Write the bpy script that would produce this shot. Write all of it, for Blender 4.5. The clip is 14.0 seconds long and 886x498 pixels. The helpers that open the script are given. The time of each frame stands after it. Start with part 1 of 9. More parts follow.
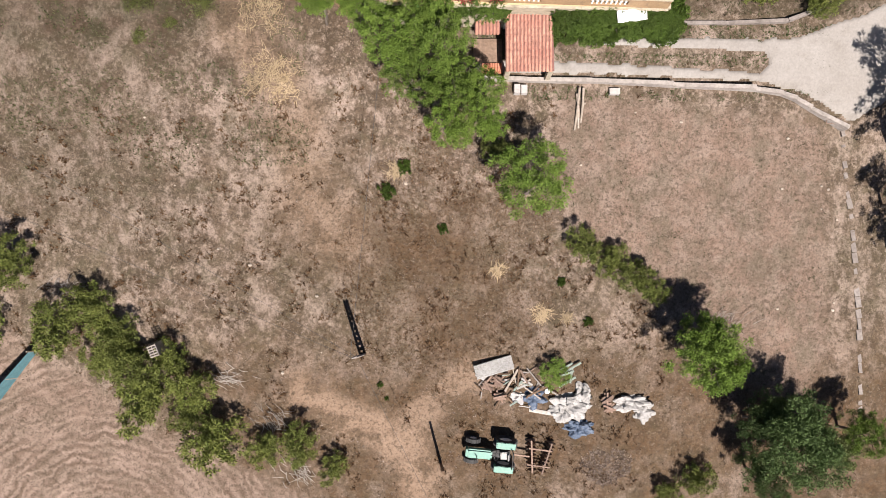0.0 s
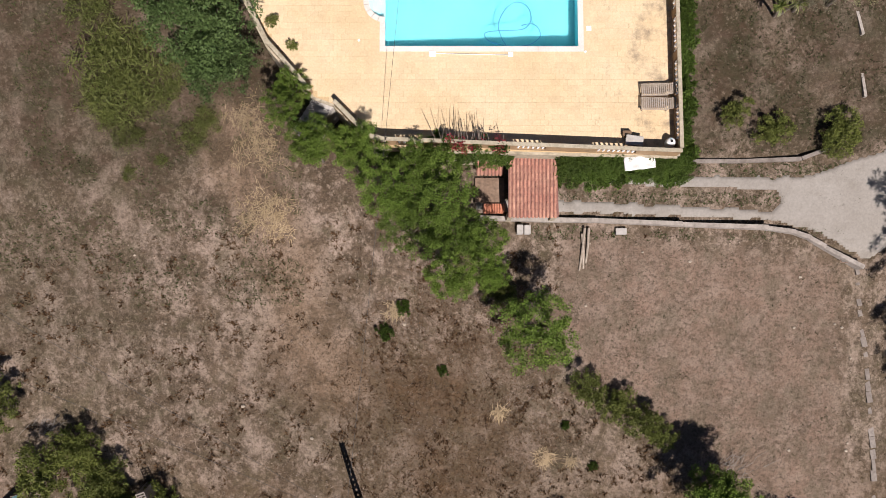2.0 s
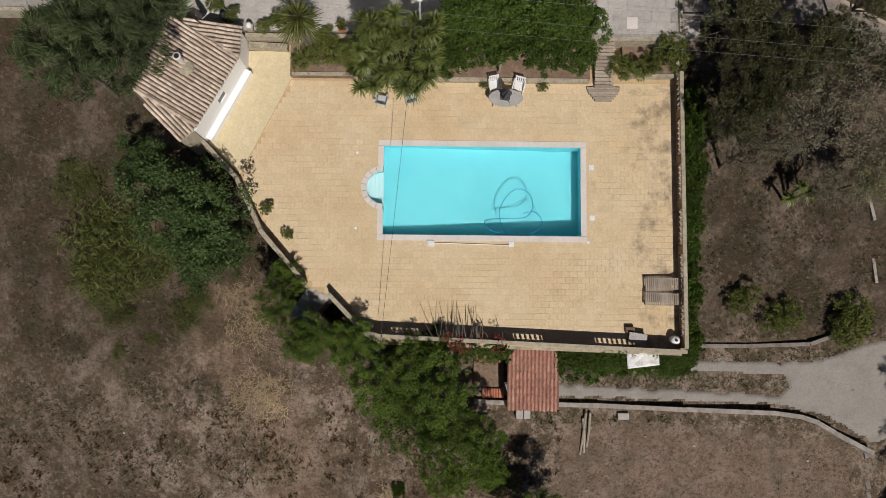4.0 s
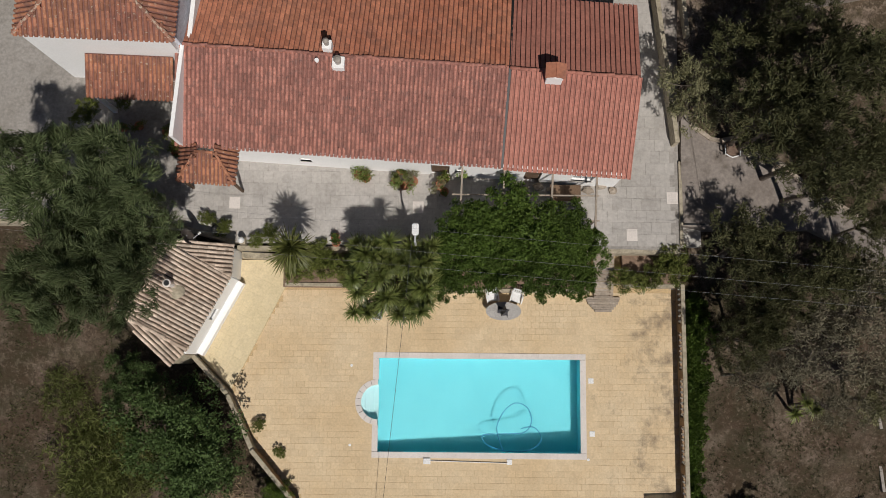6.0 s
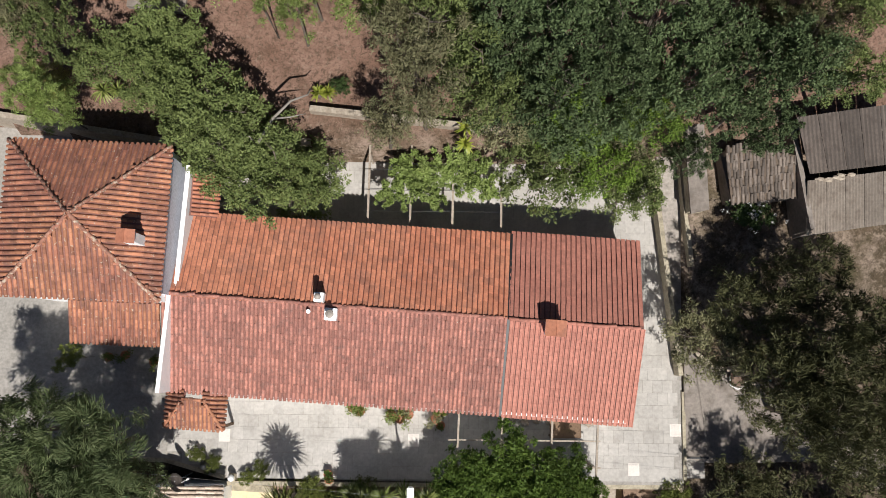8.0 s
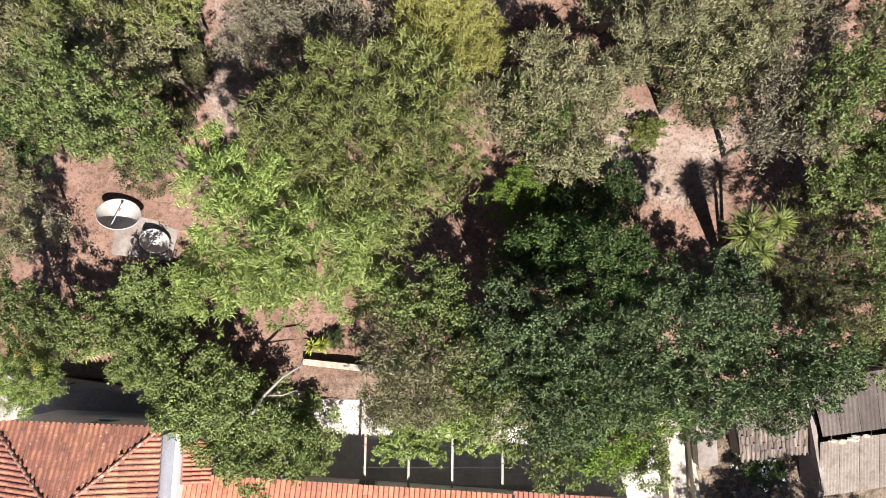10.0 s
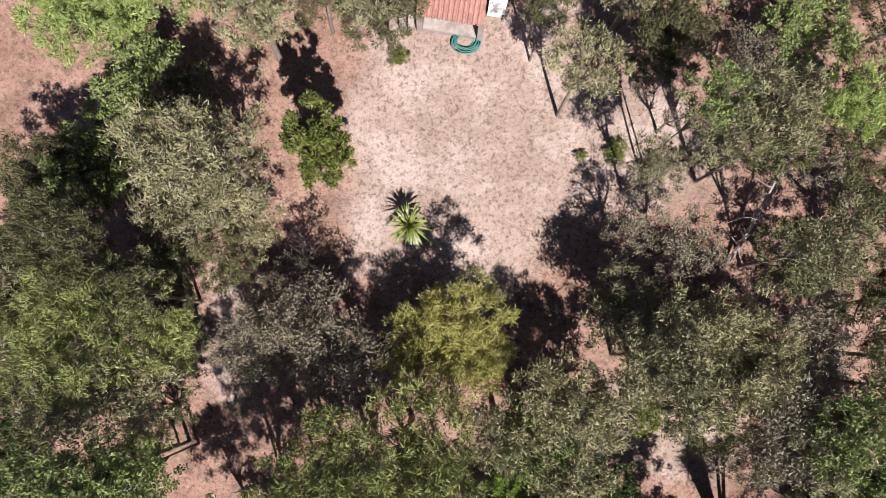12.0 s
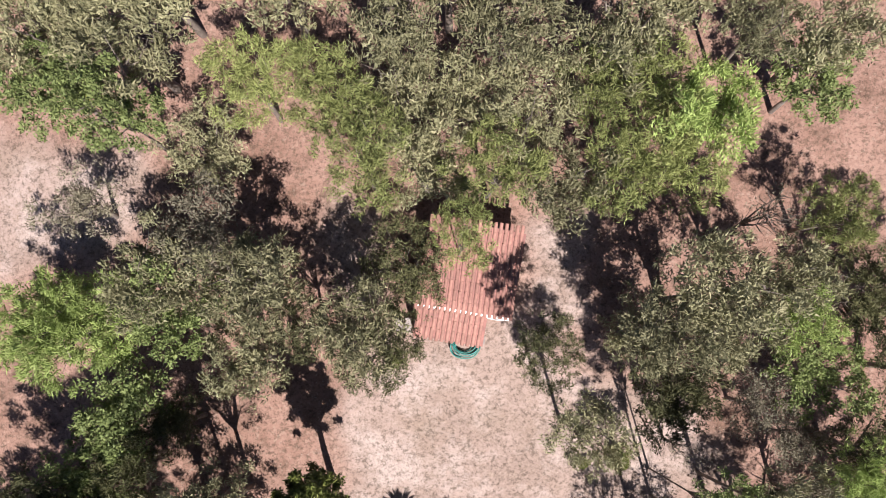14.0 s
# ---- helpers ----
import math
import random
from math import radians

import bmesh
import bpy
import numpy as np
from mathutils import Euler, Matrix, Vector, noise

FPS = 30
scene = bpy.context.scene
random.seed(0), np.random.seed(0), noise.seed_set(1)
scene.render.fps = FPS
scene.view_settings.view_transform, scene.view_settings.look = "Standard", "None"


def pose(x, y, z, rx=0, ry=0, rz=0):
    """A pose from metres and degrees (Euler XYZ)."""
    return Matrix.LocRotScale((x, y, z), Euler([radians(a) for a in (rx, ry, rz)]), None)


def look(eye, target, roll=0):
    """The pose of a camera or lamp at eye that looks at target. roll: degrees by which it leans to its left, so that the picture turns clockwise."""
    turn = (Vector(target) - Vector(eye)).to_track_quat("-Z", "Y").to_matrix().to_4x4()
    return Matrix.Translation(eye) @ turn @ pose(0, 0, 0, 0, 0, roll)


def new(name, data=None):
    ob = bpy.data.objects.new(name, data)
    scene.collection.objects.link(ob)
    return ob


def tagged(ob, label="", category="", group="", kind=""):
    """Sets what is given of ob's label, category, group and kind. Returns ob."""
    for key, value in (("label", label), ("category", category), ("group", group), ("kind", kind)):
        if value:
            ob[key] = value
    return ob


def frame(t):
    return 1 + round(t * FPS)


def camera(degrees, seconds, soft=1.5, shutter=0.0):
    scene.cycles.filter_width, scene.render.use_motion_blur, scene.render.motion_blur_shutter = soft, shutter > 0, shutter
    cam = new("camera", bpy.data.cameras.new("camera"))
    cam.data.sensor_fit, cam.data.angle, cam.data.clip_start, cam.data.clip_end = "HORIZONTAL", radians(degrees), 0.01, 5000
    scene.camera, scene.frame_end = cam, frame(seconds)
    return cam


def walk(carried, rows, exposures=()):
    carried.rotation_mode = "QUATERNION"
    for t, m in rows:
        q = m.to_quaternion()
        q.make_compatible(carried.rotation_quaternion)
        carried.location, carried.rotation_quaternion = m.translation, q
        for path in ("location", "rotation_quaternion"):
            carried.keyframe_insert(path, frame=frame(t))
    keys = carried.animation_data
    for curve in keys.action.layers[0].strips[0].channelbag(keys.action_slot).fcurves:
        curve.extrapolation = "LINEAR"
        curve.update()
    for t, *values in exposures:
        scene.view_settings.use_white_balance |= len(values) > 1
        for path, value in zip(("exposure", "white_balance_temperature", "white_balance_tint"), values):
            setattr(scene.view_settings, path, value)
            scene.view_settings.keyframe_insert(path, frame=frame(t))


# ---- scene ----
cam = camera(54.6, 14.0, soft=0.65)
PATH = [
    (0, (-0.578, -0.66, 44.342), (-0.564, -0.468, 42.351), 3.9),
    (0.5, (-0.534, 1.094, 44.146), (-0.523, 1.286, 42.155), 3.4),
    (1, (-0.507, 2.975, 43.91), (-0.497, 3.171, 41.92), 3.1),
    (1.5, (-0.481, 5.054, 43.657), (-0.471, 5.253, 41.667), 2.9),
    (2, (-0.448, 7.283, 43.418), (-0.438, 7.484, 41.428), 2.8),
    (2.5, (-0.46, 9.593, 43.201), (-0.449, 9.798, 41.211), 3.2),
    (2.7, (-0.446, 10.549, 43.181), (-0.436, 10.755, 41.191), 3.1),
    (4.8, (0.025, 20.874, 43.203), (0.02, 21.102, 41.216), -0.6),
    (5, (0.033, 21.832, 43.205), (0.029, 22.066, 41.219), -0.7),
    (5.5, (-0.03, 24.181, 43.276), (-0.032, 24.432, 41.291), 0.0),
    (6, (-0.108, 26.649, 43.381), (-0.107, 26.913, 41.399), 0.8),
    (6.5, (-0.109, 29.371, 43.507), (-0.107, 29.639, 41.525), 0.9),
    (7, (-0.101, 32.285, 43.605), (-0.097, 32.55, 41.622), 1.2),
    (7.5, (-0.142, 35.354, 43.61), (-0.136, 35.61, 41.627), 1.9),
    (7.7, (-0.144, 36.627, 43.6), (-0.138, 36.877, 41.616), 2.0),
    (9.8, (0.088, 50.447, 43.493), (0.081, 50.627, 41.502), -2.1),
    (10, (0.077, 51.723, 43.508), (0.071, 51.898, 41.516), -1.8),
    (10.5, (-0.026, 54.844, 43.634), (-0.026, 55.009, 41.641), 0.1),
    (11, (-0.163, 57.927, 43.785), (-0.157, 58.09, 41.792), 2.5),
    (11.5, (-0.287, 60.933, 43.876), (-0.273, 61.099, 41.883), 5.3),
    (12, (-0.379, 63.796, 43.872), (-0.36, 63.976, 41.88), 6.4),
    (12.5, (-0.459, 66.66, 43.856), (-0.436, 66.852, 41.865), 7.4),
    (13, (-0.433, 69.559, 43.823), (-0.411, 69.762, 41.833), 6.8),
    (13.5, (-0.352, 72.494, 43.835), (-0.334, 72.71, 41.847), 5.3),
    (14, (-0.211, 75.442, 43.811), (-0.203, 75.67, 41.824), 2.6),
]
walk(cam, [(t, look(eye, aim, roll)) for t, eye, aim, roll in PATH],
     exposures=[(0, 0.86, 6500, 16), (1.5, 0.52, 6550, 18), (2.5, -0.03, 6500, 15), (5, -0.64, 6500, 11), (6.5, -0.5, 6450, 11), (7.5, -0.1, 6350, 9),
                (10, 1.34, 6400, 14), (11, 1.36, 6350, 15), (12.5, 1.18, 6250, 19), (14, 1.24, 6250, 19)])

# ---- sky and sun ----
SUN_TILT, SUN_TURN = 55.5, 163.0
world = bpy.data.worlds.new("sky")
scene.world = world
world.use_nodes = True
sky = world.node_tree.nodes.new("ShaderNodeTexSky")
sky.sky_type, sky.sun_disc = "NISHITA", False
sky.sun_elevation, sky.sun_rotation = radians(SUN_TILT), radians(SUN_TURN)
background = world.node_tree.nodes["Background"]
world.node_tree.links.new(sky.outputs[0], background.inputs[0])
sky.air_density, sky.dust_density = 0.5, 0.3
background.inputs[1].default_value = 0.05
sun = new("sun", bpy.data.lights.new("sun", "SUN"))
sun.data.energy, sun.data.angle, sun.data.color = 5.0, radians(0.5), (1.0, 0.955, 0.885)
reach = 1 / math.tan(radians(SUN_TILT))
sun.matrix_world = look((0, 30, 90), (-reach * 0.30, 30 + reach * 0.954, 89))

# ---- shape helpers ----
def part(name, bm, material, parent=None, label="", smooth=False, at=None):
    """One mesh object from a bmesh, under a thing or a part."""
    me = bpy.data.meshes.new(name)
    bm.normal_update()
    bm.to_mesh(me)
    bm.free()
    return placed(name, me, material, parent, label, smooth, at)


def placed(name, me, material, parent=None, label="", smooth=False, at=None):
    if material and not me.materials:
        me.materials.append(material)
    if smooth:
        me.polygons.foreach_set("use_smooth", [True] * len(me.polygons))
    ob = new(name, me)
    if parent:
        ob.parent = parent
    if at is not None:
        ob.matrix_basis = at
    if label:
        ob["label"] = label
    return ob


def thing(name, m, label, category, group="", kind=""):
    ob = new(name)
    ob.empty_display_size = 0.3
    ob.matrix_basis = m
    return tagged(ob, label, category, group, kind)


def from_arrays(name, verts, faces):
    me = bpy.data.meshes.new(name)
    me.from_pydata(verts, [], faces)
    me.update()
    return me


def box(bm, x0, x1, y0, y1, z0, z1, bevel=0.0, m=None):
    made = bmesh.ops.create_cube(bm, size=1)["verts"]
    for v in made:
        v.co = Vector((x0 + (v.co.x + 0.5) * (x1 - x0), y0 + (v.co.y + 0.5) * (y1 - y0), z0 + (v.co.z + 0.5) * (z1 - z0)))
    if bevel:
        edges = list({e for v in made for e in v.link_edges})
        made = [v for v in bmesh.ops.bevel(bm, geom=edges, offset=bevel, segments=2, affect="EDGES")["verts"]]
        made = list({v for v in made})
    if m is not None:
        for v in made:
            v.co = m @ v.co
    return bm


def rod(bm, a, b, r0, r1=None, seg=8, caps=True):
    """A tapered round bar from a to b."""
    a, b = Vector(a), Vector(b)
    d = b - a
    m = Matrix.Translation((a + b) / 2) @ d.to_track_quat("Z", "Y").to_matrix().to_4x4()
    bmesh.ops.create_cone(bm, cap_ends=caps, segments=seg, radius1=r0, radius2=r0 if r1 is None else r1, depth=d.length, matrix=m)
    return bm


def beam(bm, a, b, w, h, bevel=0.0):
    """A squared bar from a to b."""
    a, b = Vector(a), Vector(b)
    d = b - a
    m = Matrix.Translation(a) @ d.to_track_quat("X", "Z").to_matrix().to_4x4()
    return box(bm, 0, d.length, -w / 2, w / 2, -h / 2, h / 2, bevel, m)


def prism(bm, outline, z0, z1):
    """A plate with that outline (counter-clockwise) between two heights; a height may be a function of x, y."""
    f0 = z0 if callable(z0) else (lambda x, y: z0)
    f1 = z1 if callable(z1) else (lambda x, y: z1)
    low = [bm.verts.new((x, y, f0(x, y))) for x, y in outline]
    top = [bm.verts.new((x, y, f1(x, y))) for x, y in outline]
    n = len(outline)
    bm.faces.new(top)
    bm.faces.new(low[::-1])
    for i in range(n):
        bm.faces.new((low[i], low[(i + 1) % n], top[(i + 1) % n], top[i]))
    return bm


def tube(bm, points, radii, seg=6):
    """A bent round bar through points."""
    rings = []
    for i, p in enumerate(points):
        p = Vector(p)
        d = (Vector(points[min(i + 1, len(points) - 1)]) - Vector(points[max(i - 1, 0)])).normalized()
        q = d.to_track_quat("Z", "Y")
        r = radii[i] if isinstance(radii, (list, tuple)) else radii
        rings.append([bm.verts.new(p + q @ Vector((r * math.cos(a), r * math.sin(a), 0))) for a in [2 * math.pi * k / seg for k in range(seg)]])
    for a, b in zip(rings, rings[1:]):
        for k in range(seg):
            bm.faces.new((a[k], a[(k + 1) % seg], b[(k + 1) % seg], b[k]))
    bm.faces.new(rings[0][::-1])
    bm.faces.new(rings[-1])
    return bm


def turned(bm, profile, seg=16, centre=(0, 0, 0)):
    """A body of revolution from pairs of radius and height."""
    c = Vector(centre)
    rings = [[bm.verts.new(c + Vector((r * math.cos(a), r * math.sin(a), z))) for a in [2 * math.pi * k / seg for k in range(seg)]] for r, z in profile]
    for a, b in zip(rings, rings[1:]):
        for k in range(seg):
            bm.faces.new((a[k], a[(k + 1) % seg], b[(k + 1) % seg], b[k]))
    bm.faces.new(rings[0][::-1])
    bm.faces.new(rings[-1])
    return bm


def blob(bm, centre, radii, rough=0.2, seed=0, sub=3):
    """A lumpy rounded mass."""
    made = bmesh.ops.create_icosphere(bm, subdivisions=sub, radius=1)["verts"]
    for v in made:
        k = 1 + rough * noise.noise(v.co * 1.7 + Vector((seed * 3.1, seed, 0))) + rough * 0.5 * noise.noise(v.co * 4 + Vector((0, seed * 2.3, 0)))
        v.co = Vector(centre) + Vector((v.co.x * radii[0], v.co.y * radii[1], v.co.z * radii[2])) * k
    return bm


# ---- materials ----
def surface(name, a, b, c=None, big=0.6, fine=12.0, rough=0.85, bump=0.25, step=0.01, spread=0.0, metal=0.0, stain=0.5, coat=0.0, lichen=0.0, speckle=0.2):
    """Two colours in broad patches, a third as fine grain or stains; spread varies the brightness from piece to piece."""
    m = bpy.data.materials.new(name)
    m.use_nodes = True
    nodes, link = m.node_tree.nodes, m.node_tree.links.new
    out = nodes["Principled BSDF"]
    out.inputs["Roughness"].default_value = rough
    out.inputs["Metallic"].default_value = metal
    out.inputs["Coat Weight"].default_value = coat
    place = nodes.new("ShaderNodeTexCoord")
    geo = nodes.new("ShaderNodeNewGeometry")
    n1, n2, n3 = (nodes.new("ShaderNodeTexNoise") for _ in range(3))
    for n, s, d in ((n1, big, 5), (n2, fine, 6), (n3, big * 3.7, 8)):
        n.inputs["Scale"].default_value, n.inputs["Detail"].default_value = s, d
        n.inputs["Roughness"].default_value = 0.62
        link(geo.outputs["Position"], n.inputs["Vector"])
    r1, r3 = nodes.new("ShaderNodeMapRange"), nodes.new("ShaderNodeMapRange")
    for r, n, lo, hi in ((r1, n1, 0.36, 0.64), (r3, n3, 0.5, 0.72)):
        r.inputs["From Min"].default_value, r.inputs["From Max"].default_value = lo, hi
        link(n.outputs["Fac"], r.inputs["Value"])
    mix = nodes.new("ShaderNodeMix")
    mix.data_type = "RGBA"
    mix.inputs["A"].default_value, mix.inputs["B"].default_value = (*a, 1), (*b, 1)
    link(r1.outputs[0], mix.inputs["Factor"])
    mix2 = nodes.new("ShaderNodeMix")
    mix2.data_type = "RGBA"
    mix2.inputs["B"].default_value = (*(c or b), 1)
    k = nodes.new("ShaderNodeMath")
    k.operation = "MULTIPLY"
    k.inputs[1].default_value = stain
    link(r3.outputs[0], k.inputs[0])
    link(k.outputs[0], mix2.inputs["Factor"])
    link(mix.outputs["Result"], mix2.inputs["A"])
    hsv = nodes.new("ShaderNodeHueSaturation")
    link(mix2.outputs["Result"], hsv.inputs["Color"])
    # grain, and the change from piece to piece
    grain = nodes.new("ShaderNodeMapRange")
    grain.inputs["From Min"].default_value, grain.inputs["From Max"].default_value = 0.3, 0.7
    grain.inputs["To Min"].default_value, grain.inputs["To Max"].default_value = 1 - speckle * 1.1, 1 + speckle
    link(n2.outputs["Fac"], grain.inputs["Value"])
    info = nodes.new("ShaderNodeObjectInfo")
    add = nodes.new("ShaderNodeMath")
    link(info.outputs["Random"], add.inputs[0])
    link(geo.outputs["Random Per Island"], add.inputs[1])
    fract = nodes.new("ShaderNodeMath")
    fract.operation = "FRACT"
    link(add.outputs[0], fract.inputs[0])
    vary = nodes.new("ShaderNodeMapRange")
    vary.inputs["To Min"].default_value, vary.inputs["To Max"].default_value = 1 - spread, 1 + spread
    link(fract.outputs[0], vary.inputs["Value"])
    both = nodes.new("ShaderNodeMath")
    both.operation = "MULTIPLY"
    link(grain.outputs[0], both.inputs[0])
    link(vary.outputs[0], both.inputs[1])
    link(both.outputs[0], hsv.inputs["Value"])
    link(hsv.outputs[0], out.inputs["Base Color"])
    if lichen:
        # pale crusts in scattered spots
        n4, r4, mix4 = nodes.new("ShaderNodeTexNoise"), nodes.new("ShaderNodeMapRange"), nodes.new("ShaderNodeMix")
        n4.inputs["Scale"].default_value, n4.inputs["Detail"].default_value, n4.inputs["Roughness"].default_value = 7.0, 5, 0.7
        link(geo.outputs["Position"], n4.inputs["Vector"])
        r4.inputs["From Min"].default_value, r4.inputs["From Max"].default_value, r4.inputs["To Max"].default_value = lichen, lichen + 0.06, 0.8
        link(n4.outputs["Fac"], r4.inputs["Value"])
        mix4.data_type = "RGBA"
        mix4.inputs["B"].default_value = (0.52, 0.44, 0.34, 1)
        link(hsv.outputs[0], mix4.inputs["A"])
        link(r4.outputs[0], mix4.inputs["Factor"])
        link(mix4.outputs["Result"], out.inputs["Base Color"])
    if bump:
        bp = nodes.new("ShaderNodeBump")
        bp.inputs["Strength"].default_value, bp.inputs["Distance"].default_value = bump, step
        link(n2.outputs["Fac"], bp.inputs["Height"])
        link(bp.outputs[0], out.inputs["Normal"])
    return m


def foliage(name, a, b, c, spread=0.45, glow=0.25, rough=0.68):
    """Leaves: colour changes from leaf to leaf and in broad patches; some light goes through."""
    m = bpy.data.materials.new(name)
    m.use_nodes = True
    nodes, link = m.node_tree.nodes, m.node_tree.links.new
    out, main = nodes["Principled BSDF"], nodes["Material Output"]
    out.inputs["Roughness"].default_value, out.inputs["Specular IOR Level"].default_value = rough, 0.3
    geo, info = nodes.new("ShaderNodeNewGeometry"), nodes.new("ShaderNodeObjectInfo")
    ramp = nodes.new("ShaderNodeValToRGB")
    ramp.color_ramp.elements[0].color, ramp.color_ramp.elements[1].color = (*a, 1), (*c, 1)
    mid = ramp.color_ramp.elements.new(0.5)
    mid.color = (*b, 1)
    n = nodes.new("ShaderNodeTexNoise")
    n.inputs["Scale"].default_value, n.inputs["Detail"].default_value = 0.9, 4
    link(geo.outputs["Position"], n.inputs["Vector"])
    mixed = nodes.new("ShaderNodeMix")
    mixed.inputs["Factor"].default_value = 0.5
    link(geo.outputs["Random Per Island"], mixed.inputs["A"])
    link(n.outputs["Fac"], mixed.inputs["B"])
    link(mixed.outputs["Result"], ramp.inputs["Fac"])
    vary = nodes.new("ShaderNodeMapRange")
    vary.inputs["To Min"].default_value, vary.inputs["To Max"].default_value = 1 - spread * 0.5, 1 + spread * 0.5
    link(info.outputs["Random"], vary.inputs["Value"])
    hsv = nodes.new("ShaderNodeHueSaturation")
    link(ramp.outputs[0], hsv.inputs["Color"])
    link(vary.outputs[0], hsv.inputs["Value"])
    link(hsv.outputs[0], out.inputs["Base Color"])
    through_leaf = nodes.new("ShaderNodeBsdfTranslucent")
    link(hsv.outputs[0], through_leaf.inputs["Color"])
    mx = nodes.new("ShaderNodeMixShader")
    mx.inputs["Fac"].default_value = glow
    link(out.outputs[0], mx.inputs[1])
    link(through_leaf.outputs[0], mx.inputs[2])
    link(mx.outputs[0], main.inputs["Surface"])
    return m


def plain(name, colour, rough=0.5, metal=0.0, alpha=None):
    m = bpy.data.materials.new(name)
    m.use_nodes = True
    b = m.node_tree.nodes["Principled BSDF"]
    b.inputs["Base Color"].default_value = (*colour, 1)
    b.inputs["Roughness"].default_value, b.inputs["Metallic"].default_value = rough, metal
    return m


PAVER = surface("yellow concrete paver", (0.635, 0.478, 0.288), (0.68, 0.54, 0.355), (0.49, 0.37, 0.23), big=0.3, fine=9, rough=0.9, bump=0.15, spread=0.045, stain=0.4, speckle=0.1)
PAVER_PALE = surface("pale sand paver", (0.66, 0.55, 0.345), (0.70, 0.585, 0.38), (0.56, 0.46, 0.29), big=0.5, fine=9, rough=0.9, spread=0.03, stain=0.35, speckle=0.1)
JOINT = surface("sandy joint", (0.55, 0.40, 0.225), (0.50, 0.365, 0.20), (0.36, 0.27, 0.17), big=0.5, fine=20)
COPING = surface("pale stone coping", (0.66, 0.605, 0.56), (0.72, 0.665, 0.62), (0.55, 0.50, 0.455), fine=15, spread=0.03, stain=0.3, speckle=0.08)
CONCRETE = surface("weathered concrete", (0.398, 0.372, 0.342), (0.459, 0.431, 0.403), (0.280, 0.257, 0.230), big=0.3, fine=6, spread=0.06, stain=0.55, speckle=0.12)
SLAB_BED = surface("worn cement bed", (0.291, 0.268, 0.240), (0.336, 0.312, 0.286), (0.213, 0.193, 0.168), big=0.42, fine=6, stain=0.6)
CONCRETE_DARK = surface("old concrete", (0.30, 0.26, 0.23), (0.38, 0.34, 0.30), (0.16, 0.14, 0.12), big=0.5, fine=6, spread=0.05, stain=0.7)
DRIVE = surface("pale cement drive", (0.239, 0.216, 0.190), (0.280, 0.257, 0.230), (0.180, 0.157, 0.130), big=0.35, fine=8, stain=0.5, speckle=0.12)
WHITE = surface("white lime paint", (0.90, 0.895, 0.885), (0.92, 0.915, 0.905), (0.74, 0.72, 0.68), big=0.7, fine=14, rough=0.8, bump=0.08, stain=0.15, speckle=0.05)
CREAM = surface("weathered cream wall", (0.36, 0.31, 0.225), (0.43, 0.375, 0.28), (0.17, 0.15, 0.11), big=0.8, fine=9, stain=0.8)
OCHRE = surface("brown wall paint", (0.30, 0.19, 0.10), (0.36, 0.24, 0.13), (0.15, 0.1, 0.07), big=0.8, fine=12, stain=0.6)
# the white wall with its grey-blue shade put into the colour
SHADED_WALL = surface("grey blue wall", (0.56, 0.57, 0.63), (0.60, 0.61, 0.67), (0.46, 0.46, 0.5), big=0.6, fine=10, stain=0.3)
TILE_RED = surface("weathered clay tile", (0.33, 0.146, 0.115), (0.43, 0.188, 0.142), (0.215, 0.125, 0.106), big=0.8, fine=7, spread=0.25, stain=0.85, bump=0.3, lichen=0.66, speckle=0.28)
TILE_BROWN = surface("brown clay tile with lichen", (0.29, 0.115, 0.074), (0.42, 0.185, 0.10), (0.15, 0.082, 0.068), big=0.45, fine=6, spread=0.3, stain=0.8, bump=0.3, lichen=0.60)
TILE_CAP = surface("brown ridge tile crusted with lichen", (0.30, 0.13, 0.09), (0.37, 0.18, 0.12), (0.2, 0.11, 0.09), big=0.6, fine=6, spread=0.2, stain=0.7, bump=0.3, lichen=0.53)
TILE_ORANGE = surface("orange clay tile", (0.47, 0.178, 0.104), (0.55, 0.232, 0.138), (0.30, 0.145, 0.105), big=0.35, fine=6, spread=0.2, stain=0.75, bump=0.3, lichen=0.68)
TILE_NEW = surface("pink brown clay tile", (0.40, 0.162, 0.120), (0.45, 0.19, 0.142), (0.31, 0.13, 0.10), big=0.4, fine=7, spread=0.08, stain=0.5, bump=0.2)
TILE_PALE = surface("faded pink tile", (0.205, 0.100, 0.076), (0.25, 0.132, 0.10), (0.15, 0.075, 0.058), big=0.5, fine=6, spread=0.18, stain=0.6, bump=0.3)
TILE_OLD = surface("bleached clay tile", (0.50, 0.385, 0.295), (0.64, 0.53, 0.43), (0.29, 0.20, 0.15), big=0.9, fine=6, spread=0.24, stain=0.65, bump=0.3)
TILE_RUIN = surface("grey ruined tile", (0.118, 0.093, 0.077), (0.167, 0.136, 0.115), (0.053, 0.042, 0.034), big=0.8, fine=6, spread=0.4, stain=0.8, bump=0.4)
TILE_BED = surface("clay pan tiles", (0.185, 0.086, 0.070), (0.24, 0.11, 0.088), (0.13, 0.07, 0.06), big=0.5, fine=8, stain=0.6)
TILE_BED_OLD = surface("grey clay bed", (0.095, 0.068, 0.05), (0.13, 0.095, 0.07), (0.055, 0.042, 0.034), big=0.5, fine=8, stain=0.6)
TIN = surface("pale ribbed tin", (0.205, 0.172, 0.142), (0.25, 0.212, 0.178), (0.12, 0.09, 0.07), big=0.7, fine=9, rough=0.7, stain=0.7, spread=0.2)
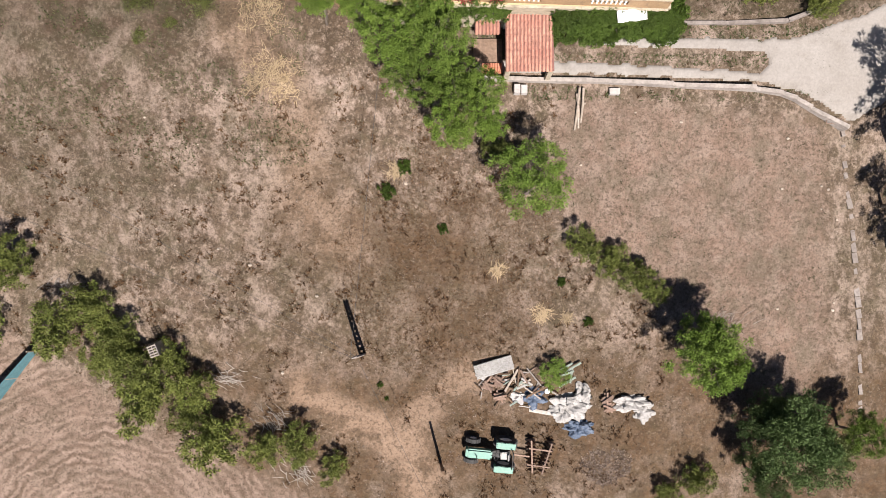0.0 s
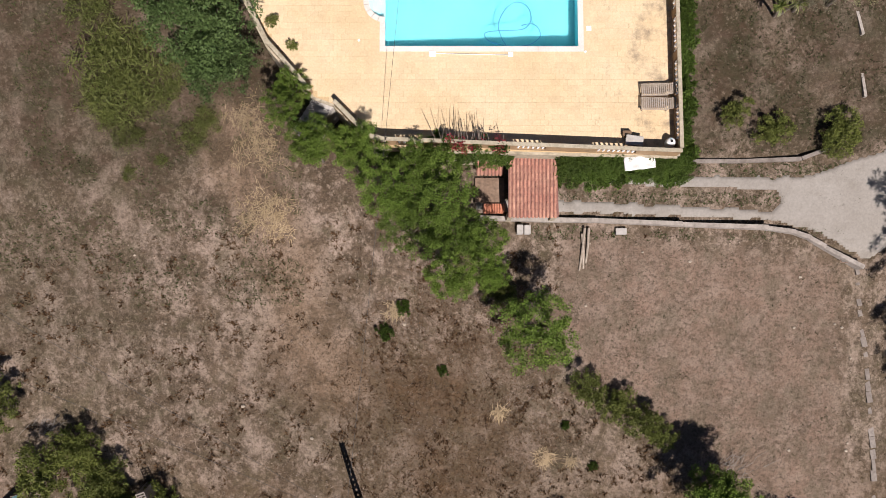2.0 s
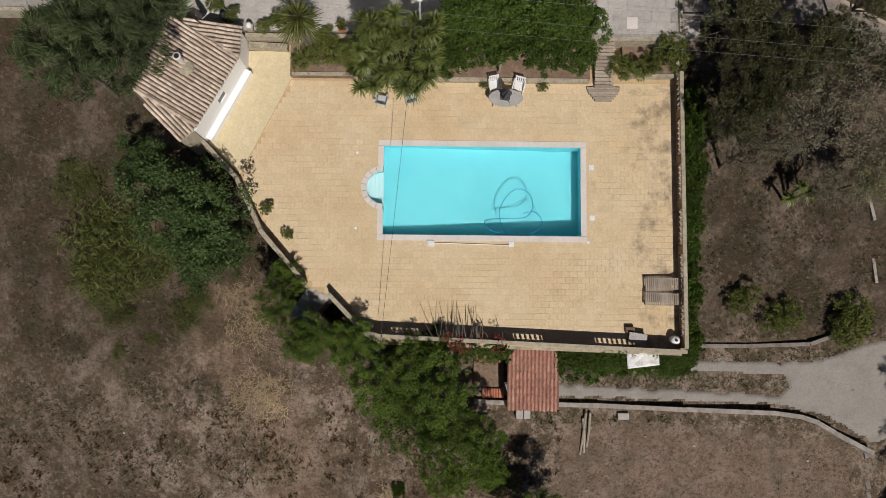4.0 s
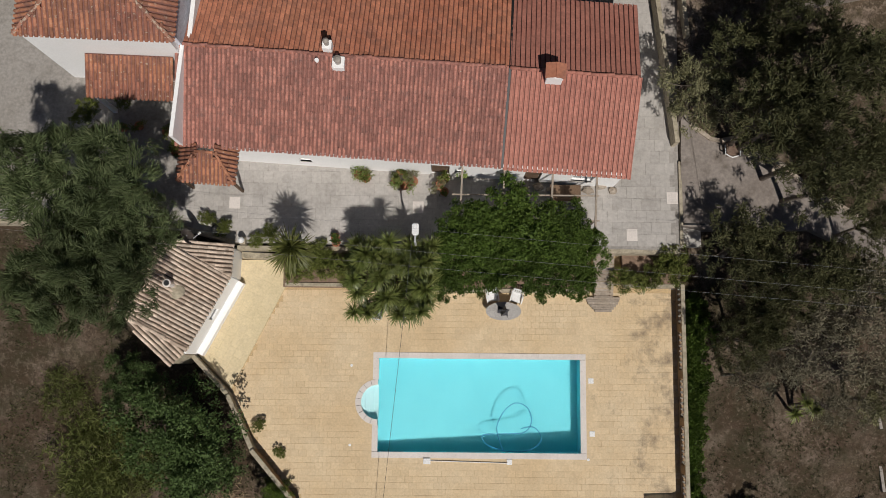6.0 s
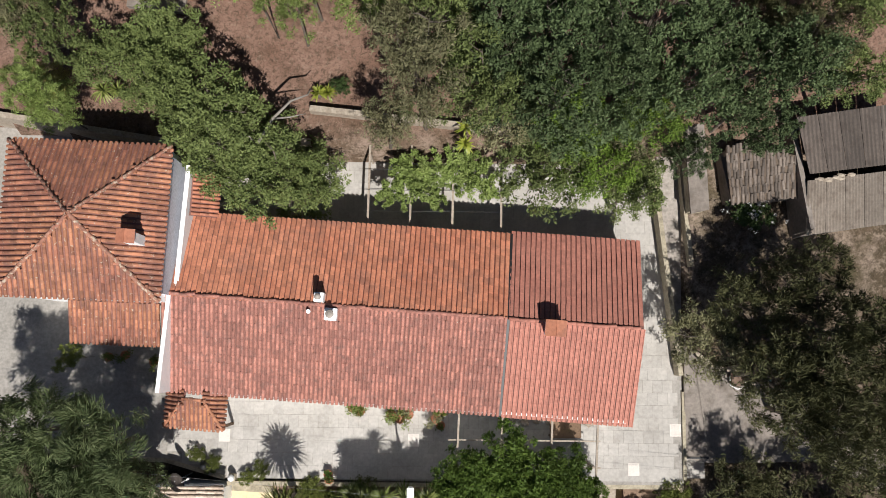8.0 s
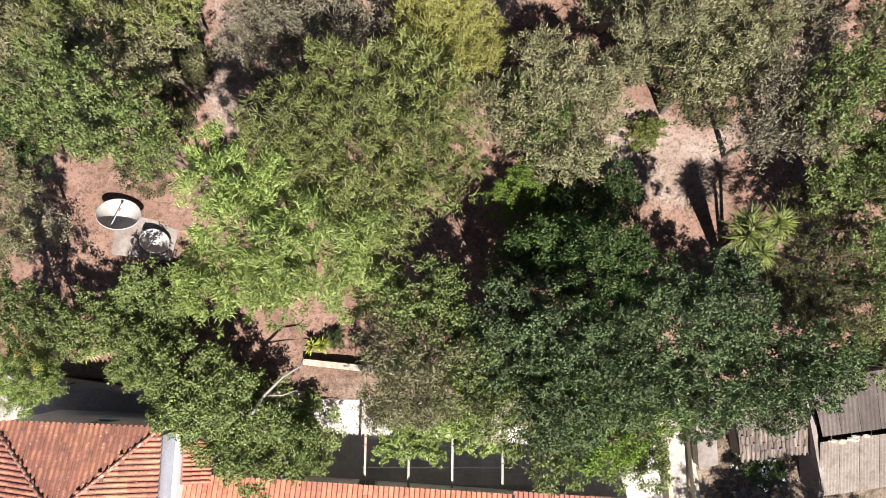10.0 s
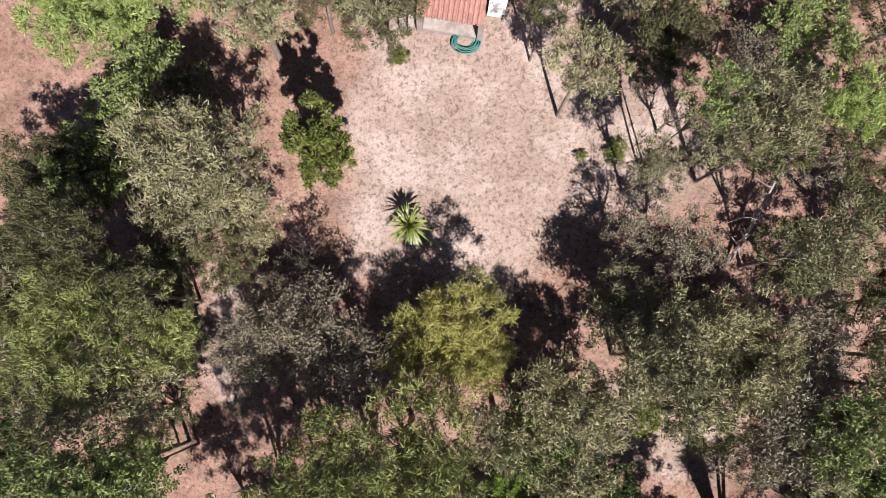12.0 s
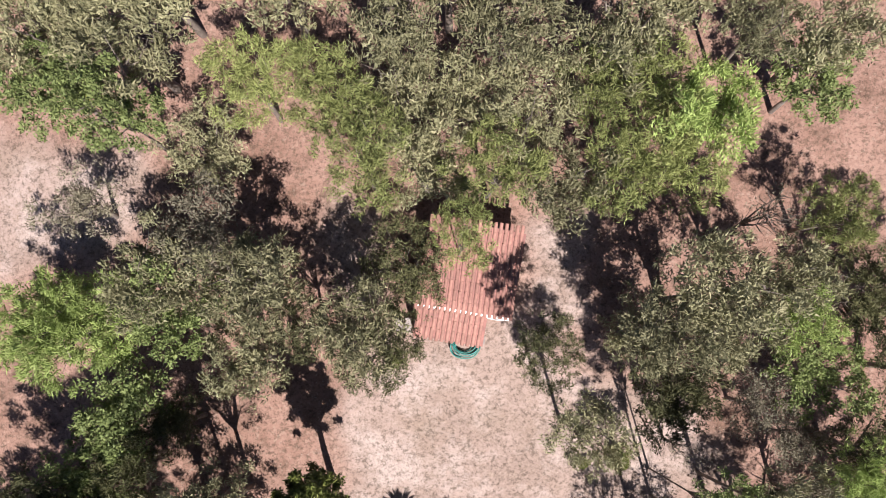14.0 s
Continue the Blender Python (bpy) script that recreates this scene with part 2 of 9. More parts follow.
SHEET = surface("brown grey corrugated sheet", (0.117, 0.094, 0.081), (0.155, 0.124, 0.105), (0.065, 0.046, 0.037), big=0.6, fine=9, rough=0.75, stain=0.7, spread=0.28)
POOL = surface("turquoise pool lining", (0.125, 0.50, 0.56), (0.15, 0.545, 0.60), (0.10, 0.46, 0.535), big=0.3, fine=6, rough=0.6, bump=0.0, stain=0.4, speckle=0.02)
STEP_WHITE = surface("pale pool step", (0.42, 0.58, 0.59), (0.46, 0.62, 0.63), (0.38, 0.54, 0.56), rough=0.6, bump=0.05, speckle=0.03)
WOOD_GREY = surface("silvered timber", (0.33, 0.27, 0.21), (0.40, 0.34, 0.28), (0.2, 0.16, 0.12), big=1.5, fine=14, spread=0.15, stain=0.6)
WOOD_DARK = surface("dark stained timber", (0.12, 0.075, 0.045), (0.16, 0.1, 0.06), (0.07, 0.045, 0.03), big=1.5, fine=16, spread=0.15)
BARK = surface("grey brown bark", (0.135, 0.108, 0.085), (0.19, 0.158, 0.127), (0.075, 0.058, 0.047), big=2.0, fine=9, bump=0.6, step=0.02, stain=0.7)
BARK_PALE = surface("bleached dead wood", (0.42, 0.38, 0.33), (0.5, 0.46, 0.41), (0.25, 0.21, 0.18), big=2.0, fine=9, bump=0.4, stain=0.5)
STONE = surface("rubble stone", (0.34, 0.28, 0.22), (0.42, 0.36, 0.29), (0.2, 0.16, 0.12), big=1.5, fine=8, bump=0.6, step=0.03, spread=0.2, stain=0.7)
CLAY = surface("terracotta pot", (0.42, 0.16, 0.09), (0.48, 0.20, 0.12), (0.3, 0.13, 0.08), big=2, fine=12, stain=0.5)
SOIL = surface("dark garden soil", (0.19, 0.125, 0.085), (0.25, 0.17, 0.12), (0.1, 0.07, 0.05), big=1.0, fine=7, bump=0.7, step=0.04, stain=0.7)
WIRE_GREY = plain("dull bare wire", (0.20, 0.20, 0.20), 0.6)
WOOD_DEAD = surface("grey dead wood", (0.22, 0.195, 0.17), (0.28, 0.25, 0.22), (0.13, 0.11, 0.09), big=2.0, fine=9, bump=0.4, stain=0.6)
GALVANISED = plain("galvanised grey metal", (0.52, 0.53, 0.54), 0.5, 0.15)
YARD = surface("stained pinkish concrete", (0.20, 0.168, 0.145), (0.26, 0.226, 0.20), (0.12, 0.098, 0.08), big=0.4, fine=6, stain=0.8)
TILE_GATE = surface("faded streaked clay tile", (0.336, 0.147, 0.105), (0.420, 0.227, 0.160), (0.235, 0.109, 0.080), big=0.8, fine=6, spread=0.18, stain=0.7, bump=0.3, lichen=0.66)
STEEL = plain("dull grey metal", (0.42, 0.43, 0.45), 0.4, 0.8)
RUST = surface("rusty iron", (0.17, 0.105, 0.075), (0.25, 0.175, 0.13), (0.10, 0.06, 0.045), big=3, fine=18, rough=0.8, spread=0.3, stain=0.7)
RUBBER = surface("dusty black rubber", (0.03, 0.03, 0.03), (0.05, 0.048, 0.045), (0.09, 0.08, 0.07), big=3, fine=20, rough=0.8)
GREEN_PAINT = surface("green tractor paint", (0.045, 0.19, 0.13), (0.065, 0.23, 0.165), (0.16, 0.25, 0.19), big=2, fine=14, rough=0.5, bump=0.05, stain=0.5)
WHITE_PLASTIC = surface("white plastic", (0.78, 0.78, 0.77), (0.8, 0.8, 0.79), (0.66, 0.65, 0.62), big=2, fine=20, rough=0.45, bump=0.02, stain=0.3)
GREY_CLOTH = surface("grey table cover", (0.38, 0.36, 0.34), (0.44, 0.42, 0.40), (0.3, 0.28, 0.26), big=2, fine=20, rough=0.9, stain=0.3)
DARK_CLOTH = surface("dark cloth", (0.05, 0.05, 0.06), (0.08, 0.08, 0.09), (0.03, 0.03, 0.04), big=2, fine=20, rough=0.9)
BLUE_HOSE = plain("blue plastic hose", (0.03, 0.22, 0.42), 0.4)
BLACK = plain("black plastic", (0.02, 0.02, 0.022), 0.5)
CABLE = plain("black cable", (0.03, 0.03, 0.03), 0.6)
GLASS_DARK = plain("dark window glass", (0.04, 0.05, 0.06), 0.08)
GREEN_SHUTTER = surface("grey green shutter", (0.2, 0.24, 0.2), (0.24, 0.28, 0.24), (0.15, 0.17, 0.15), big=2, fine=14)
SHEET_WHITE = surface("dirty white sheeting", (0.30, 0.288, 0.268), (0.37, 0.355, 0.335), (0.18, 0.16, 0.135), big=1.6, fine=10, rough=0.6, stain=0.7)
TARP_BLUE = surface("faded blue tarpaulin", (0.05, 0.075, 0.12), (0.09, 0.12, 0.17), (0.16, 0.175, 0.20), big=2.5, fine=10, rough=0.6, stain=0.6)
HOSE_TEAL = surface("teal hose rubber", (0.014, 0.135, 0.110), (0.025, 0.165, 0.138), (0.065, 0.170, 0.150), big=2, fine=10, rough=0.45, bump=0.03)
NET_BLUE = surface("teal shade net", (0.06, 0.16, 0.18), (0.09, 0.21, 0.23), (0.14, 0.24, 0.25), big=1.5, fine=18, stain=0.4)

# damp dark blotches on the pavers along the deck's eastern edge and corner
pn, pl = PAVER.node_tree.nodes, PAVER.node_tree.links.new
pg = pn.new("ShaderNodeNewGeometry")
psep = pn.new("ShaderNodeSeparateXYZ")
pl(pg.outputs["Position"], psep.inputs[0])
pr = pn.new("ShaderNodeMapRange")
pr.inputs["From Min"].default_value, pr.inputs["From Max"].default_value = 6.5, 12.5
pl(psep.outputs["X"], pr.inputs["Value"])
pno = pn.new("ShaderNodeTexNoise")
pno.inputs["Scale"].default_value, pno.inputs["Detail"].default_value, pno.inputs["Roughness"].default_value = 0.75, 8, 0.7
pl(pg.outputs["Position"], pno.inputs["Vector"])
pm = pn.new("ShaderNodeMath")
pm.operation = "MULTIPLY_ADD"
pm.inputs[1].default_value = 0.26
pl(pr.outputs[0], pm.inputs[0])
pl(pno.outputs["Fac"], pm.inputs[2])
pq = pn.new("ShaderNodeMapRange")
pq.inputs["From Min"].default_value, pq.inputs["From Max"].default_value, pq.inputs["To Max"].default_value = 0.66, 0.82, 0.75
pl(pm.outputs[0], pq.inputs["Value"])
px = pn.new("ShaderNodeMix")
px.data_type = "RGBA"
px.inputs["B"].default_value = (0.17, 0.13, 0.095, 1)
ptarget = pn["Principled BSDF"].inputs["Base Color"]
pl(ptarget.links[0].from_socket, px.inputs["A"])
pl(pq.outputs[0], px.inputs["Factor"])
pl(px.outputs["Result"], ptarget)

water = bpy.data.materials.new("clear pool water")
water.use_nodes = True
wn, wl = water.node_tree.nodes, water.node_tree.links.new
wb = wn["Principled BSDF"]
wb.inputs["Base Color"].default_value = (0.80, 0.97, 1.0, 1)
wb.inputs["Transmission Weight"].default_value, wb.inputs["Roughness"].default_value, wb.inputs["IOR"].default_value = 1.0, 0.03, 1.33
ripple, rb = wn.new("ShaderNodeTexNoise"), wn.new("ShaderNodeBump")
ripple.inputs["Scale"].default_value, ripple.inputs["Detail"].default_value = 1.6, 3
rb.inputs["Strength"].default_value, rb.inputs["Distance"].default_value = 0.10, 0.02
wl(wn.new("ShaderNodeNewGeometry").outputs["Position"], ripple.inputs["Vector"])
wl(ripple.outputs["Fac"], rb.inputs["Height"])
wl(rb.outputs[0], wb.inputs["Normal"])

# ---- hillside ----
HEIGHTS = ((-60, -19), (0, -6.4), (5, -5.6), (12, -4.1), (14, -3.6), (21, -2.4), (30, -0.5), (38, 1.2), (46, 3.1), (53, 4.0), (65, 6.6), (70, 7.8), (76, 9.2), (120, 17))


def hill(x, y):
    """The height of the bare hillside."""
    south, north = min(max((20 - y) / 12, 0), 1), min(max((y - 46) / 16, 0), 1)
    z = float(np.interp(y, [h[0] for h in HEIGHTS], [h[1] for h in HEIGHTS]))
    return z + south * (-0.1 * min(max(x - 8, 0), 40) + 0.035 * max(min(x + 2, 0), -40)) + north * 0.07 * max(min(x, 40), -40)


def smooth(a, b, x):
    k = min(max((x - a) / (b - a), 0), 1)
    return k * k * (3 - 2 * k)


def near_line(x, y, pts):
    """The distance from a broken line."""
    best = 1e9
    for (ax, ay), (bx, by) in zip(pts, pts[1:]):
        k = min(max(((x - ax) * (bx - ax) + (y - ay) * (by - ay)) / ((bx - ax) ** 2 + (by - ay) ** 2), 0), 1)
        best = min(best, math.hypot(x - ax - k * (bx - ax), y - ay - k * (by - ay)))
    return best


def inside(x, y, poly):
    odd = False
    for (ax, ay), (bx, by) in zip(poly, poly[1:] + poly[:1]):
        if (ay > y) != (by > y) and x < (bx - ax) * (y - ay) / (by - ay) + ax:
            odd = not odd
    return odd


DECK_EDGE = [(11.85, 16.5), (11.85, 32.3), (-10.3, 32.3), (-10.4, 31.3), (-12.5, 26.9), (-10.7, 25.1), (-9.3, 22.3), (-6.9, 19.6), (-5.8, 19.2), (-4.0, 17.3), (-3.2, 16.9)]
TERRACE_EDGE = [(11.7, 32.3), (11.7, 48.4), (-13.6, 48.4), (-24.8, 50.2), (-25.0, 33.5), (-13.3, 33.3), (-10.4, 32.5)]
LANE = [(-11.5, 18.5), (-9.4, 13.4), (-8.0, 8.4), (-6.6, 5.0)]
TRACK = [(-8.5, -4.3), (-5.1, -5.9), (-1.9, -7.8), (-1.5, -14), (-1, -30)]
TRACK_SIDE = [(-1.9, -7.8), (-2.2, -5.5), (1.5, -3.2)]
HEDGE = [(-60, 26), (-26.6, 3.1), (-21.3, -0.6), (-15.6, -5.1), (-6.5, -9.9), (-3, -14), (-3, -60)]


def ground_at(x, y):
    """The height of the ground as dug and levelled."""
    z = hill(x, y)
    if inside(x, y, DECK_EDGE):
        return min(z, -3.0)
    if inside(x, y, TERRACE_EDGE):
        return min(z, 0.9)
    if 11.6 < x < 40:
        z -= smooth(11.6, 13, x) * 0.4 * smooth(33, 38, y) * (1 - smooth(46, 52, y))
    return z + 0.05 * noise.noise(Vector((x * 0.8, y * 0.8, 0))) + 0.10 * noise.noise(Vector((x * 0.23, y * 0.23, 5)))


def spaced(lo, hi, step, far):
    inner = list(np.arange(lo, hi + 1e-6, step))
    steps, a, b = [], lo, hi
    grow = step
    left, right = [], []
    while a > -far or b < far:
        grow *= 1.5
        a, b = a - grow, b + grow
        left.append(a)
        right.append(b)
    return left[::-1] + inner + right


GX, GY = spaced(-31, 31, 0.4, 900), spaced(-16, 98, 0.4, 900)
verts = [(x, y, ground_at(x, y)) for y in GY for x in GX]
nx = len(GX)
faces = [(j * nx + i, j * nx + i + 1, (j + 1) * nx + i + 1, (j + 1) * nx + i) for j in range(len(GY) - 1) for i in range(nx - 1)]
ground_mesh = from_arrays("ground", verts, faces)
ground_mesh.polygons.foreach_set("use_smooth", [True] * len(faces))

FURROW_EDGE = [(-60, 20), (-26.9, 0.5), (-24.8, -1.9), (-22, -3.0), (-18, -6.4), (-12.5, -8.7), (-8.5, -10.5), (-5.5, -14), (-5.5, -60), (-60, -60)]
FIELD_EAST = [(6.6, 13.0), (22.5, 11.4), (23.3, -2), (21, -6), (14.6, -1), (9, 4), (6.0, 8)]
CLEARING = [(-3.5, 76), (-4.4, 70), (-3.5, 66.5), (2.5, 65.0), (6.5, 68.5), (11.5, 69.5), (10.5, 73), (6, 74.5), (3, 76.5)]

BARE_HUT = [(-5.2, 79.4), (-3.6, 76.6), (-2.4, 77.4), (-2.6, 80.6), (-4.6, 81.4)]
BARE_EAST = [(3.4, 75.6), (5.6, 76.2), (5.6, 80.6), (3.4, 80.4)]
BARE_MID = [(6.6, 58.2), (12.2, 57.2), (12.4, 59.8), (7.0, 61.6)]
BARE_PATH = [(-10.4, 66.6), (-8.6, 65.0), (-9.2, 61.8), (-8.4, 60.6), (-9.4, 60.2), (-10.8, 62.4), (-10.2, 65.0)]
BARE_WEST = [(-19.4, 77.9), (-16.9, 78.6), (-12.9, 79.3), (-12.1, 81.8), (-12.8, 83.4), (-19.2, 83.7)]


def edge_fade(x, y, poly, wide):
    d = near_line(x, y, poly + poly[:1])
    return smooth(-wide, wide, d if inside(x, y, poly) else -d)


MASKS = {"furrow": [], "bare": [], "track": [], "russet": [], "pinkish": [], "wood": [], "weedy_shaded": []}
for x, y, z in verts:
    far = not (-40 < x < 40 and -25 < y < 110)
    w = noise.noise(Vector((x * 0.35, y * 0.35, 2))) + 0.5 * noise.noise(Vector((x, y, 7)))
    MASKS["furrow"].append(0.0 if far else edge_fade(x + w * 0.5, y, FURROW_EDGE, 0.5))
    track = 0.0 if far else max(1 - smooth(0.5, 1.9, near_line(x, y, TRACK) + w * 0.9), 0.8 * (1 - smooth(0.3, 1.4, near_line(x, y, TRACK_SIDE) + w * 0.9)))
    clear = 0.0 if far else max(edge_fade(x + w, y + w, CLEARING, 1.2), edge_fade(x + w, y + w, BARE_WEST, 0.9), *(edge_fade(x + 0.5 * w, y + 0.5 * w, p, 0.8) for p in (BARE_HUT, BARE_EAST, BARE_MID, BARE_PATH)))
    MASKS["bare"].append(clear)
    lane = 0.55 * (1 - smooth(0.6, 3.2, near_line(x, y, LANE) + w * 1.2))
    MASKS["track"].append(max(track, 0.0 if far else lane))
    rus = math.exp(-(((x + 0.5) / 4.5) ** 2 + ((y - 3.6) / 4.2) ** 2)) + 0.6 * math.exp(-(((x - 2) / 4.5) ** 2 + ((y + 1.5) / 2.5) ** 2)) + 0.55 * math.exp(-(((x + 8.0) / 4.5) ** 2 + ((y - 5.0) / 3.0) ** 2)) + 0.95 * math.exp(-(((x - 7.0) / 8.0) ** 2 + ((y + 6.5) / 4.5) ** 2)) + 0.6 * math.exp(-(((x + 9.0) / 5.0) ** 2 + ((y + 7.5) / 3.0) ** 2))
    rus = max(rus, 0.95 * (1 - smooth(-5, 2, y + 2 * w)) * smooth(-20, -12, x))
    MASKS["russet"].append(min(rus * (0.85 + 0.6 * w), 1))
    MASKS["pinkish"].append(0.0 if far else edge_fade(x, y, FIELD_EAST, 0.8))
    MASKS["wood"].append(smooth(47, 51, y))
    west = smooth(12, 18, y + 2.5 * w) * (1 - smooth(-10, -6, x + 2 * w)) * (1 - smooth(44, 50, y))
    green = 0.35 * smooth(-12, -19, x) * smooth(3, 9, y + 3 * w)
    # east garden: weeds, and tree shade painted in as dark ground
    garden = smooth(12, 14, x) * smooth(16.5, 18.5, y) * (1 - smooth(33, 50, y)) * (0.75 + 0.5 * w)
    MASKS["weedy_shaded"].append(min(max(west * (0.85 + 0.4 * w), green, garden, 0), 1))
for key, values in MASKS.items():
    ground_mesh.attributes.new(key, "FLOAT", "POINT").data.foreach_set("value", values)

earth = bpy.data.materials.new("dry hillside ground")
earth.use_nodes = True
en, el = earth.node_tree.nodes, earth.node_tree.links.new
eb = en["Principled BSDF"]
eb.inputs["Roughness"].default_value = 0.95
eb.inputs["Specular IOR Level"].default_value = 0.15
ep = en.new("ShaderNodeNewGeometry").outputs["Position"]


def grain(scale, detail=6, lo=0.35, hi=0.65, rough=0.6, stretch=None):
    n, r = en.new("ShaderNodeTexNoise"), en.new("ShaderNodeMapRange")
    n.inputs["Scale"].default_value, n.inputs["Detail"].default_value, n.inputs["Roughness"].default_value = scale, detail, rough
    source = ep
    if stretch:
        mp = en.new("ShaderNodeMapping")
        mp.inputs["Scale"].default_value = stretch[:3]
        mp.inputs["Rotation"].default_value = (0, 0, stretch[3])
        el(ep, mp.inputs["Vector"])
        source = mp.outputs[0]
    el(source, n.inputs["Vector"])
    r.inputs["From Min"].default_value, r.inputs["From Max"].default_value = lo, hi
    el(n.outputs["Fac"], r.inputs["Value"])
    return r.outputs[0]


def mask(name):
    a = en.new("ShaderNodeAttribute")
    a.attribute_name = name
    return a.outputs["Fac"]


def times(a, b):
    k = en.new("ShaderNodeMath")
    k.operation = "MULTIPLY"
    for i, v in enumerate((a, b)):
        if isinstance(v, (int, float)):
            k.inputs[i].default_value = v
        else:
            el(v, k.inputs[i])
    return k.outputs[0]


def blend(fac, a, b):
    mx = en.new("ShaderNodeMix")
    mx.data_type = "RGBA"
    for key, v in (("A", a), ("B", b)):
        if isinstance(v, tuple):
            mx.inputs[key].default_value = (*v, 1)
        else:
            el(v, mx.inputs[key])
    el(fac, mx.inputs["Factor"])
    return mx.outputs["Result"]


patch, small, wide = grain(0.35), grain(1.7, 8), grain(0.12, 4)
mottle = grain(0.8, 9, 0.42, 0.58, 0.74, (1.0, 1.7, 1.0, 0.5))
meadow = blend(patch, (0.093, 0.064, 0.043), (0.152, 0.108, 0.077))
meadow = blend(times(mottle, 0.75), meadow, (0.058, 0.042, 0.028))
meadow = blend(times(grain(0.5, 9, 0.47, 0.60, 0.75, (1.3, 1.0, 1.0, 0.8)), 0.9), meadow, (0.345, 0.265, 0.215))
meadow = blend(times(grain(0.62, 8, 0.50, 0.62, 0.74, (1.0, 1.2, 1.0, 2.1)), 0.5), meadow, (0.079, 0.069, 0.038))
meadow = blend(times(grain(2.6, 8, 0.52, 0.62, 0.78), 0.75), meadow, (0.325, 0.252, 0.198))
meadow = blend(times(wide, 0.3), meadow, (0.096, 0.082, 0.050))
# dark weeds, with the shade under trees put into their colour
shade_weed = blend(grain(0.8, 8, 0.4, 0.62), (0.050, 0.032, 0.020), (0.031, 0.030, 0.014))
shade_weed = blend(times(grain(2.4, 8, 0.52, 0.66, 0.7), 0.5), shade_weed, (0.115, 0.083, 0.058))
meadow = blend(times(mask("weedy_shaded"), 0.9), meadow, shade_weed)
russet = blend(small, (0.062, 0.036, 0.019), (0.108, 0.064, 0.033))
russet = blend(times(grain(0.9, 8, 0.46, 0.60, 0.72), 0.5), russet, (0.067, 0.050, 0.029))
russet = blend(times(grain(2.1, 8, 0.52, 0.66, 0.72), 0.5), russet, (0.190, 0.130, 0.085))
meadow = blend(times(mask("russet"), 0.9), meadow, russet)
east = blend(patch, (0.216, 0.147, 0.111), (0.160, 0.112, 0.083))
east = blend(times(grain(0.7, 9, 0.46, 0.60, 0.72, (1.0, 1.5, 1.0, 1.2)), 0.6), east, (0.272, 0.206, 0.166))
east = blend(times(grain(0.4, 9, 0.47, 0.60, 0.74, (1.4, 1.0, 1.0, 0.3)), 0.65), east, (0.118, 0.098, 0.068))
east = blend(times(grain(2.2, 8, 0.50, 0.64, 0.74, (1.0, 0.6, 1.0, 0.1)), 0.65), east, (0.110, 0.082, 0.060))
east = blend(times(grain(3.4, 7, 0.60, 0.68, 0.7), 0.7), east, (0.050, 0.044, 0.028))
meadow = blend(times(mask("pinkish"), 0.88), meadow, east)
path = blend(small, (0.268, 0.186, 0.130), (0.225, 0.156, 0.108))
path = blend(times(grain(0.6, 7, 0.45, 0.65), 0.4), path, (0.22, 0.145, 0.095))
path = blend(times(grain(0.55, 8, 0.49, 0.58, 0.7), 0.85), path, (0.100, 0.067, 0.042))
meadow = blend(mask("track"), meadow, path)
dirt = blend(patch, (0.271, 0.205, 0.170), (0.219, 0.162, 0.131))
dirt = blend(times(grain(0.45, 7, 0.46, 0.60, 0.65), 0.75), dirt, (0.344, 0.282, 0.245))
dirt = blend(times(grain(1.6, 7, 0.54, 0.68, 0.7), 0.55), dirt, (0.159, 0.116, 0.089))
dirt = blend(times(grain(0.3, 6, 0.50, 0.66, 0.65), 0.55), dirt, (0.190, 0.140, 0.104))
woods = blend(patch, (0.185, 0.109, 0.080), (0.249, 0.155, 0.119))
woods = blend(times(grain(0.8, 7, 0.47, 0.64), 0.6), woods, (0.095, 0.055, 0.037))
meadow = blend(mask("wood"), meadow, woods)
meadow = blend(mask("bare"), meadow, dirt)
# curved furrows of the ploughed plot
wave, bend = en.new("ShaderNodeTexWave"), en.new("ShaderNodeMapping")
wave.wave_type, wave.rings_direction = "RINGS", "Z"
wave.inputs["Scale"].default_value, wave.inputs["Distortion"].default_value = 0.55, 9.0
wave.inputs["Detail"].default_value, wave.inputs["Detail Scale"].default_value = 4, 1.4
bend.inputs["Location"].default_value = (21, 14.5, 0)
el(ep, bend.inputs["Vector"])
el(bend.outputs[0], wave.inputs["Vector"])
plough = blend(times(times(wave.outputs["Fac"], grain(0.5, 6, 0.35, 0.55)), 0.95), (0.262, 0.192, 0.150), (0.118, 0.080, 0.057))
plough = blend(times(grain(0.35, 7, 0.46, 0.62), 0.6), plough, (0.180, 0.124, 0.092))
plough = blend(times(grain(0.8, 9, 0.44, 0.62, 0.7), 0.6), plough, (0.132, 0.099, 0.071))
meadow = blend(mask("furrow"), meadow, plough)
meadow = blend(times(grain(4.2, 6, 0.51, 0.60, 0.8), 0.6), meadow, (0.045, 0.033, 0.021))
meadow = blend(times(grain(9, 4, 0.52, 0.60, 0.7), 0.35), meadow, (0.040, 0.031, 0.020))
meadow = blend(times(grain(5, 6, 0.55, 0.68, 0.7), 0.3), meadow, (0.352, 0.277, 0.216))
el(meadow, eb.inputs["Base Color"])
hb, hs = en.new("ShaderNodeBump"), en.new("ShaderNodeMath")
hs.operation = "ADD"
el(grain(3.5, 8, 0.2, 0.8), hs.inputs[0])
el(times(times(wave.outputs["Fac"], mask("furrow")), 0.45), hs.inputs[1])
hb.inputs["Strength"].default_value, hb.inputs["Distance"].default_value = 0.8, 0.09
el(hs.outputs[0], hb.inputs["Height"])
el(hb.outputs[0], eb.inputs["Normal"])
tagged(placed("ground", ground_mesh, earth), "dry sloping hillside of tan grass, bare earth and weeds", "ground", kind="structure")

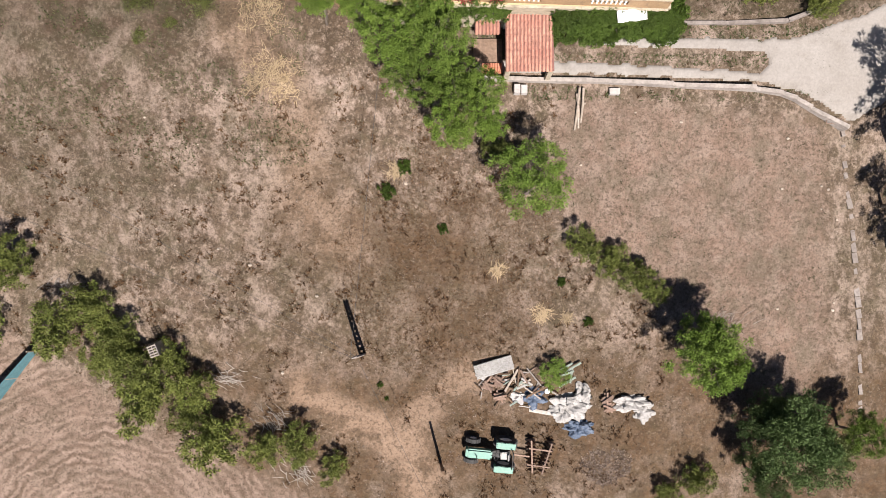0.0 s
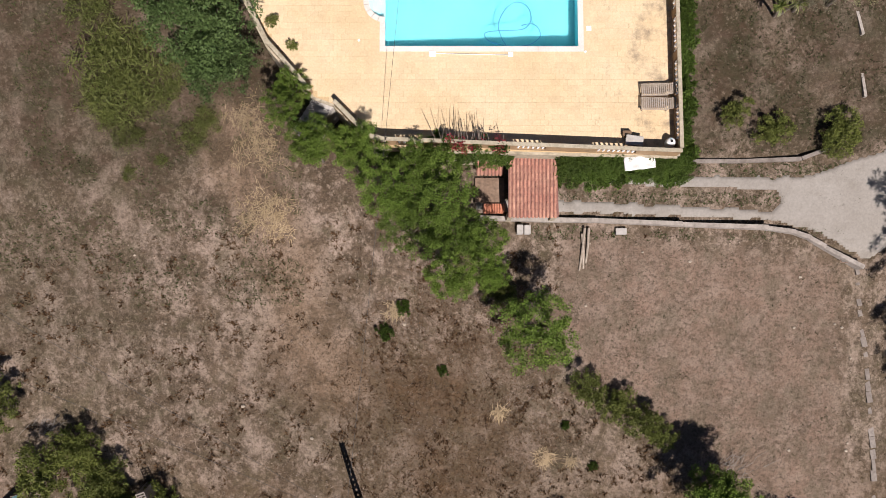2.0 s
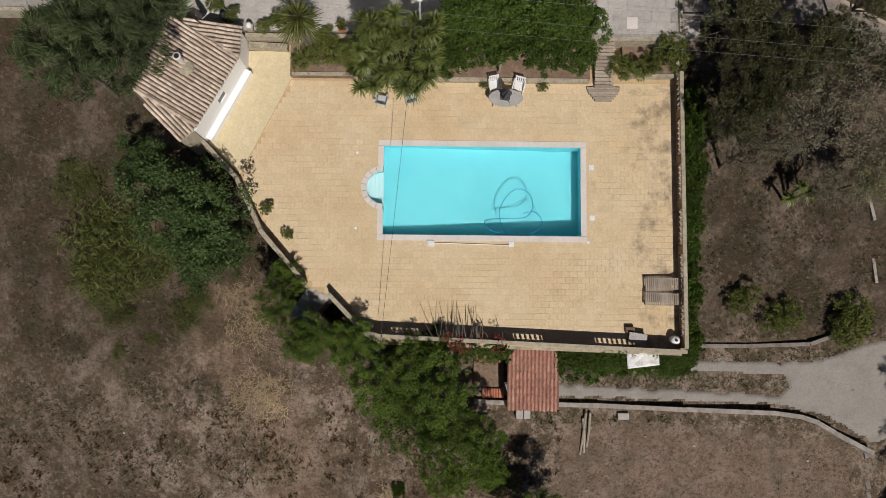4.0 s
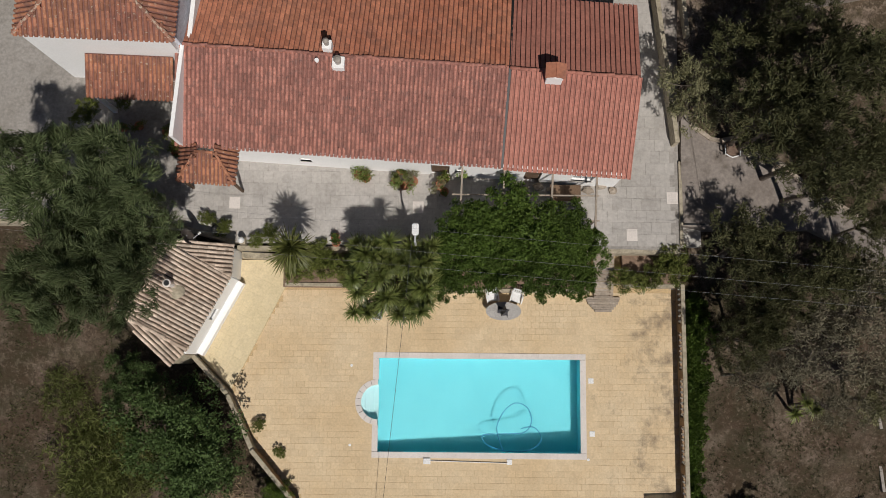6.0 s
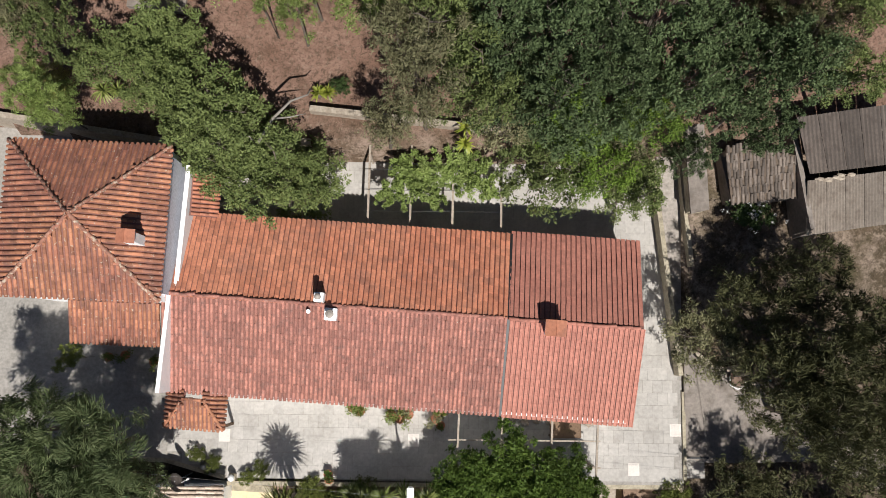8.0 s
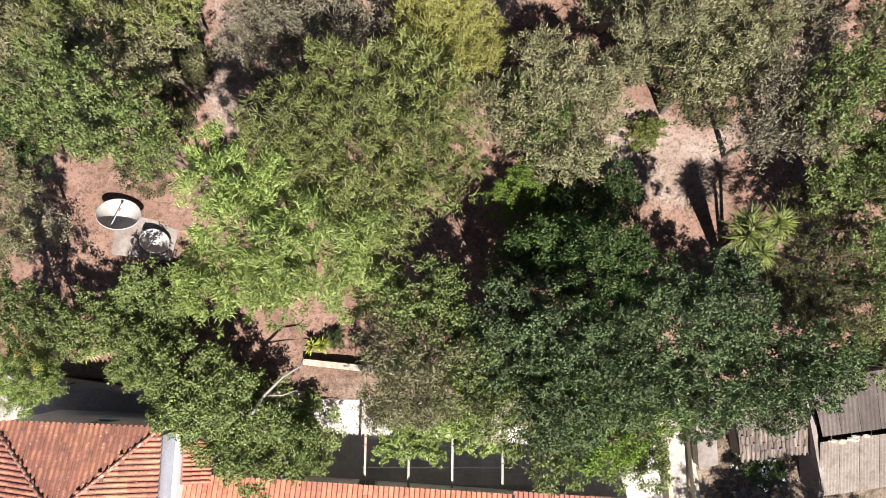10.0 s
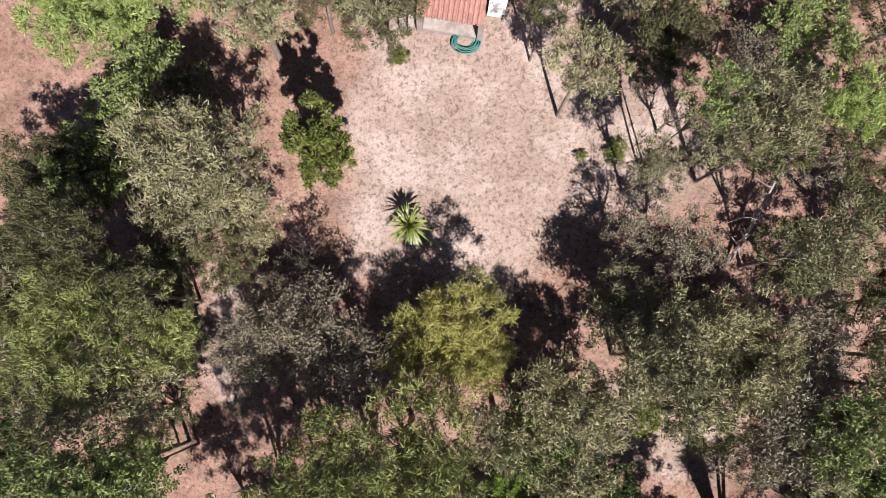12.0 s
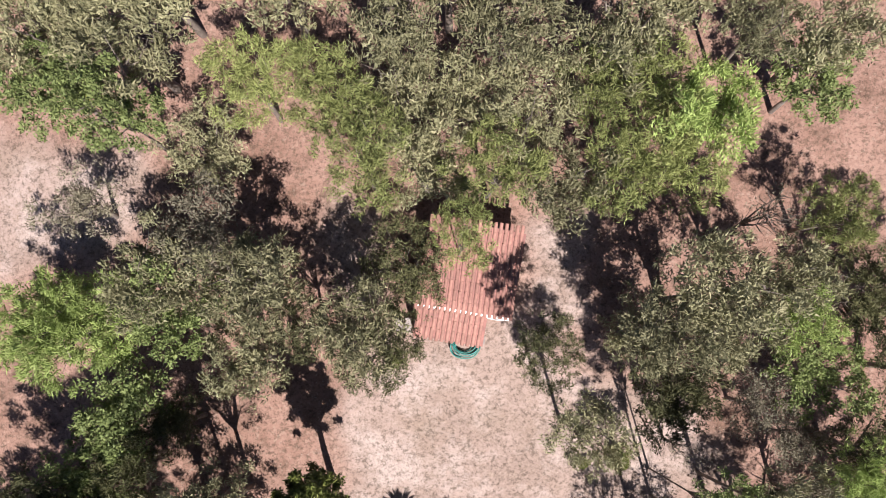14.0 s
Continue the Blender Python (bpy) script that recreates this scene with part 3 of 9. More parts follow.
# ---- pool deck ----
def wall_between(bm, a, b, z0, z1, thick, cuts=()):
    """A straight wall from a to b; cuts are openings (from, to, bottom, top) along it."""
    a, b = Vector((*a, 0)), Vector((*b, 0))
    d = b - a
    m = Matrix.Translation(a) @ Matrix.Rotation(math.atan2(d.y, d.x), 4, "Z")
    s = 0.0
    for c0, c1, lo, hi in sorted(cuts):
        if c0 > s:
            box(bm, s, c0, -thick / 2, thick / 2, z0, z1, 0, m)
        if lo > z0:
            box(bm, c0, c1, -thick / 2, thick / 2, z0, lo, 0, m)
        if hi < z1:
            box(bm, c0, c1, -thick / 2, thick / 2, hi, z1, 0, m)
        s = c1
    if s < d.length:
        box(bm, s, d.length, -thick / 2, thick / 2, z0, z1, 0, m)
    return m


POOL_W, POOL_E, POOL_S, POOL_N = -3.25, 6.85, 22.27, 26.9
ROMAN = (-3.25, 24.7)


def pool_loop(grow, n=14):
    """The pool's outline with its half-round end, counter-clockwise."""
    r = 0.86 + grow
    arc = [(ROMAN[0] + r * math.cos(a), ROMAN[1] + r * math.sin(a)) for a in [math.pi / 2 + math.pi * k / n for k in range(n + 1)]]
    if grow:
        off = math.sqrt(max(r * r - grow * grow, 0))
        arc = [p for p in arc if p[0] < POOL_W - grow]
        arc = [(POOL_W - grow, ROMAN[1] + off)] + arc + [(POOL_W - grow, ROMAN[1] - off)]
    return [(POOL_W - grow, POOL_S - grow), (POOL_E + grow, POOL_S - grow), (POOL_E + grow, POOL_N + grow), (POOL_W - grow, POOL_N + grow)] + arc


def ring_plate(outer, inner, z0, z1):
    """A plate with a hole."""
    bm = bmesh.new()
    loops = []
    for pts in (outer, inner):
        vs = [bm.verts.new((x, y, z1)) for x, y in pts]
        loops += [bm.edges.new((vs[i], vs[(i + 1) % len(vs)])) for i in range(len(vs))]
    bmesh.ops.triangle_fill(bm, use_beauty=True, edges=loops, normal=(0, 0, 1))
    top = list(bm.faces)
    made = bmesh.ops.extrude_face_region(bm, geom=top)
    for v in (g for g in made["geom"] if isinstance(g, bmesh.types.BMVert)):
        v.co.z = z0
    bmesh.ops.recalc_face_normals(bm, faces=list(bm.faces))
    return bm


deck = tagged(part("deck", ring_plate(DECK_EDGE, pool_loop(0.27), -0.35, -0.009), JOINT), "sandy bed under the yellow paved pool deck", "deck", kind="structure")
border = part("border", ring_plate(pool_loop(0.85), pool_loop(0.24), -0.03, -0.004), PAVER, deck)
bm = bmesh.new()
loop = DECK_EDGE + DECK_EDGE[:1]
for a, b in zip(loop, loop[1:]):
    if a[1] > 31 and b[1] > 31:
        continue
    wall_between(bm, a, b, min(hill(*a), hill(*b)) - 1.5, -0.04, 0.3)
tagged(part("retaining_wall", bm, CREAM), "stained cream retaining wall under the pool deck", "wall", kind="structure")

pool = thing("swimming_pool", pose(0, 0, 0), "turquoise rectangular swimming pool with rounded entry steps", "pool")
inner = pool_loop(0)
bm = bmesh.new()
prof = inner
top = [bm.verts.new((x, y, -0.05)) for x, y in prof]
low = [bm.verts.new((x, y, -0.72 - 0.085 * max(x - POOL_W, 0))) for x, y in prof]
n = len(prof)
for i in range(n):
    bm.faces.new((top[i], top[(i + 1) % n], low[(i + 1) % n], low[i]))
bmesh.ops.triangle_fill(bm, use_beauty=True, edges=[bm.edges.get((low[i], low[(i + 1) % n])) for i in range(n)], normal=(0, 0, 1))
part("basin", bm, POOL, pool)
for k in range(4):
    # each step fills a slice of the half-round end
    x0, x1 = ROMAN[0] - 0.85 + 0.2125 * k, ROMAN[0] - 0.85 + 0.2125 * (k + 1)
    cut = [ROMAN[0] - 0.85 * math.cos(math.pi / 2 * i / 12) for i in range(13)]
    cut = [x0] + [c for c in cut if x0 + 0.01 < c < x1 - 0.01] + [x1]
    span = [(c, math.sqrt(max(0.855 ** 2 - (c - ROMAN[0]) ** 2, 0.0004))) for c in cut]
    bm = bmesh.new()
    prism(bm, [(c, ROMAN[1] - h) for c, h in span] + [(c, ROMAN[1] + h) for c, h in span[::-1]], -0.72, -0.22 - 0.12 * k)
    bmesh.ops.recalc_face_normals(bm, faces=list(bm.faces))
    part("step", bm, STEP_WHITE, pool)
bm = bmesh.new()
ws = [bm.verts.new((x, y, -0.13)) for x, y in inner]
bmesh.ops.triangle_fill(bm, use_beauty=True, edges=[bm.edges.new((ws[i], ws[(i + 1) % n])) for i in range(n)], normal=(0, 0, 1))
surf = part("water", bm, water, pool, "clear still water")
surf.visible_shadow = False
# coping stones
rim_in, rim_out = pool_loop(-0.02), pool_loop(0.27)


def coping(pts):
    bm = bmesh.new()
    prism(bm, pts, -0.06, 0.02)
    bmesh.ops.recalc_face_normals(bm, faces=list(bm.faces))
    part("coping_stone", bm, COPING, pool)


def run(a, b, n, side):
    a, b = Vector(a), Vector(b)
    for i in range(n):
        p, q = a.lerp(b, (i + 0.003) / n), a.lerp(b, (i + 0.997) / n)
        s = Vector(side)
        coping([tuple(p), tuple(q), tuple(q + s), tuple(p + s)])


run((POOL_W - 0.27, POOL_S - 0.27), (POOL_E + 0.27, POOL_S - 0.27), 18, (0, 0.29))
run((POOL_W - 0.27, POOL_N - 0.02), (POOL_E + 0.27, POOL_N - 0.02), 18, (0, 0.29))
run((POOL_E - 0.02, POOL_S + 0.03), (POOL_E - 0.02, POOL_N - 0.03), 8, (0.29, 0))
run((POOL_W - 0.27, POOL_S + 0.03), (POOL_W - 0.27, ROMAN[1] - 1.12), 2, (0.29, 0))
run((POOL_W - 0.27, ROMAN[1] + 1.12), (POOL_W - 0.27, POOL_N - 0.03), 2, (0.29, 0))
for k in range(9):
    a0, a1 = math.pi * (0.5 + (k + 0.03) / 9), math.pi * (0.5 + (k + 0.97) / 9)
    ring = [(ROMAN[0] + r * math.cos(a), ROMAN[1] + r * math.sin(a)) for r, a in ((0.84, a0), (1.13, a0), (1.13, (a0 + a1) / 2), (1.13, a1), (0.84, a1), (0.84, (a0 + a1) / 2))]
    coping([(min(x, POOL_W - (0 if abs(y - ROMAN[1]) < 0.86 else 0.0)), y) for x, y in ring])

# raised pale platform beside the small house
PLATFORM = [(-7.95, 30.55), (-8.1, 31.75), (-10.3, 31.75), (-10.45, 31.1), (-12.3, 27.0), (-10.55, 25.3)]
bm = bmesh.new()
prism(bm, PLATFORM, -0.03, 0.132)
platform = tagged(part("platform", bm, PAVER_PALE), "raised pale sand paved step along the small house", "platform", kind="structure")


# ---- parapets ----
def parapet(name, a, b, height, cap, cuts=(), label="", face=CREAM, base=-0.02):
    """A parapet wall with a cap and, in its openings, balusters."""
    th = thing(name, pose(a[0], a[1], 0, 0, 0, math.degrees(math.atan2(b[1] - a[1], b[0] - a[0]))), label, "parapet", kind="structure")
    length = math.dist(a, b)
    bm = bmesh.new()
    wall_between(bm, (0, 0), (length, 0), base, height, 0.16, [(c0, c1, 0.22, height - 0.12) for c0, c1 in cuts])
    part("wall", bm, face, th)
    bm = bmesh.new()
    box(bm, -0.04, length + 0.04, -cap / 2, cap / 2, height, height + 0.07, 0.012)
    part("cap", bm, CREAM, th)
    for c0, c1 in cuts:
        n = max(int((c1 - c0) / 0.24), 1)
        for i in range(n):
            x = c0 + (i + 0.5) * (c1 - c0) / n
            bm = bmesh.new()
            turned(bm, [(0.05, 0.22), (0.055, 0.28), (0.035, 0.36), (0.07, 0.5), (0.04, height - 0.24), (0.055, height - 0.16), (0.05, height - 0.12)], 8, (x, 0, 0))
            part("baluster", bm, WHITE, th)
    return th


SOUTH_A, SOUTH_B = (-3.1, 17.15), (11.8, 16.55)
parapet("parapet", SOUTH_A, SOUTH_B, 0.98, 0.2, ((0.5, 1.9), (6.6, 8.1), (10.7, 12.7)), "brown and cream pool parapet with balustrade openings", OCHRE)
parapet("parapet", (11.8, 16.72), (11.8, 30.6), 0.98, 0.2, tuple((0.5 + 2.3 * i, 2.4 + 2.3 * i) for i in range(6)), "cream balustrade parapet along the pool deck edge", OCHRE)
parapet("parapet", (-12.35, 26.85), (-10.62, 25.05), 0.62, 0.22, (), "low cream parapet hidden in creeper", CREAM)
parapet("parapet", (-10.62, 25.05), (-9.28, 22.35), 0.62, 0.22, (), "low cream parapet hidden in creeper", CREAM)
parapet("parapet", (-9.28, 22.35), (-7.0, 19.75), 0.75, 0.22, (), "low cream parapet by the garden steps", OCHRE)
parapet("parapet", (-5.75, 19.15), (-3.95, 17.3), 0.75, 0.22, (), "low cream parapet by the garden steps", OCHRE)
parapet("parapet", (-7.2, 18.75), (-5.3, 17.2), -0.35, 0.26, (), "lower cream wall flanking the garden steps", OCHRE, base=-3.2)
parapet("parapet", (-3.95, 17.3), (-3.12, 17.1), 0.98, 0.26, (), "short cream parapet corner", OCHRE)
for i in range(6):
    bm = bmesh.new()
    d = Vector((-0.65, -0.76))
    p, q = Vector((-6.95, 19.55)) + d * 0.3 * i, Vector((-5.85, 19.15)) + d * 0.3 * i
    prism(bm, [tuple(q), tuple(p), tuple(p + d * 0.31), tuple(q + d * 0.31)], -3.0, -0.17 * (i + 1))
    bmesh.ops.recalc_face_normals(bm, faces=list(bm.faces))
    tagged(part("stair_step", bm, CONCRETE), "worn concrete garden step", "step", "garden steps", "structure")

# ---- planting bed and terrace ----
bm = bmesh.new()
wall_between(bm, (-8.0, 30.5), (-4.9, 30.5), -0.03, 0.42, 0.18)
wall_between(bm, (-4.8, 30.3), (7.25, 30.3), -0.03, 0.42, 0.18)
wall_between(bm, (9.0, 30.6), (11.7, 30.6), -0.03, 0.42, 0.18)
wall_between(bm, (-8.25, 31.85), (-10.2, 31.95), 0.0, 0.6, 0.3)
tagged(part("bed_wall", bm, CREAM), "low cream wall of the planting bed", "wall", kind="structure")
bm = bmesh.new()
box(bm, -8.1, 7.3, 30.39, 32.15, -0.03, 0.36)
box(bm, 8.95, 11.7, 30.69, 32.15, -0.03, 0.36)
tagged(part("planting_bed", bm, SOIL), "dark soil of the long planting bed", "soil", kind="structure")
bm = bmesh.new()
prism(bm, TERRACE_EDGE, 0.6, 1.192)
terrace = tagged(part("terrace", bm, SLAB_BED), "grey concrete bed of the house terrace", "terrace", kind="structure")
bm = bmesh.new()
wall_between(bm, (-10.3, 32.24), (11.7, 32.24), -0.4, 1.2, 0.2)
wall_between(bm, (-10.4, 32.5), (-13.3, 33.3), -1.5, 1.25, 0.2)
wall_between(bm, (-13.3, 33.3), (-25.0, 33.5), -2, 1.25, 0.2)
wall_between(bm, (-25.0, 33.5), (-24.8, 50.2), -2, 1.9, 0.2)
tagged(part("terrace_wall", bm, CREAM), "cream retaining wall below the terrace", "wall", kind="structure")
bm = bmesh.new()
for a, b, top in (((-6.4, 48.5), (10.2, 48.5), 2.6), ((-24.8, 50.2), (-13.6, 48.5), 3.6), ((-13.6, 48.5), (-6.4, 48.5), 3.6), ((-6.4, 50.0), (3.2, 49.0), 4.1)):
    wall_between(bm, a, b, 0.8, top, 0.28)
tagged(part("garden_wall", bm, STONE), "rough stone retaining wall behind the back yard", "wall", kind="structure")
# ramp walls beside the yard
bm = bmesh.new()
wall_between(bm, (10.25, 48.4), (11.45, 37.6), 0.6, 2.1, 0.22)
wall_between(bm, (11.45, 48.6), (11.9, 42.8), 1.0, 2.75, 0.22)
wall_between(bm, (11.75, 36.8), (11.75, 32.6), -0.5, 1.32, 0.16)
tagged(part("ramp_wall", bm, CREAM), "narrow mossy walls of the side ramp", "wall", kind="structure")
bm = bmesh.new()
pts = [(10.4, 48.3), (11.55, 37.7), (12.2, 37.7), (12.0, 42.6), (11.4, 48.3)]
prism(bm, [(11.4, 48.3), (10.4, 48.3), (11.55, 37.7), (12.2, 37.7), (12.0, 42.6)], 0.6, lambda x, y: 1.2 + 0.11 * (y - 37.7))
tagged(part("side_ramp", bm, CONCRETE_DARK), "rough grey concrete side ramp", "path", kind="structure")


# ---- strips of paving draped over the ground ----
def strip(bm, pts, wide, lift=0.03, step=0.5):
    prev = None
    for (ax, ay), (bx, by) in zip(pts, pts[1:]):
        n = max(int(math.dist((ax, ay), (bx, by)) / step), 1)
        for i in range(n + (pts[-1] == (bx, by))):
            x, y = ax + (bx - ax) * i / n, ay + (by - ay) * i / n
            d = Vector((bx - ax, by - ay)).normalized()
            w = wide / 2 * (1 + 0.12 * noise.noise(Vector((x, y, 3))))
            row = [bm.verts.new((x - d.y * k * w, y + d.x * k * w, ground_at(x, y) + lift - (0.0 if abs(k) < 0.9 else 0.08))) for k in (-1, -0.85, 0, 0.85, 1)]
            if prev:
                for p in range(4):
                    bm.faces.new((prev[p], row[p], row[p + 1], prev[p + 1]))
            prev = row
    bmesh.ops.recalc_face_normals(bm, faces=list(bm.faces))
    return bm


drive = thing("driveway", pose(0, 0, 0), "pale cement driveway with two wheel tracks and weeds between", "driveway", kind="structure")
def draped(outline, lift, cell=0.12):
    """A thin paved sheet with that outline, laid over the ground."""
    xs, ys = [p[0] for p in outline], [p[1] for p in outline]
    spot, verts_, faces_ = {}, [], []
    cells = set()
    for i in range(int((max(xs) - min(xs)) / cell) + 1):
        for k in range(int((max(ys) - min(ys)) / cell) + 1):
            x_, y_ = min(xs) + (i + 0.5) * cell, min(ys) + (k + 0.5) * cell
            wob = 0.16 * noise.noise(Vector((x_ * 1.3, y_ * 1.3, 4)))
            if inside(x_ + wob, y_ + wob, outline):
                cells.add((i, k))
    for i, k in sorted(cells):
        ring = []
        for di, dk in ((0, 0), (1, 0), (1, 1), (0, 1)):
            key = (i + di, k + dk)
            if key not in spot:
                inner_ = all((key[0] + p, key[1] + q) in cells for p in (0, -1) for q in (0, -1))
                x_, y_ = min(xs) + key[0] * cell, min(ys) + key[1] * cell
                spot[key] = len(verts_)
                verts_.append((x_, y_, ground_at(x_, y_) + (lift if inner_ else -0.03)))
            ring.append(spot[key])
        faces_.append(tuple(ring))
    return from_arrays("sheet", verts_, faces_)


placed("wheel_track", draped([(1.6, 14.75), (6.0, 14.75), (13.2, 14.45), (18.3, 14.2), (18.3, 13.7), (13.2, 13.85), (6.0, 14.05), (1.6, 14.1)], 0.1), DRIVE, drive, smooth=True)
placed("apron", draped([(8.2, 16.0), (13.3, 16.1), (18.2, 16.05), (20.2, 16.15), (22.0, 16.8), (24.0, 17.4), (30, 20.5), (31, 15), (25.4, 12.4), (24.0, 11.5), (22.3, 12.4), (20.1, 13.4), (18.2, 13.65), (18.1, 14.15), (18.6, 14.6), (18.4, 15.3), (13.3, 15.5), (8.2, 15.6)], 0.1), DRIVE, drive, smooth=True)
bm = bmesh.new()
drv = [(1.6, 13.75), (4.6, 13.65), (8.3, 13.6), (13.0, 13.42), (17.85, 13.27), (19.5, 13.05), (20.4, 12.75), (21.3, 12.25), (23.5, 11.1)]
for a, b in zip(drv, drv[1:]):
    wall_between(bm, a, b, min(ground_at(*a), ground_at(*b)) - 0.8, max(ground_at(*a), ground_at(*b)) + 0.32, 0.24)
tagged(part("drive_wall", bm, CONCRETE_DARK), "low cracked cement wall beside the driveway", "wall", kind="structure")
bm = bmesh.new()
kerb = [(12.6, 16.85), (16, 16.85), (19.6, 17.0), (21.5, 17.7)]
for a, b in zip(kerb, kerb[1:]):
    wall_between(bm, a, b, min(ground_at(*a), ground_at(*b)) - 0.5, max(ground_at(*a), ground_at(*b)) + 0.18, 0.2)
east_wall = [(23.4, 11.3), (24.5, 6), (25.2, 0), (25.6, -6)]
rough = random.Random(8)
for a, b in zip(east_wall, east_wall[1:]):
    for i in range(9):
        p, q = [(a[0] + (b[0] - a[0]) * k, a[1] + (b[1] - a[1]) * k) for k in (i / 9, (i + 0.96) / 9)]
        if rough.random() < 0.75:
            wall_between(bm, p, q, ground_at(*q) - 0.4, ground_at(*q) + rough.uniform(0.05, 0.2), rough.uniform(0.2, 0.34))
tagged(part("field_kerb", bm, YARD), "broken low stone kerbs round the field", "kerb", kind="structure")

# kerbed path at the garden's far edge
bm = bmesh.new()
far_kerb = [(22.29, 25.0), (22.58, 23.53), (22.91, 20.27)]
for a, b in zip(far_kerb, far_kerb[1:]):
    wall_between(bm, a, b, min(ground_at(*a), ground_at(*b)) - 0.5, min(ground_at(*a), ground_at(*b)) + 0.25, 0.16)
tagged(part("garden_kerb", bm, CONCRETE_DARK), "grey stone kerb at the garden's far edge", "kerb", kind="structure")

# ---- roofs of single clay tiles ----
def tile_shape(profile, length, lip=0.016, taper=0.9):
    """One roof tile from its cross profile, its broad end downhill, with a front lip."""
    verts, faces = [], []
    n = len(profile)
    for y, k, drop in ((0, 1.0, 0.0), (0, 1.0, lip), (length, taper, 0.0)):
        verts += [(x * k, y, z * (1 if y == 0 else 0.94) - drop) for x, z in profile]
    for i in range(n - 1):
        faces.append((i, i + 1, 2 * n + i + 1, 2 * n + i))
        faces.append((i + 1, i, n + i, n + i + 1))
    return verts, faces


# half-round barrel tiles, and flat tiles with one raised roll
BARREL = tile_shape([(-0.072 * math.cos(math.pi * k / 5), 0.074 * math.sin(math.pi * k / 5)) for k in range(6)], 0.46, 0.012, 0.94)
FLAT = tile_shape([(-0.098, 0.022), (-0.09, 0.034), (0.04, 0.032), (0.055, 0.062), (0.085, 0.062), (0.098, 0.022)], 0.42, 0.012, 1.0)
ROLLED = tile_shape([(-0.104, 0.012), (-0.06, 0.014), (-0.015, 0.03), (0.03, 0.075), (0.07, 0.075), (0.104, 0.012)], 0.42, 0.016, 1.0)
BROAD = tile_shape([(-0.082 * math.cos(math.pi * k / 5), 0.08 * math.sin(math.pi * k / 5)) for k in range(6)], 0.46, 0.014, 0.93)
TILE_VERTS, TILE_FACES = BARREL
TILES = {}


def tile_field(parent, m, poly, material, shape=BARREL, pitch=0.225, lap=0.39, singles=0, seed=1, jitter=0.006):
    """Rows of tiles on a roof plane. m maps (across, uphill, out) to the parent; poly is the plane's outline in across, uphill."""
    rng = random.Random(seed)
    shape_verts, shape_faces = shape
    loose = jitter if shape is BARREL else jitter * 0.4
    us, vs = [p[0] for p in poly], [p[1] for p in poly]
    spots = []
    u = min(us) + pitch / 2
    while u < max(us):
        v = min(vs) - 0.05 - (0.02 * rng.random() if shape is BARREL else 0)
        while v < max(vs) - 0.12:
            if inside(u, max(v + 0.14, min(vs) + 0.02), poly):
                spots.append(m @ pose(u + rng.gauss(0, loose), v + rng.gauss(0, loose), 0.004 + loose * 0.8 * rng.random(), 1.7 + rng.gauss(0, loose * 30), 0, rng.gauss(0, loose * 120)))
            v += lap
        u += pitch
    key = material.name + str(len(shape_verts)) + str(shape_verts[0][0])
    if key not in TILES:
        me = from_arrays("tile", shape_verts, shape_faces)
        me.materials.append(material)
        me.polygons.foreach_set("use_smooth", [shape is BARREL] * len(me.polygons))
        TILES[key] = me
    start = max(0, (len(spots) - singles) // 2)
    for q in spots[start:start + singles]:
        ob = new("tile", TILES[key])
        ob.parent, ob.matrix_basis = parent, q
    rest = spots[:start] + spots[start + singles:]
    if rest:
        base = np.array([(*v, 1) for v in shape_verts])
        allv = np.concatenate([(base @ np.array(q).T)[:, :3] for q in rest])
        k = len(shape_verts)
        me = from_arrays("tiles", allv.tolist(), [tuple(i + n * k for i in f) for n in range(len(rest)) for f in shape_faces])
        tagged(placed("tiles", me, material, parent, smooth=shape is BARREL), kind="stuff")


def plane_map(origin, across, uphill):
    """The map of a roof plane from its lower corner and two directions."""
    x, y = Vector(across).normalized(), Vector(uphill).normalized()
    z = x.cross(y)
    m = Matrix((x, y, z)).transposed().to_4x4()
    m.translation = origin
    return m


def roof_face(house, corners, material, bed, singles=0, seed=1, thick=0.12, name="roof", shape=BARREL, loose=0.006):
    """A sloping roof face: a bed slab with tiles on it. corners: eave left, eave right, then counter-clockwise upwards."""
    c = [Vector(p) for p in corners]
    across = c[1] - c[0]
    up = None
    for p in c[2:]:
        d = p - c[0]
        d = d - across * (d.dot(across) / across.length_squared)
        if up is None or d.length > up.length:
            up = d
    m = plane_map(c[0], across, up)
    inv = m.inverted()
    poly = [tuple((inv @ p)[:2]) for p in c]
    bm = bmesh.new()
    prism(bm, poly, -thick, 0.0)
    for v in bm.verts:
        v.co = m @ v.co
    bmesh.ops.recalc_face_normals(bm, faces=list(bm.faces))
    roof = part(name, bm, bed, house)
    tile_field(roof, m, poly, material, shape, 0.198 if shape is BARREL else 0.232, singles=singles, seed=seed, jitter=loose)
    return roof


def ridge_line(roof, a, b, material, step=0.36, size=1.25, seed=3):
    """Capping tiles along a ridge or hip."""
    rng = random.Random(seed)
    a, b = Vector(a), Vector(b)
    d = b - a
    q = plane_map(a, d.cross(Vector((0, 0, 1))), d)
    base = np.array([(x * size, y, z * size, 1) for x, y, z in TILE_VERTS])
    allv, allf = [], []
    for i in range(int(d.length / step)):
        t = q @ pose(rng.gauss(0, 0.01), i * step, -0.01 + 0.02 * rng.random(), 2.5, 0, rng.gauss(0, 2))
        allf += [tuple(k + len(allv) for k in f) for f in TILE_FACES]
        allv += (base @ np.array(t).T)[:, :3].tolist()
    placed("ridge_tiles", from_arrays("ridge_tiles", allv, allf), material, roof, smooth=True)


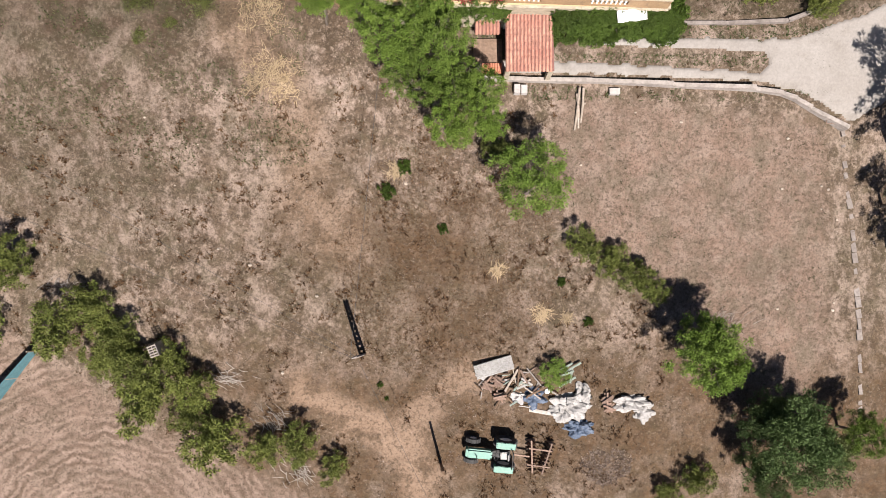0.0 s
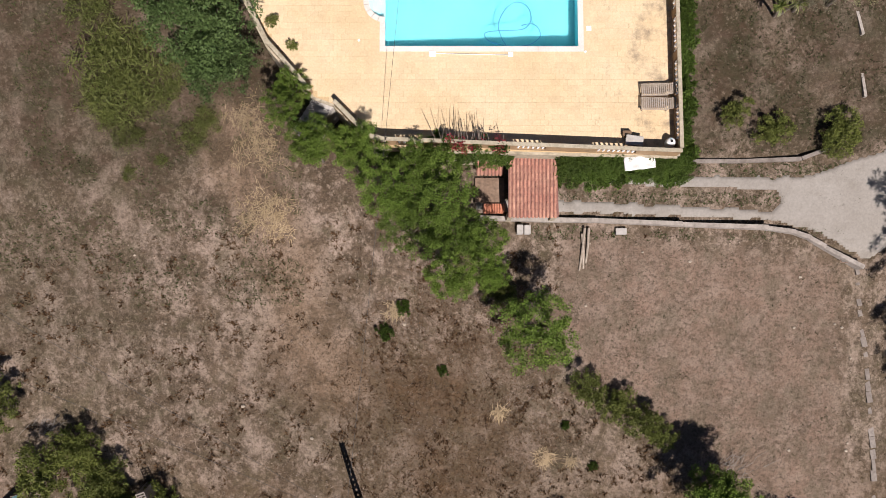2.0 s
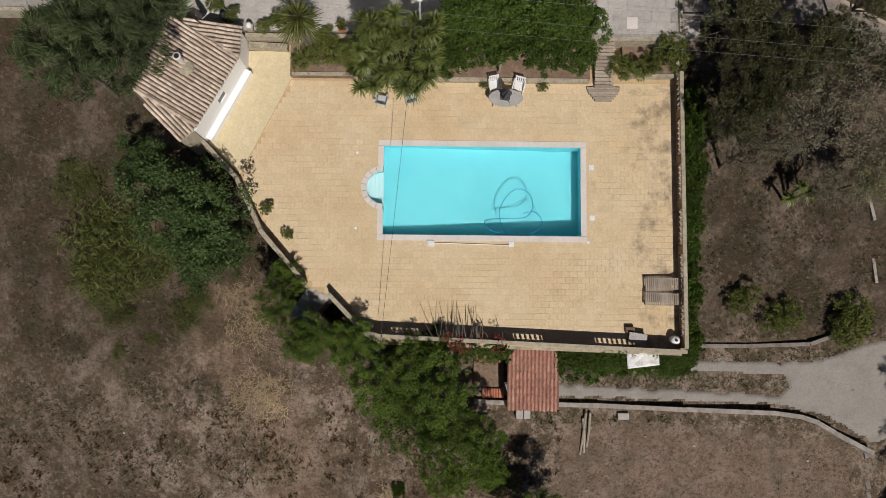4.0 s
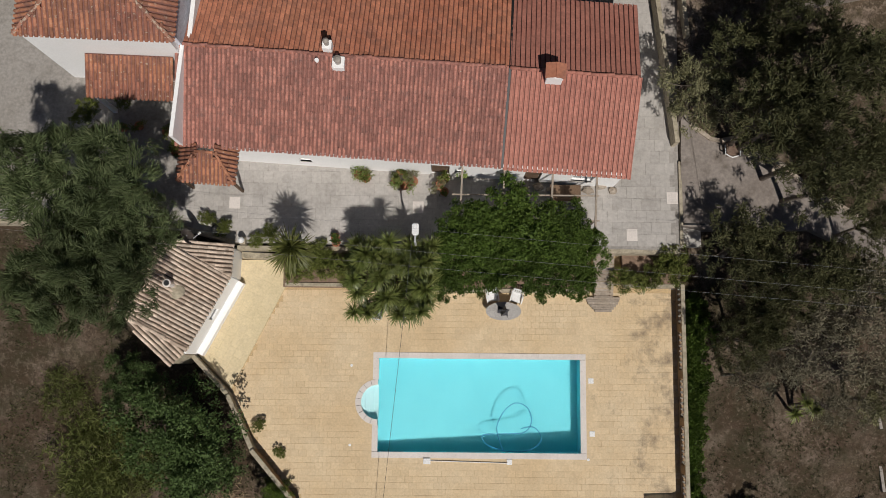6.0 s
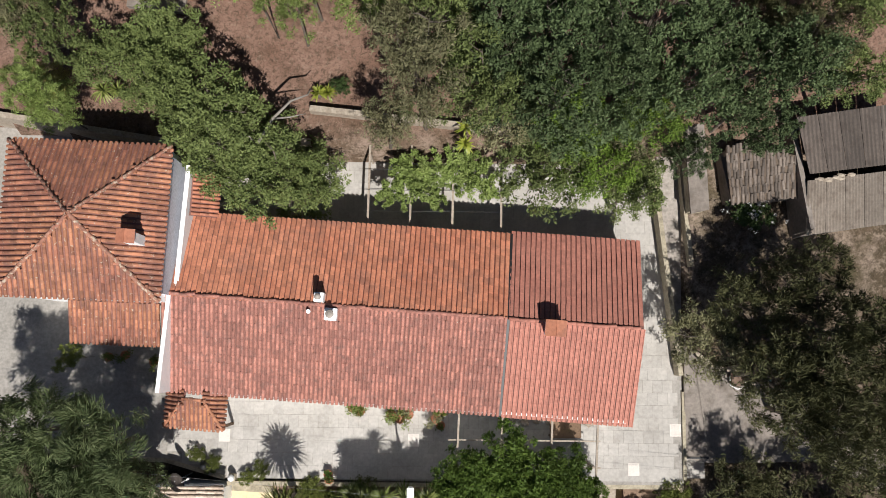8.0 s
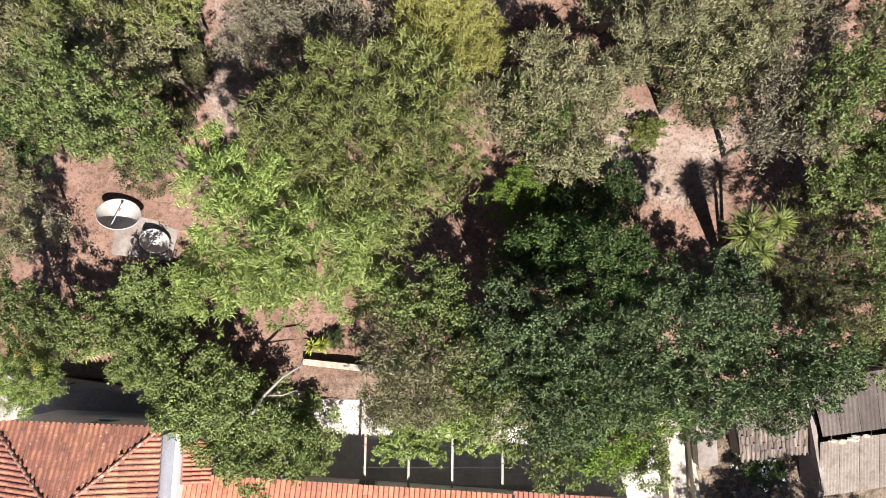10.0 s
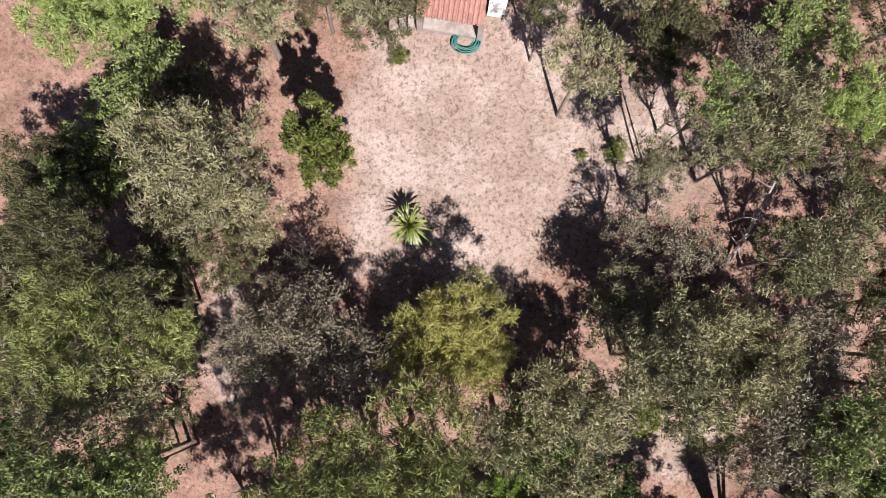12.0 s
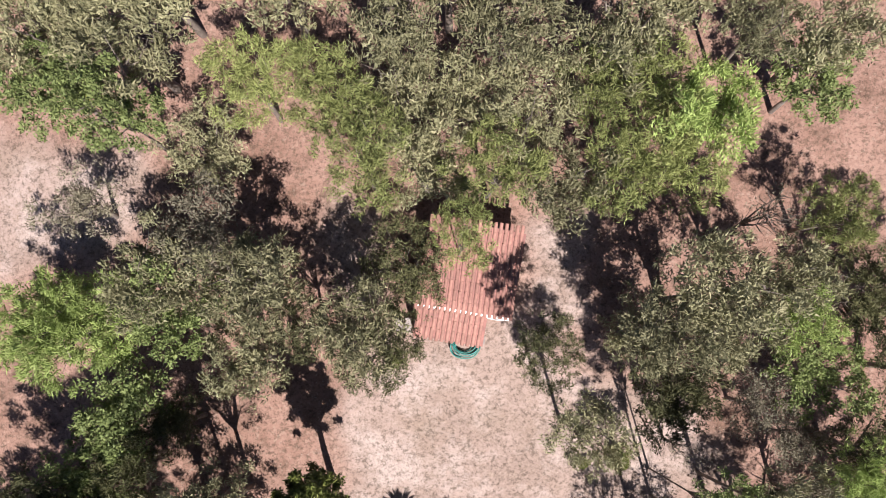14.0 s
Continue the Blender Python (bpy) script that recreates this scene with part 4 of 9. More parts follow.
def window(house, x, y, z0, z1, wide, face=-1, shutter=False, m=None):
    """A framed window in a wall that runs along x; face says to which side of y it looks."""
    w = new("window")
    w.parent = house
    w.matrix_basis = pose(x, y, 0, 0, 0, 0 if face < 0 else 180)
    bm = bmesh.new()
    for a in (-wide / 2, wide / 2 - 0.06, -0.03):
        box(bm, a, a + 0.06, -0.05, 0.03, z0, z1)
    for a in (z0, z1 - 0.06):
        box(bm, -wide / 2, wide / 2, -0.052, 0.032, a, a + 0.06)
    part("frame", bm, WHITE, w)
    bm = bmesh.new()
    box(bm, -wide / 2 + 0.05, wide / 2 - 0.05, -0.015, 0.0, z0 + 0.05, z1 - 0.05)
    part("pane", bm, GLASS_DARK, w)
    bm = bmesh.new()
    box(bm, -wide / 2 - 0.08, wide / 2 + 0.08, -0.2, -0.1, z0 - 0.05, z0 + 0.0, 0.008)
    part("sill", bm, CONCRETE, w)
    if shutter:
        for s in (-1, 1):
            bm = bmesh.new()
            box(bm, s * wide / 2 - (0 if s > 0 else wide * 0.46), s * wide / 2 + (wide * 0.46 if s > 0 else 0), -0.235, -0.2, z0, z1, 0.006)
            part("shutter", bm, GREEN_SHUTTER, w)
    return w


# ---- long low house ----
FLOOR = 1.2
house = thing("long_house", pose(2.6, 39.97, 0, 0, 0, -3.7), "long low white house under a weathered clay tile roof", "house")
WEST, SEAM, EAST = -15.15, 0.3, 6.3
SOUTH, RIDGE, NORTH = -4.2, 0.15, 4.12
EAVE_S, EAVE_N, TOP = 3.95, 4.05, 5.52
south_openings = [(x - WEST - 0.28, x - WEST + 0.28, FLOOR + 0.9, FLOOR + 1.5) for x in (-9.2, -1.6)] + [(12.1, 13.0, FLOOR, FLOOR + 2.05)]
bm = bmesh.new()
wall_between(bm, (WEST + 0.25, SOUTH + 0.2), (SEAM, SOUTH + 0.24), FLOOR - 0.4, EAVE_S + 0.02, 0.34, [(a - 0.25, b - 0.25, c, d) for a, b, c, d in south_openings])
part("wall", bm, WHITE, house)
bm = bmesh.new()
wall_between(bm, (SEAM, SOUTH + 0.24), (EAST - 0.25, SOUTH + 0.24), FLOOR - 0.4, EAVE_S - 0.02, 0.34, [(1.2, 2.0, FLOOR, FLOOR + 2.05), (3.5, 4.5, FLOOR + 0.9, FLOOR + 2.0)])
part("wall", bm, WHITE, house)
bm = bmesh.new()
wall_between(bm, (WEST + 0.25, NORTH - 0.45), (EAST - 0.25, NORTH - 0.45), FLOOR - 0.4, EAVE_N - 0.02, 0.34, [(3, 3.8, FLOOR + 1, FLOOR + 2), (8, 8.9, FLOOR, FLOOR + 2.05), (13, 13.8, FLOOR + 1, FLOOR + 2)])
part("wall", bm, WHITE, house)
for x in (WEST + 0.42, EAST - 0.42):
    bm = bmesh.new()
    pts = [(SOUTH + 0.42, FLOOR - 0.4), (NORTH - 0.62, FLOOR - 0.4), (NORTH - 0.62, EAVE_N), (RIDGE, TOP - 0.2), (SOUTH + 0.42, EAVE_S)]
    lo, hi = [bm.verts.new((x - 0.17, *p)) for p in pts], [bm.verts.new((x + 0.17, *p)) for p in pts]
    bm.faces.new(lo), bm.faces.new(hi[::-1])
    for i in range(5):
        bm.faces.new((lo[i], lo[(i + 1) % 5], hi[(i + 1) % 5], hi[i]))
    bmesh.ops.recalc_face_normals(bm, faces=list(bm.faces))
    part("gable_wall", bm, WHITE, house)
for a, b, c, d in south_openings[:2]:
    window(house, WEST + (a + b) / 2, SOUTH + 0.24, c, d, b - a)
window(house, SEAM + 4.0, SOUTH + 0.24, FLOOR + 0.9, FLOOR + 2.0, 1.0, shutter=False)
for x0 in (WEST + 12.55, SEAM + 1.6):
    dr = new("door")
    dr.parent = house
    dr.matrix_basis = pose(x0, SOUTH + 0.24, 0)
    bm = bmesh.new()
    box(bm, -0.42, 0.42, -0.04, 0.02, FLOOR, FLOOR + 2.03, 0.008)
    box(bm, -0.3, -0.04, -0.055, -0.04, FLOOR + 0.25, FLOOR + 0.9)
    box(bm, 0.04, 0.3, -0.055, -0.04, FLOOR + 0.25, FLOOR + 0.9)
    part("panel", bm, WOOD_DARK, dr)
    part("handle", rod(bmesh.new(), (0.32, -0.09, FLOOR + 1.0), (0.32, -0.03, FLOOR + 1.0), 0.02), STEEL, dr)
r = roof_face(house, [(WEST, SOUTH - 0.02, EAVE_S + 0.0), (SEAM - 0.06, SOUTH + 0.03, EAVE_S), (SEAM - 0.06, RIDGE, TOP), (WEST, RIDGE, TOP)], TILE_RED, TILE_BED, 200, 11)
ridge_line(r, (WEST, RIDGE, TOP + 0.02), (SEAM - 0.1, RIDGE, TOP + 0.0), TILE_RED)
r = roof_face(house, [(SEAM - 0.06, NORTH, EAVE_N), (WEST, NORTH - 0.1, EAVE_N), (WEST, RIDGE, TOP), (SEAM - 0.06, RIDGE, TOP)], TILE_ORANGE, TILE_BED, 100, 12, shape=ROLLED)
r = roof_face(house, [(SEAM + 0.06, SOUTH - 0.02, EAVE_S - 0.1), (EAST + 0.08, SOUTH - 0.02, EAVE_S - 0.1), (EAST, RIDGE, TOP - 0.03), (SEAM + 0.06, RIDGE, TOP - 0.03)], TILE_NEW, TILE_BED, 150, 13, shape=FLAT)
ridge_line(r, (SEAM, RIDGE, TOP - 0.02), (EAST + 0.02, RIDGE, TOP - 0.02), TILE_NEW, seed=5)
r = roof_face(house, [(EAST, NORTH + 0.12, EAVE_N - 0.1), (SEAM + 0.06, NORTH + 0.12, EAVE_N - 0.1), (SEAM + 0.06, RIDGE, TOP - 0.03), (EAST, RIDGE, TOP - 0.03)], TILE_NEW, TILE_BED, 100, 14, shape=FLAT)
bm = bmesh.new()
for y0, z0, y1, z1 in ((SOUTH, EAVE_S, RIDGE, TOP), (NORTH, EAVE_N, RIDGE, TOP)):
    beam(bm, (SEAM, y0, z0 - 0.02), (SEAM, y1, z1 - 0.02), 0.11, 0.1)
part("seam_gutter", bm, BLACK, house)


def chimney(house_, x, y, z0, z1, w, d, face, cap="slab", label=""):
    c = new("chimney")
    c.parent = house_
    c.matrix_basis = pose(x, y, 0)
    if label:
        c["label"] = label
    bm = bmesh.new()
    box(bm, -w / 2, w / 2, -d / 2, d / 2, z0, z1, 0.015)
    part("stack", bm, face, c)
    bm = bmesh.new()
    if cap == "slab":
        for sx in (-1, 1):
            box(bm, sx * (w / 2 - 0.06) - 0.05, sx * (w / 2 - 0.06) + 0.05, -d / 2 + 0.03, d / 2 - 0.03, z1, z1 + 0.2)
        part("pier", bm, face, c)
        bm = bmesh.new()
        for s in (-1, 1):
            beam(bm, (s * (w / 2 + 0.08), 0, z1 + 0.18), (0, 0, z1 + 0.34), d + 0.16, 0.05)
        part("cowl", bm, TILE_ORANGE, c)
    else:
        rod(bm, (0, 0, z1), (0, 0, z1 + 0.35), w * 0.26, seg=12)
        part("pipe", bm, CONCRETE, c)
        bm = bmesh.new()
        turned(bm, [(w * 0.34, z1 + 0.38), (w * 0.32, z1 + 0.43), (w * 0.1, z1 + 0.5)], 12)
        part("cowl", bm, CONCRETE_DARK, c)
    return c


chimney(house, -8.1, 0.45, 5.1, 6.05, 0.42, 0.42, WHITE, "pipe", "white round-topped chimney")
chimney(house, -7.55, -0.25, 5.0, 5.75, 0.55, 0.55, WHITE, "pipe", "white chimney with a pipe cowl")
chimney(house, 2.3, -0.15, 4.9, 6.2, 0.75, 0.55, WHITE, "slab", "white chimney with clay cowl")
bm = bmesh.new()
turned(bm, [(0.07, 5.2), (0.07, 5.6), (0.1, 5.62), (0.1, 5.68)], 10, (-8.55, -0.2, 0))
part("vent_pipe", bm, WHITE, house)
# small hipped porch at the south-west corner
porch = thing("porch", pose(-11.3, 36.0, 0, 0, 0, -3.7), "small porch with a hipped clay tile roof", "porch")
pe, pt = 3.5, 4.1
pw, pd = 1.36, 1.0
r = roof_face(porch, [(-pw, -pd, pe), (pw, -pd, pe), (0.45, 0.35, pt), (-0.45, 0.35, pt)], TILE_BROWN, TILE_BED, 20, 21)
r2 = roof_face(porch, [(pw, -pd, pe), (pw, pd - 0.2, pe), (0.45, pd - 0.2, pt), (0.45, 0.35, pt)], TILE_BROWN, TILE_BED, 0, 22)
r3 = roof_face(porch, [(-pw, pd - 0.2, pe), (-pw, -pd, pe), (-0.45, 0.35, pt), (-0.45, pd - 0.2, pt)], TILE_BROWN, TILE_BED, 0, 23)
ridge_line(r, (-pw, -pd, pe + 0.04), (-0.45, 0.35, pt + 0.04), TILE_BROWN, size=1.0)
ridge_line(r, (pw, -pd, pe + 0.04), (0.45, 0.35, pt + 0.04), TILE_BROWN, size=1.0, seed=9)
ridge_line(r, (-0.45, 0.35, pt + 0.04), (0.45, 0.35, pt + 0.04), TILE_BROWN, size=1.0, seed=8)
for x in (-pw + 0.12, pw - 0.12):
    bm = bmesh.new()
    beam(bm, (x, -pd + 0.15, FLOOR - 0.02), (x, -pd + 0.15, pe), 0.12, 0.12, 0.01)
    part("post", bm, WOOD_DARK, porch)
    bm = bmesh.new()
    beam(bm, (x, -pd + 0.15, pe - 0.6), (x, -pd + 0.75, pe - 0.06), 0.08, 0.08)
    part("brace", bm, WOOD_DARK, porch)

# ---- two-storey house with a hipped roof ----
villa = thing("two_storey_house", pose(-15.5, 44.1, 0, 0, 0, -2.0), "white two-storey house with a hipped clay tile roof", "house")
hw, hd, he, ht = 3.55, 3.4, 7.05, 8.6
apex = (0.0, 0.0, ht)
cs = [(-hw, -hd, he), (hw, -hd, he), (hw, hd, he), (-hw, hd, he)]
for i in range(4):
    r = roof_face(villa, [cs[i], cs[(i + 1) % 4], apex], TILE_BROWN, TILE_BED, 75, 31 + i, shape=BROAD)
    ridge_line(r, (cs[i][0], cs[i][1], he + 0.05), (0, 0, ht + 0.05), TILE_CAP, size=1.25, seed=40 + i)
bw, bd = hw - 0.24, hd - 0.24
for a, b, cuts in (((-bw, -bd), (bw, -bd), []), ((bw, bd), (-bw, bd), [(2.5, 3.3, 4.6, 5.8)]), ((-bw, bd), (-bw, -bd), [(2.6, 3.4, 4.6, 5.8)])):
    bm = bmesh.new()
    wall_between(bm, a, b, FLOOR - 0.4, he - 0.02, 0.32, cuts)
    part("wall", bm, WHITE, villa)
# east wall faces away from the sun; its shade is in the colour
bm = bmesh.new()
wall_between(bm, (bw, -bd + 0.16), (bw, bd - 0.16), FLOOR - 0.4, he - 0.02, 0.32)
part("wall", bm, SHADED_WALL, villa)
window(villa, bw - 2.9, bd, 4.6, 5.8, 0.8, face=1)
chimney(villa, 2.55, -0.85, 7.2, 8.7, 0.6, 0.42, WHITE, "slab", "white chimney with a clay cowl")
r = roof_face(villa, [(-1.25, -hd - 1.85, 4.35), (2.85, -hd - 1.85, 4.35), (2.85, -hd + 0.06, 4.95), (-1.25, -hd + 0.06, 4.95)], TILE_BROWN, TILE_BED, 40, 51)
bm = bmesh.new()
for x in (-1.05, 2.6):
    beam(bm, (x, -hd - 1.6, FLOOR - 0.02), (x, -hd - 1.55, 4.3), 0.2, 0.2, 0.01)
part("porch_post", bm, WHITE, villa)
r = roof_face(villa, [(bw + 1.75, 0.7, 4.55), (bw + 1.75, 2.75, 4.55), (bw + 0.6, 2.75, 5.0), (bw + 0.6, 0.7, 5.0)], TILE_ORANGE, TILE_BED, 0, 52)
# white boundary coping in the gap between the houses
bm = bmesh.new()
wall_between(bm, (-12.45, 36.7), (-12.15, 41.0), 3.9, 5.6, 0.18)
wall_between(bm, (-11.95, 40.9), (-11.6, 46.9), 1.0, 5.35, 0.2)
part("party_wall", bm, WHITE, villa, at=villa.matrix_basis.inverted())

# ---- small pool house with a fan of bleached tiles ----
hut = thing("pool_house", pose(0, 0, 0), "small white pool house under bleached clay tiles", "house")
E1, E2, E3 = (-10.2, 32.3, 2.35), (-10.27, 30.7, 2.35), (-12.18, 27.2, 2.4)
S1, W1, N1 = (-12.95, 26.35, 2.6), (-15.2, 28.85, 3.6), (-13.4, 32.3, 3.25)
TOPS = (-14.5, 30.9, 3.65)
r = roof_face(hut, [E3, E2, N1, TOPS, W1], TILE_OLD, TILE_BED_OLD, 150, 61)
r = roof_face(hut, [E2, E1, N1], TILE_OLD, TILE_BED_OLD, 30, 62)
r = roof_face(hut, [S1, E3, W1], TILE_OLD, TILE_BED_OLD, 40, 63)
ridge_line(r, (E2[0], E2[1], 2.3), (N1[0], N1[1], N1[2] + 0.05), TILE_OLD, seed=64)
ridge_line(r, (E3[0], E3[1], 2.5), (W1[0], W1[1], W1[2] + 0.05), TILE_OLD, seed=65)
for a, b, face in (((-10.4, 32.1), (-10.4, 30.72), WHITE), ((-10.4, 30.72), (-12.36, 27.02), WHITE), ((-12.36, 27.02), (-13.0, 26.6), CREAM), ((-13.0, 26.6), (-15.0, 28.9), CREAM), ((-15.0, 28.9), (-13.6, 32.1), CREAM), ((-13.6, 32.1), (-10.4, 32.1), WHITE)):
    bm = bmesh.new()
    cuts = [(1.7, 2.3, 1.1, 1.75)] if a == (-10.4, 30.72) else []
    wall_between(bm, a, b, -1.2, 2.3, 0.22, cuts)
    part("wall", bm, face, hut)
bm = bmesh.new()
box(bm, 1.72, 2.28, -0.02, 0.02, 1.12, 1.73, 0, pose(-10.4, 30.72, 0, 0, 0, math.degrees(math.atan2(27.02 - 30.72, -12.36 + 10.4))))
part("window", bm, GLASS_DARK, hut)
# added ledge whose top catches the sun, for the wall's bright white strip
bm = bmesh.new()
wall_between(bm, (-10.22, 30.6), (-12.12, 27.0), 0.1, 0.62, 0.42)
part("ledge", bm, WHITE, hut)
bm = bmesh.new()
turned(bm, [(0.15, 2.7), (0.15, 3.7), (0.2, 3.73), (0.2, 3.84), (0.15, 3.86)], 12, (-12.85, 30.2, 0))
part("chimney_pipe", bm, COPING, hut)
# black disc for the dark hollow of the pipe, which is closed
bm = bmesh.new()
turned(bm, [(0.13, 3.85), (0.13, 3.875)], 12, (-12.85, 30.2, 0))
part("mouth_shade", bm, BLACK, hut)
bm = bmesh.new()
blob(bm, (-12.65, 29.9, 2.98), (0.42, 0.36, 0.1), 0.15, 4, 2)
part("mortar", bm, CREAM, hut)

# ---- plants ----
LEAF_OLIVE = foliage("olive leaves", (0.122, 0.121, 0.062), (0.205, 0.199, 0.103), (0.327, 0.300, 0.180), glow=0.15)
LEAF_DARK = foliage("dark carob leaves", (0.032, 0.056, 0.016), (0.066, 0.107, 0.030), (0.118, 0.168, 0.057), glow=0.15)
LEAF_HOLM = foliage("dark holm leaves", (0.042, 0.066, 0.026), (0.086, 0.122, 0.050), (0.158, 0.200, 0.092), glow=0.15)
LEAF_OAK = foliage("oak leaves", (0.077, 0.103, 0.033), (0.147, 0.184, 0.060), (0.248, 0.291, 0.104), glow=0.2)
LEAF_PINE = foliage("pine needles", (0.098, 0.113, 0.035), (0.187, 0.209, 0.066), (0.298, 0.319, 0.118), glow=0.15)
LEAF_WILLOW = foliage("narrow willow leaves", (0.040, 0.058, 0.020), (0.092, 0.122, 0.048), (0.24, 0.27, 0.135), glow=0.2)
LEAF_HEDGE = foliage("bright hedge leaves", (0.053, 0.091, 0.012), (0.112, 0.176, 0.024), (0.196, 0.268, 0.054), glow=0.08)
LEAF_DARKPINE = foliage("dark pine needles", (0.039, 0.042, 0.017), (0.083, 0.086, 0.035), (0.168, 0.161, 0.074), glow=0.12)
LEAF_LIME = foliage("yellow green leaves", (0.148, 0.204, 0.048), (0.258, 0.332, 0.095), (0.419, 0.487, 0.184), glow=0.3)
LEAF_BROOM = foliage("yellow broom leaves", (0.200, 0.200, 0.050), (0.338, 0.331, 0.094), (0.525, 0.500, 0.188), glow=0.25)
LEAF_VINE = foliage("vine leaves", (0.035, 0.062, 0.01), (0.078, 0.128, 0.02), (0.15, 0.205, 0.04), glow=0.3)
LEAF_SHRUB = foliage("shrub leaves", (0.060, 0.077, 0.014), (0.120, 0.141, 0.029), (0.209, 0.220, 0.059), glow=0.08)
LEAF_WEED = foliage("yellow green weeds", (0.07, 0.082, 0.02), (0.12, 0.138, 0.036), (0.20, 0.205, 0.07), glow=0.2)
LEAF_GREY = foliage("sparse grey leaves", (0.12, 0.108, 0.07), (0.175, 0.158, 0.105), (0.25, 0.225, 0.16), glow=0.15)
LEAF_SWORD = foliage("sword leaves", (0.045, 0.065, 0.014), (0.115, 0.142, 0.034), (0.31, 0.32, 0.11), glow=0.12, rough=0.4)
LEAF_PALM = foliage("palm fronds", (0.056, 0.068, 0.016), (0.112, 0.124, 0.032), (0.216, 0.208, 0.072), glow=0.2, rough=0.45)
LEAF_SWORD_YELLOW = foliage("yellow sword leaves", (0.12, 0.15, 0.02), (0.24, 0.27, 0.04), (0.38, 0.38, 0.09), glow=0.2, rough=0.4)
LEAF_STRAW = foliage("dry straw blades", (0.264, 0.194, 0.105), (0.386, 0.290, 0.176), (0.527, 0.412, 0.272), glow=0.1, rough=0.8)
LEAF_BRACT = foliage("red bracts", (0.18, 0.02, 0.03), (0.3, 0.035, 0.05), (0.4, 0.08, 0.08), glow=0.3)
PETAL = foliage("white petals", (0.6, 0.58, 0.55), (0.7, 0.68, 0.66), (0.8, 0.78, 0.76), glow=0.3)


def leaf_mesh(name, rng, clumps, n, length, width, up=0.5, spray=0.35, comb=0.0):
    """n small pointed leaves in clumps (centre, radius); the leaves lean outwards and up."""
    c = np.array([k[0] for k in clumps])
    r = np.array([k[1] for k in clumps])
    weight = r ** 2 / (r ** 2).sum()
    pick = rng.choice(len(clumps), n, p=weight)
    d = rng.normal(size=(n, 3))
    d /= np.linalg.norm(d, axis=1)[:, None]
    d[:, 2] = np.where(rng.random(n) < 0.85, np.abs(d[:, 2]), d[:, 2])
    rad = r[pick] * rng.random(n) ** 0.5
    p = c[pick] + d * rad[:, None] * np.array([1, 1, 0.55])
    way = d * (1 - up) + rng.normal(size=(n, 3)) * spray * 2 + np.array([0, 0, 0.15])
    if comb:
        lean = rng.normal(size=(len(clumps), 3)) * np.array([1, 1, 0.35]) + c / (np.linalg.norm(c, axis=1)[:, None] + 1e-9) * 0.6
        lean /= np.linalg.norm(lean, axis=1)[:, None]
        way = way * (1 - comb) + lean[pick] * comb * 1.4
    way /= np.linalg.norm(way, axis=1)[:, None]
    side = np.cross(way, d + rng.normal(size=(n, 3)) * 0.7)
    side /= np.linalg.norm(side, axis=1)[:, None] + 1e-9
    lift = np.cross(side, way)
    ln = length * (0.65 + 0.7 * rng.random(n))[:, None]
    wd = width * (0.7 + 0.6 * rng.random(n))[:, None]
    base = p + lift * wd * 0.1
    verts = np.stack([base + side * wd / 2, base - side * wd / 2, p + way * ln], 1).reshape(-1, 3)
    faces = np.arange(n * 3).reshape(-1, 3)
    return from_arrays(name, verts.tolist(), faces.tolist())


def tree_clumps(rng, radius, mid, lobes, per, flat=0.8, size=0.3, low=-0.45):
    """Clump centres over a crown of several uneven lobes."""
    out, heads = [], []
    for k in range(lobes):
        a = 2 * math.pi * (k + rng.random() * 0.7) / lobes
        off = radius * (0.50 if k else 0.12) * (0.75 + 0.5 * rng.random())
        head = np.array([off * math.cos(a), off * math.sin(a), mid + radius * flat * (rng.random() - 0.45) * 0.7])
        big = radius * (0.40 + 0.22 * rng.random())
        heads.append((head, big))
        for _ in range(per):
            d = rng.normal(size=3)
            d /= np.linalg.norm(d)
            if d[2] < low:
                d[2] = -d[2]
            out.append((head + d * big * (0.7 + 0.35 * rng.random()) * np.array([1, 1, flat]), radius * size * (0.55 + 0.6 * rng.random())))
    return out, heads


def trunk_mesh(rng, heads, height, thick, twigs=0, fork=0.35):
    """A tapered trunk that forks into limbs towards the lobes of the crown, with some bare twigs."""
    bm = bmesh.new()
    bend = Vector((rng.normal() * 0.12 * height * 0.4, rng.normal() * 0.12 * height * 0.4, height * fork))
    tube(bm, [(0, 0, -0.25), tuple(bend * 0.5 + Vector((0.03, -0.02, 0))), tuple(bend)], [thick * 1.35, thick, thick * 0.8], 8)
    for head, big in heads:
        h = Vector(head)
        m1 = bend.lerp(h, 0.5) + Vector((rng.normal() * 0.12, rng.normal() * 0.12, -0.08)) * big
        tube(bm, [tuple(bend * 0.97), tuple(m1), tuple(h)], [thick * 0.6, thick * 0.38, thick * 0.16], 6)
        for _ in range(twigs):
            d = Vector(rng.normal(size=3)).normalized()
            d.z = abs(d.z) * 0.7
            s = m1.lerp(h, rng.random())
            e = s + d * big * (0.9 + 0.4 * rng.random())
            k = s.lerp(e, 0.5) + Vector(rng.normal(size=3)) * big * 0.12
            tube(bm, [tuple(s), tuple(k), tuple(e)], [thick * 0.16, thick * 0.1, thick * 0.03], 4)
    return bm


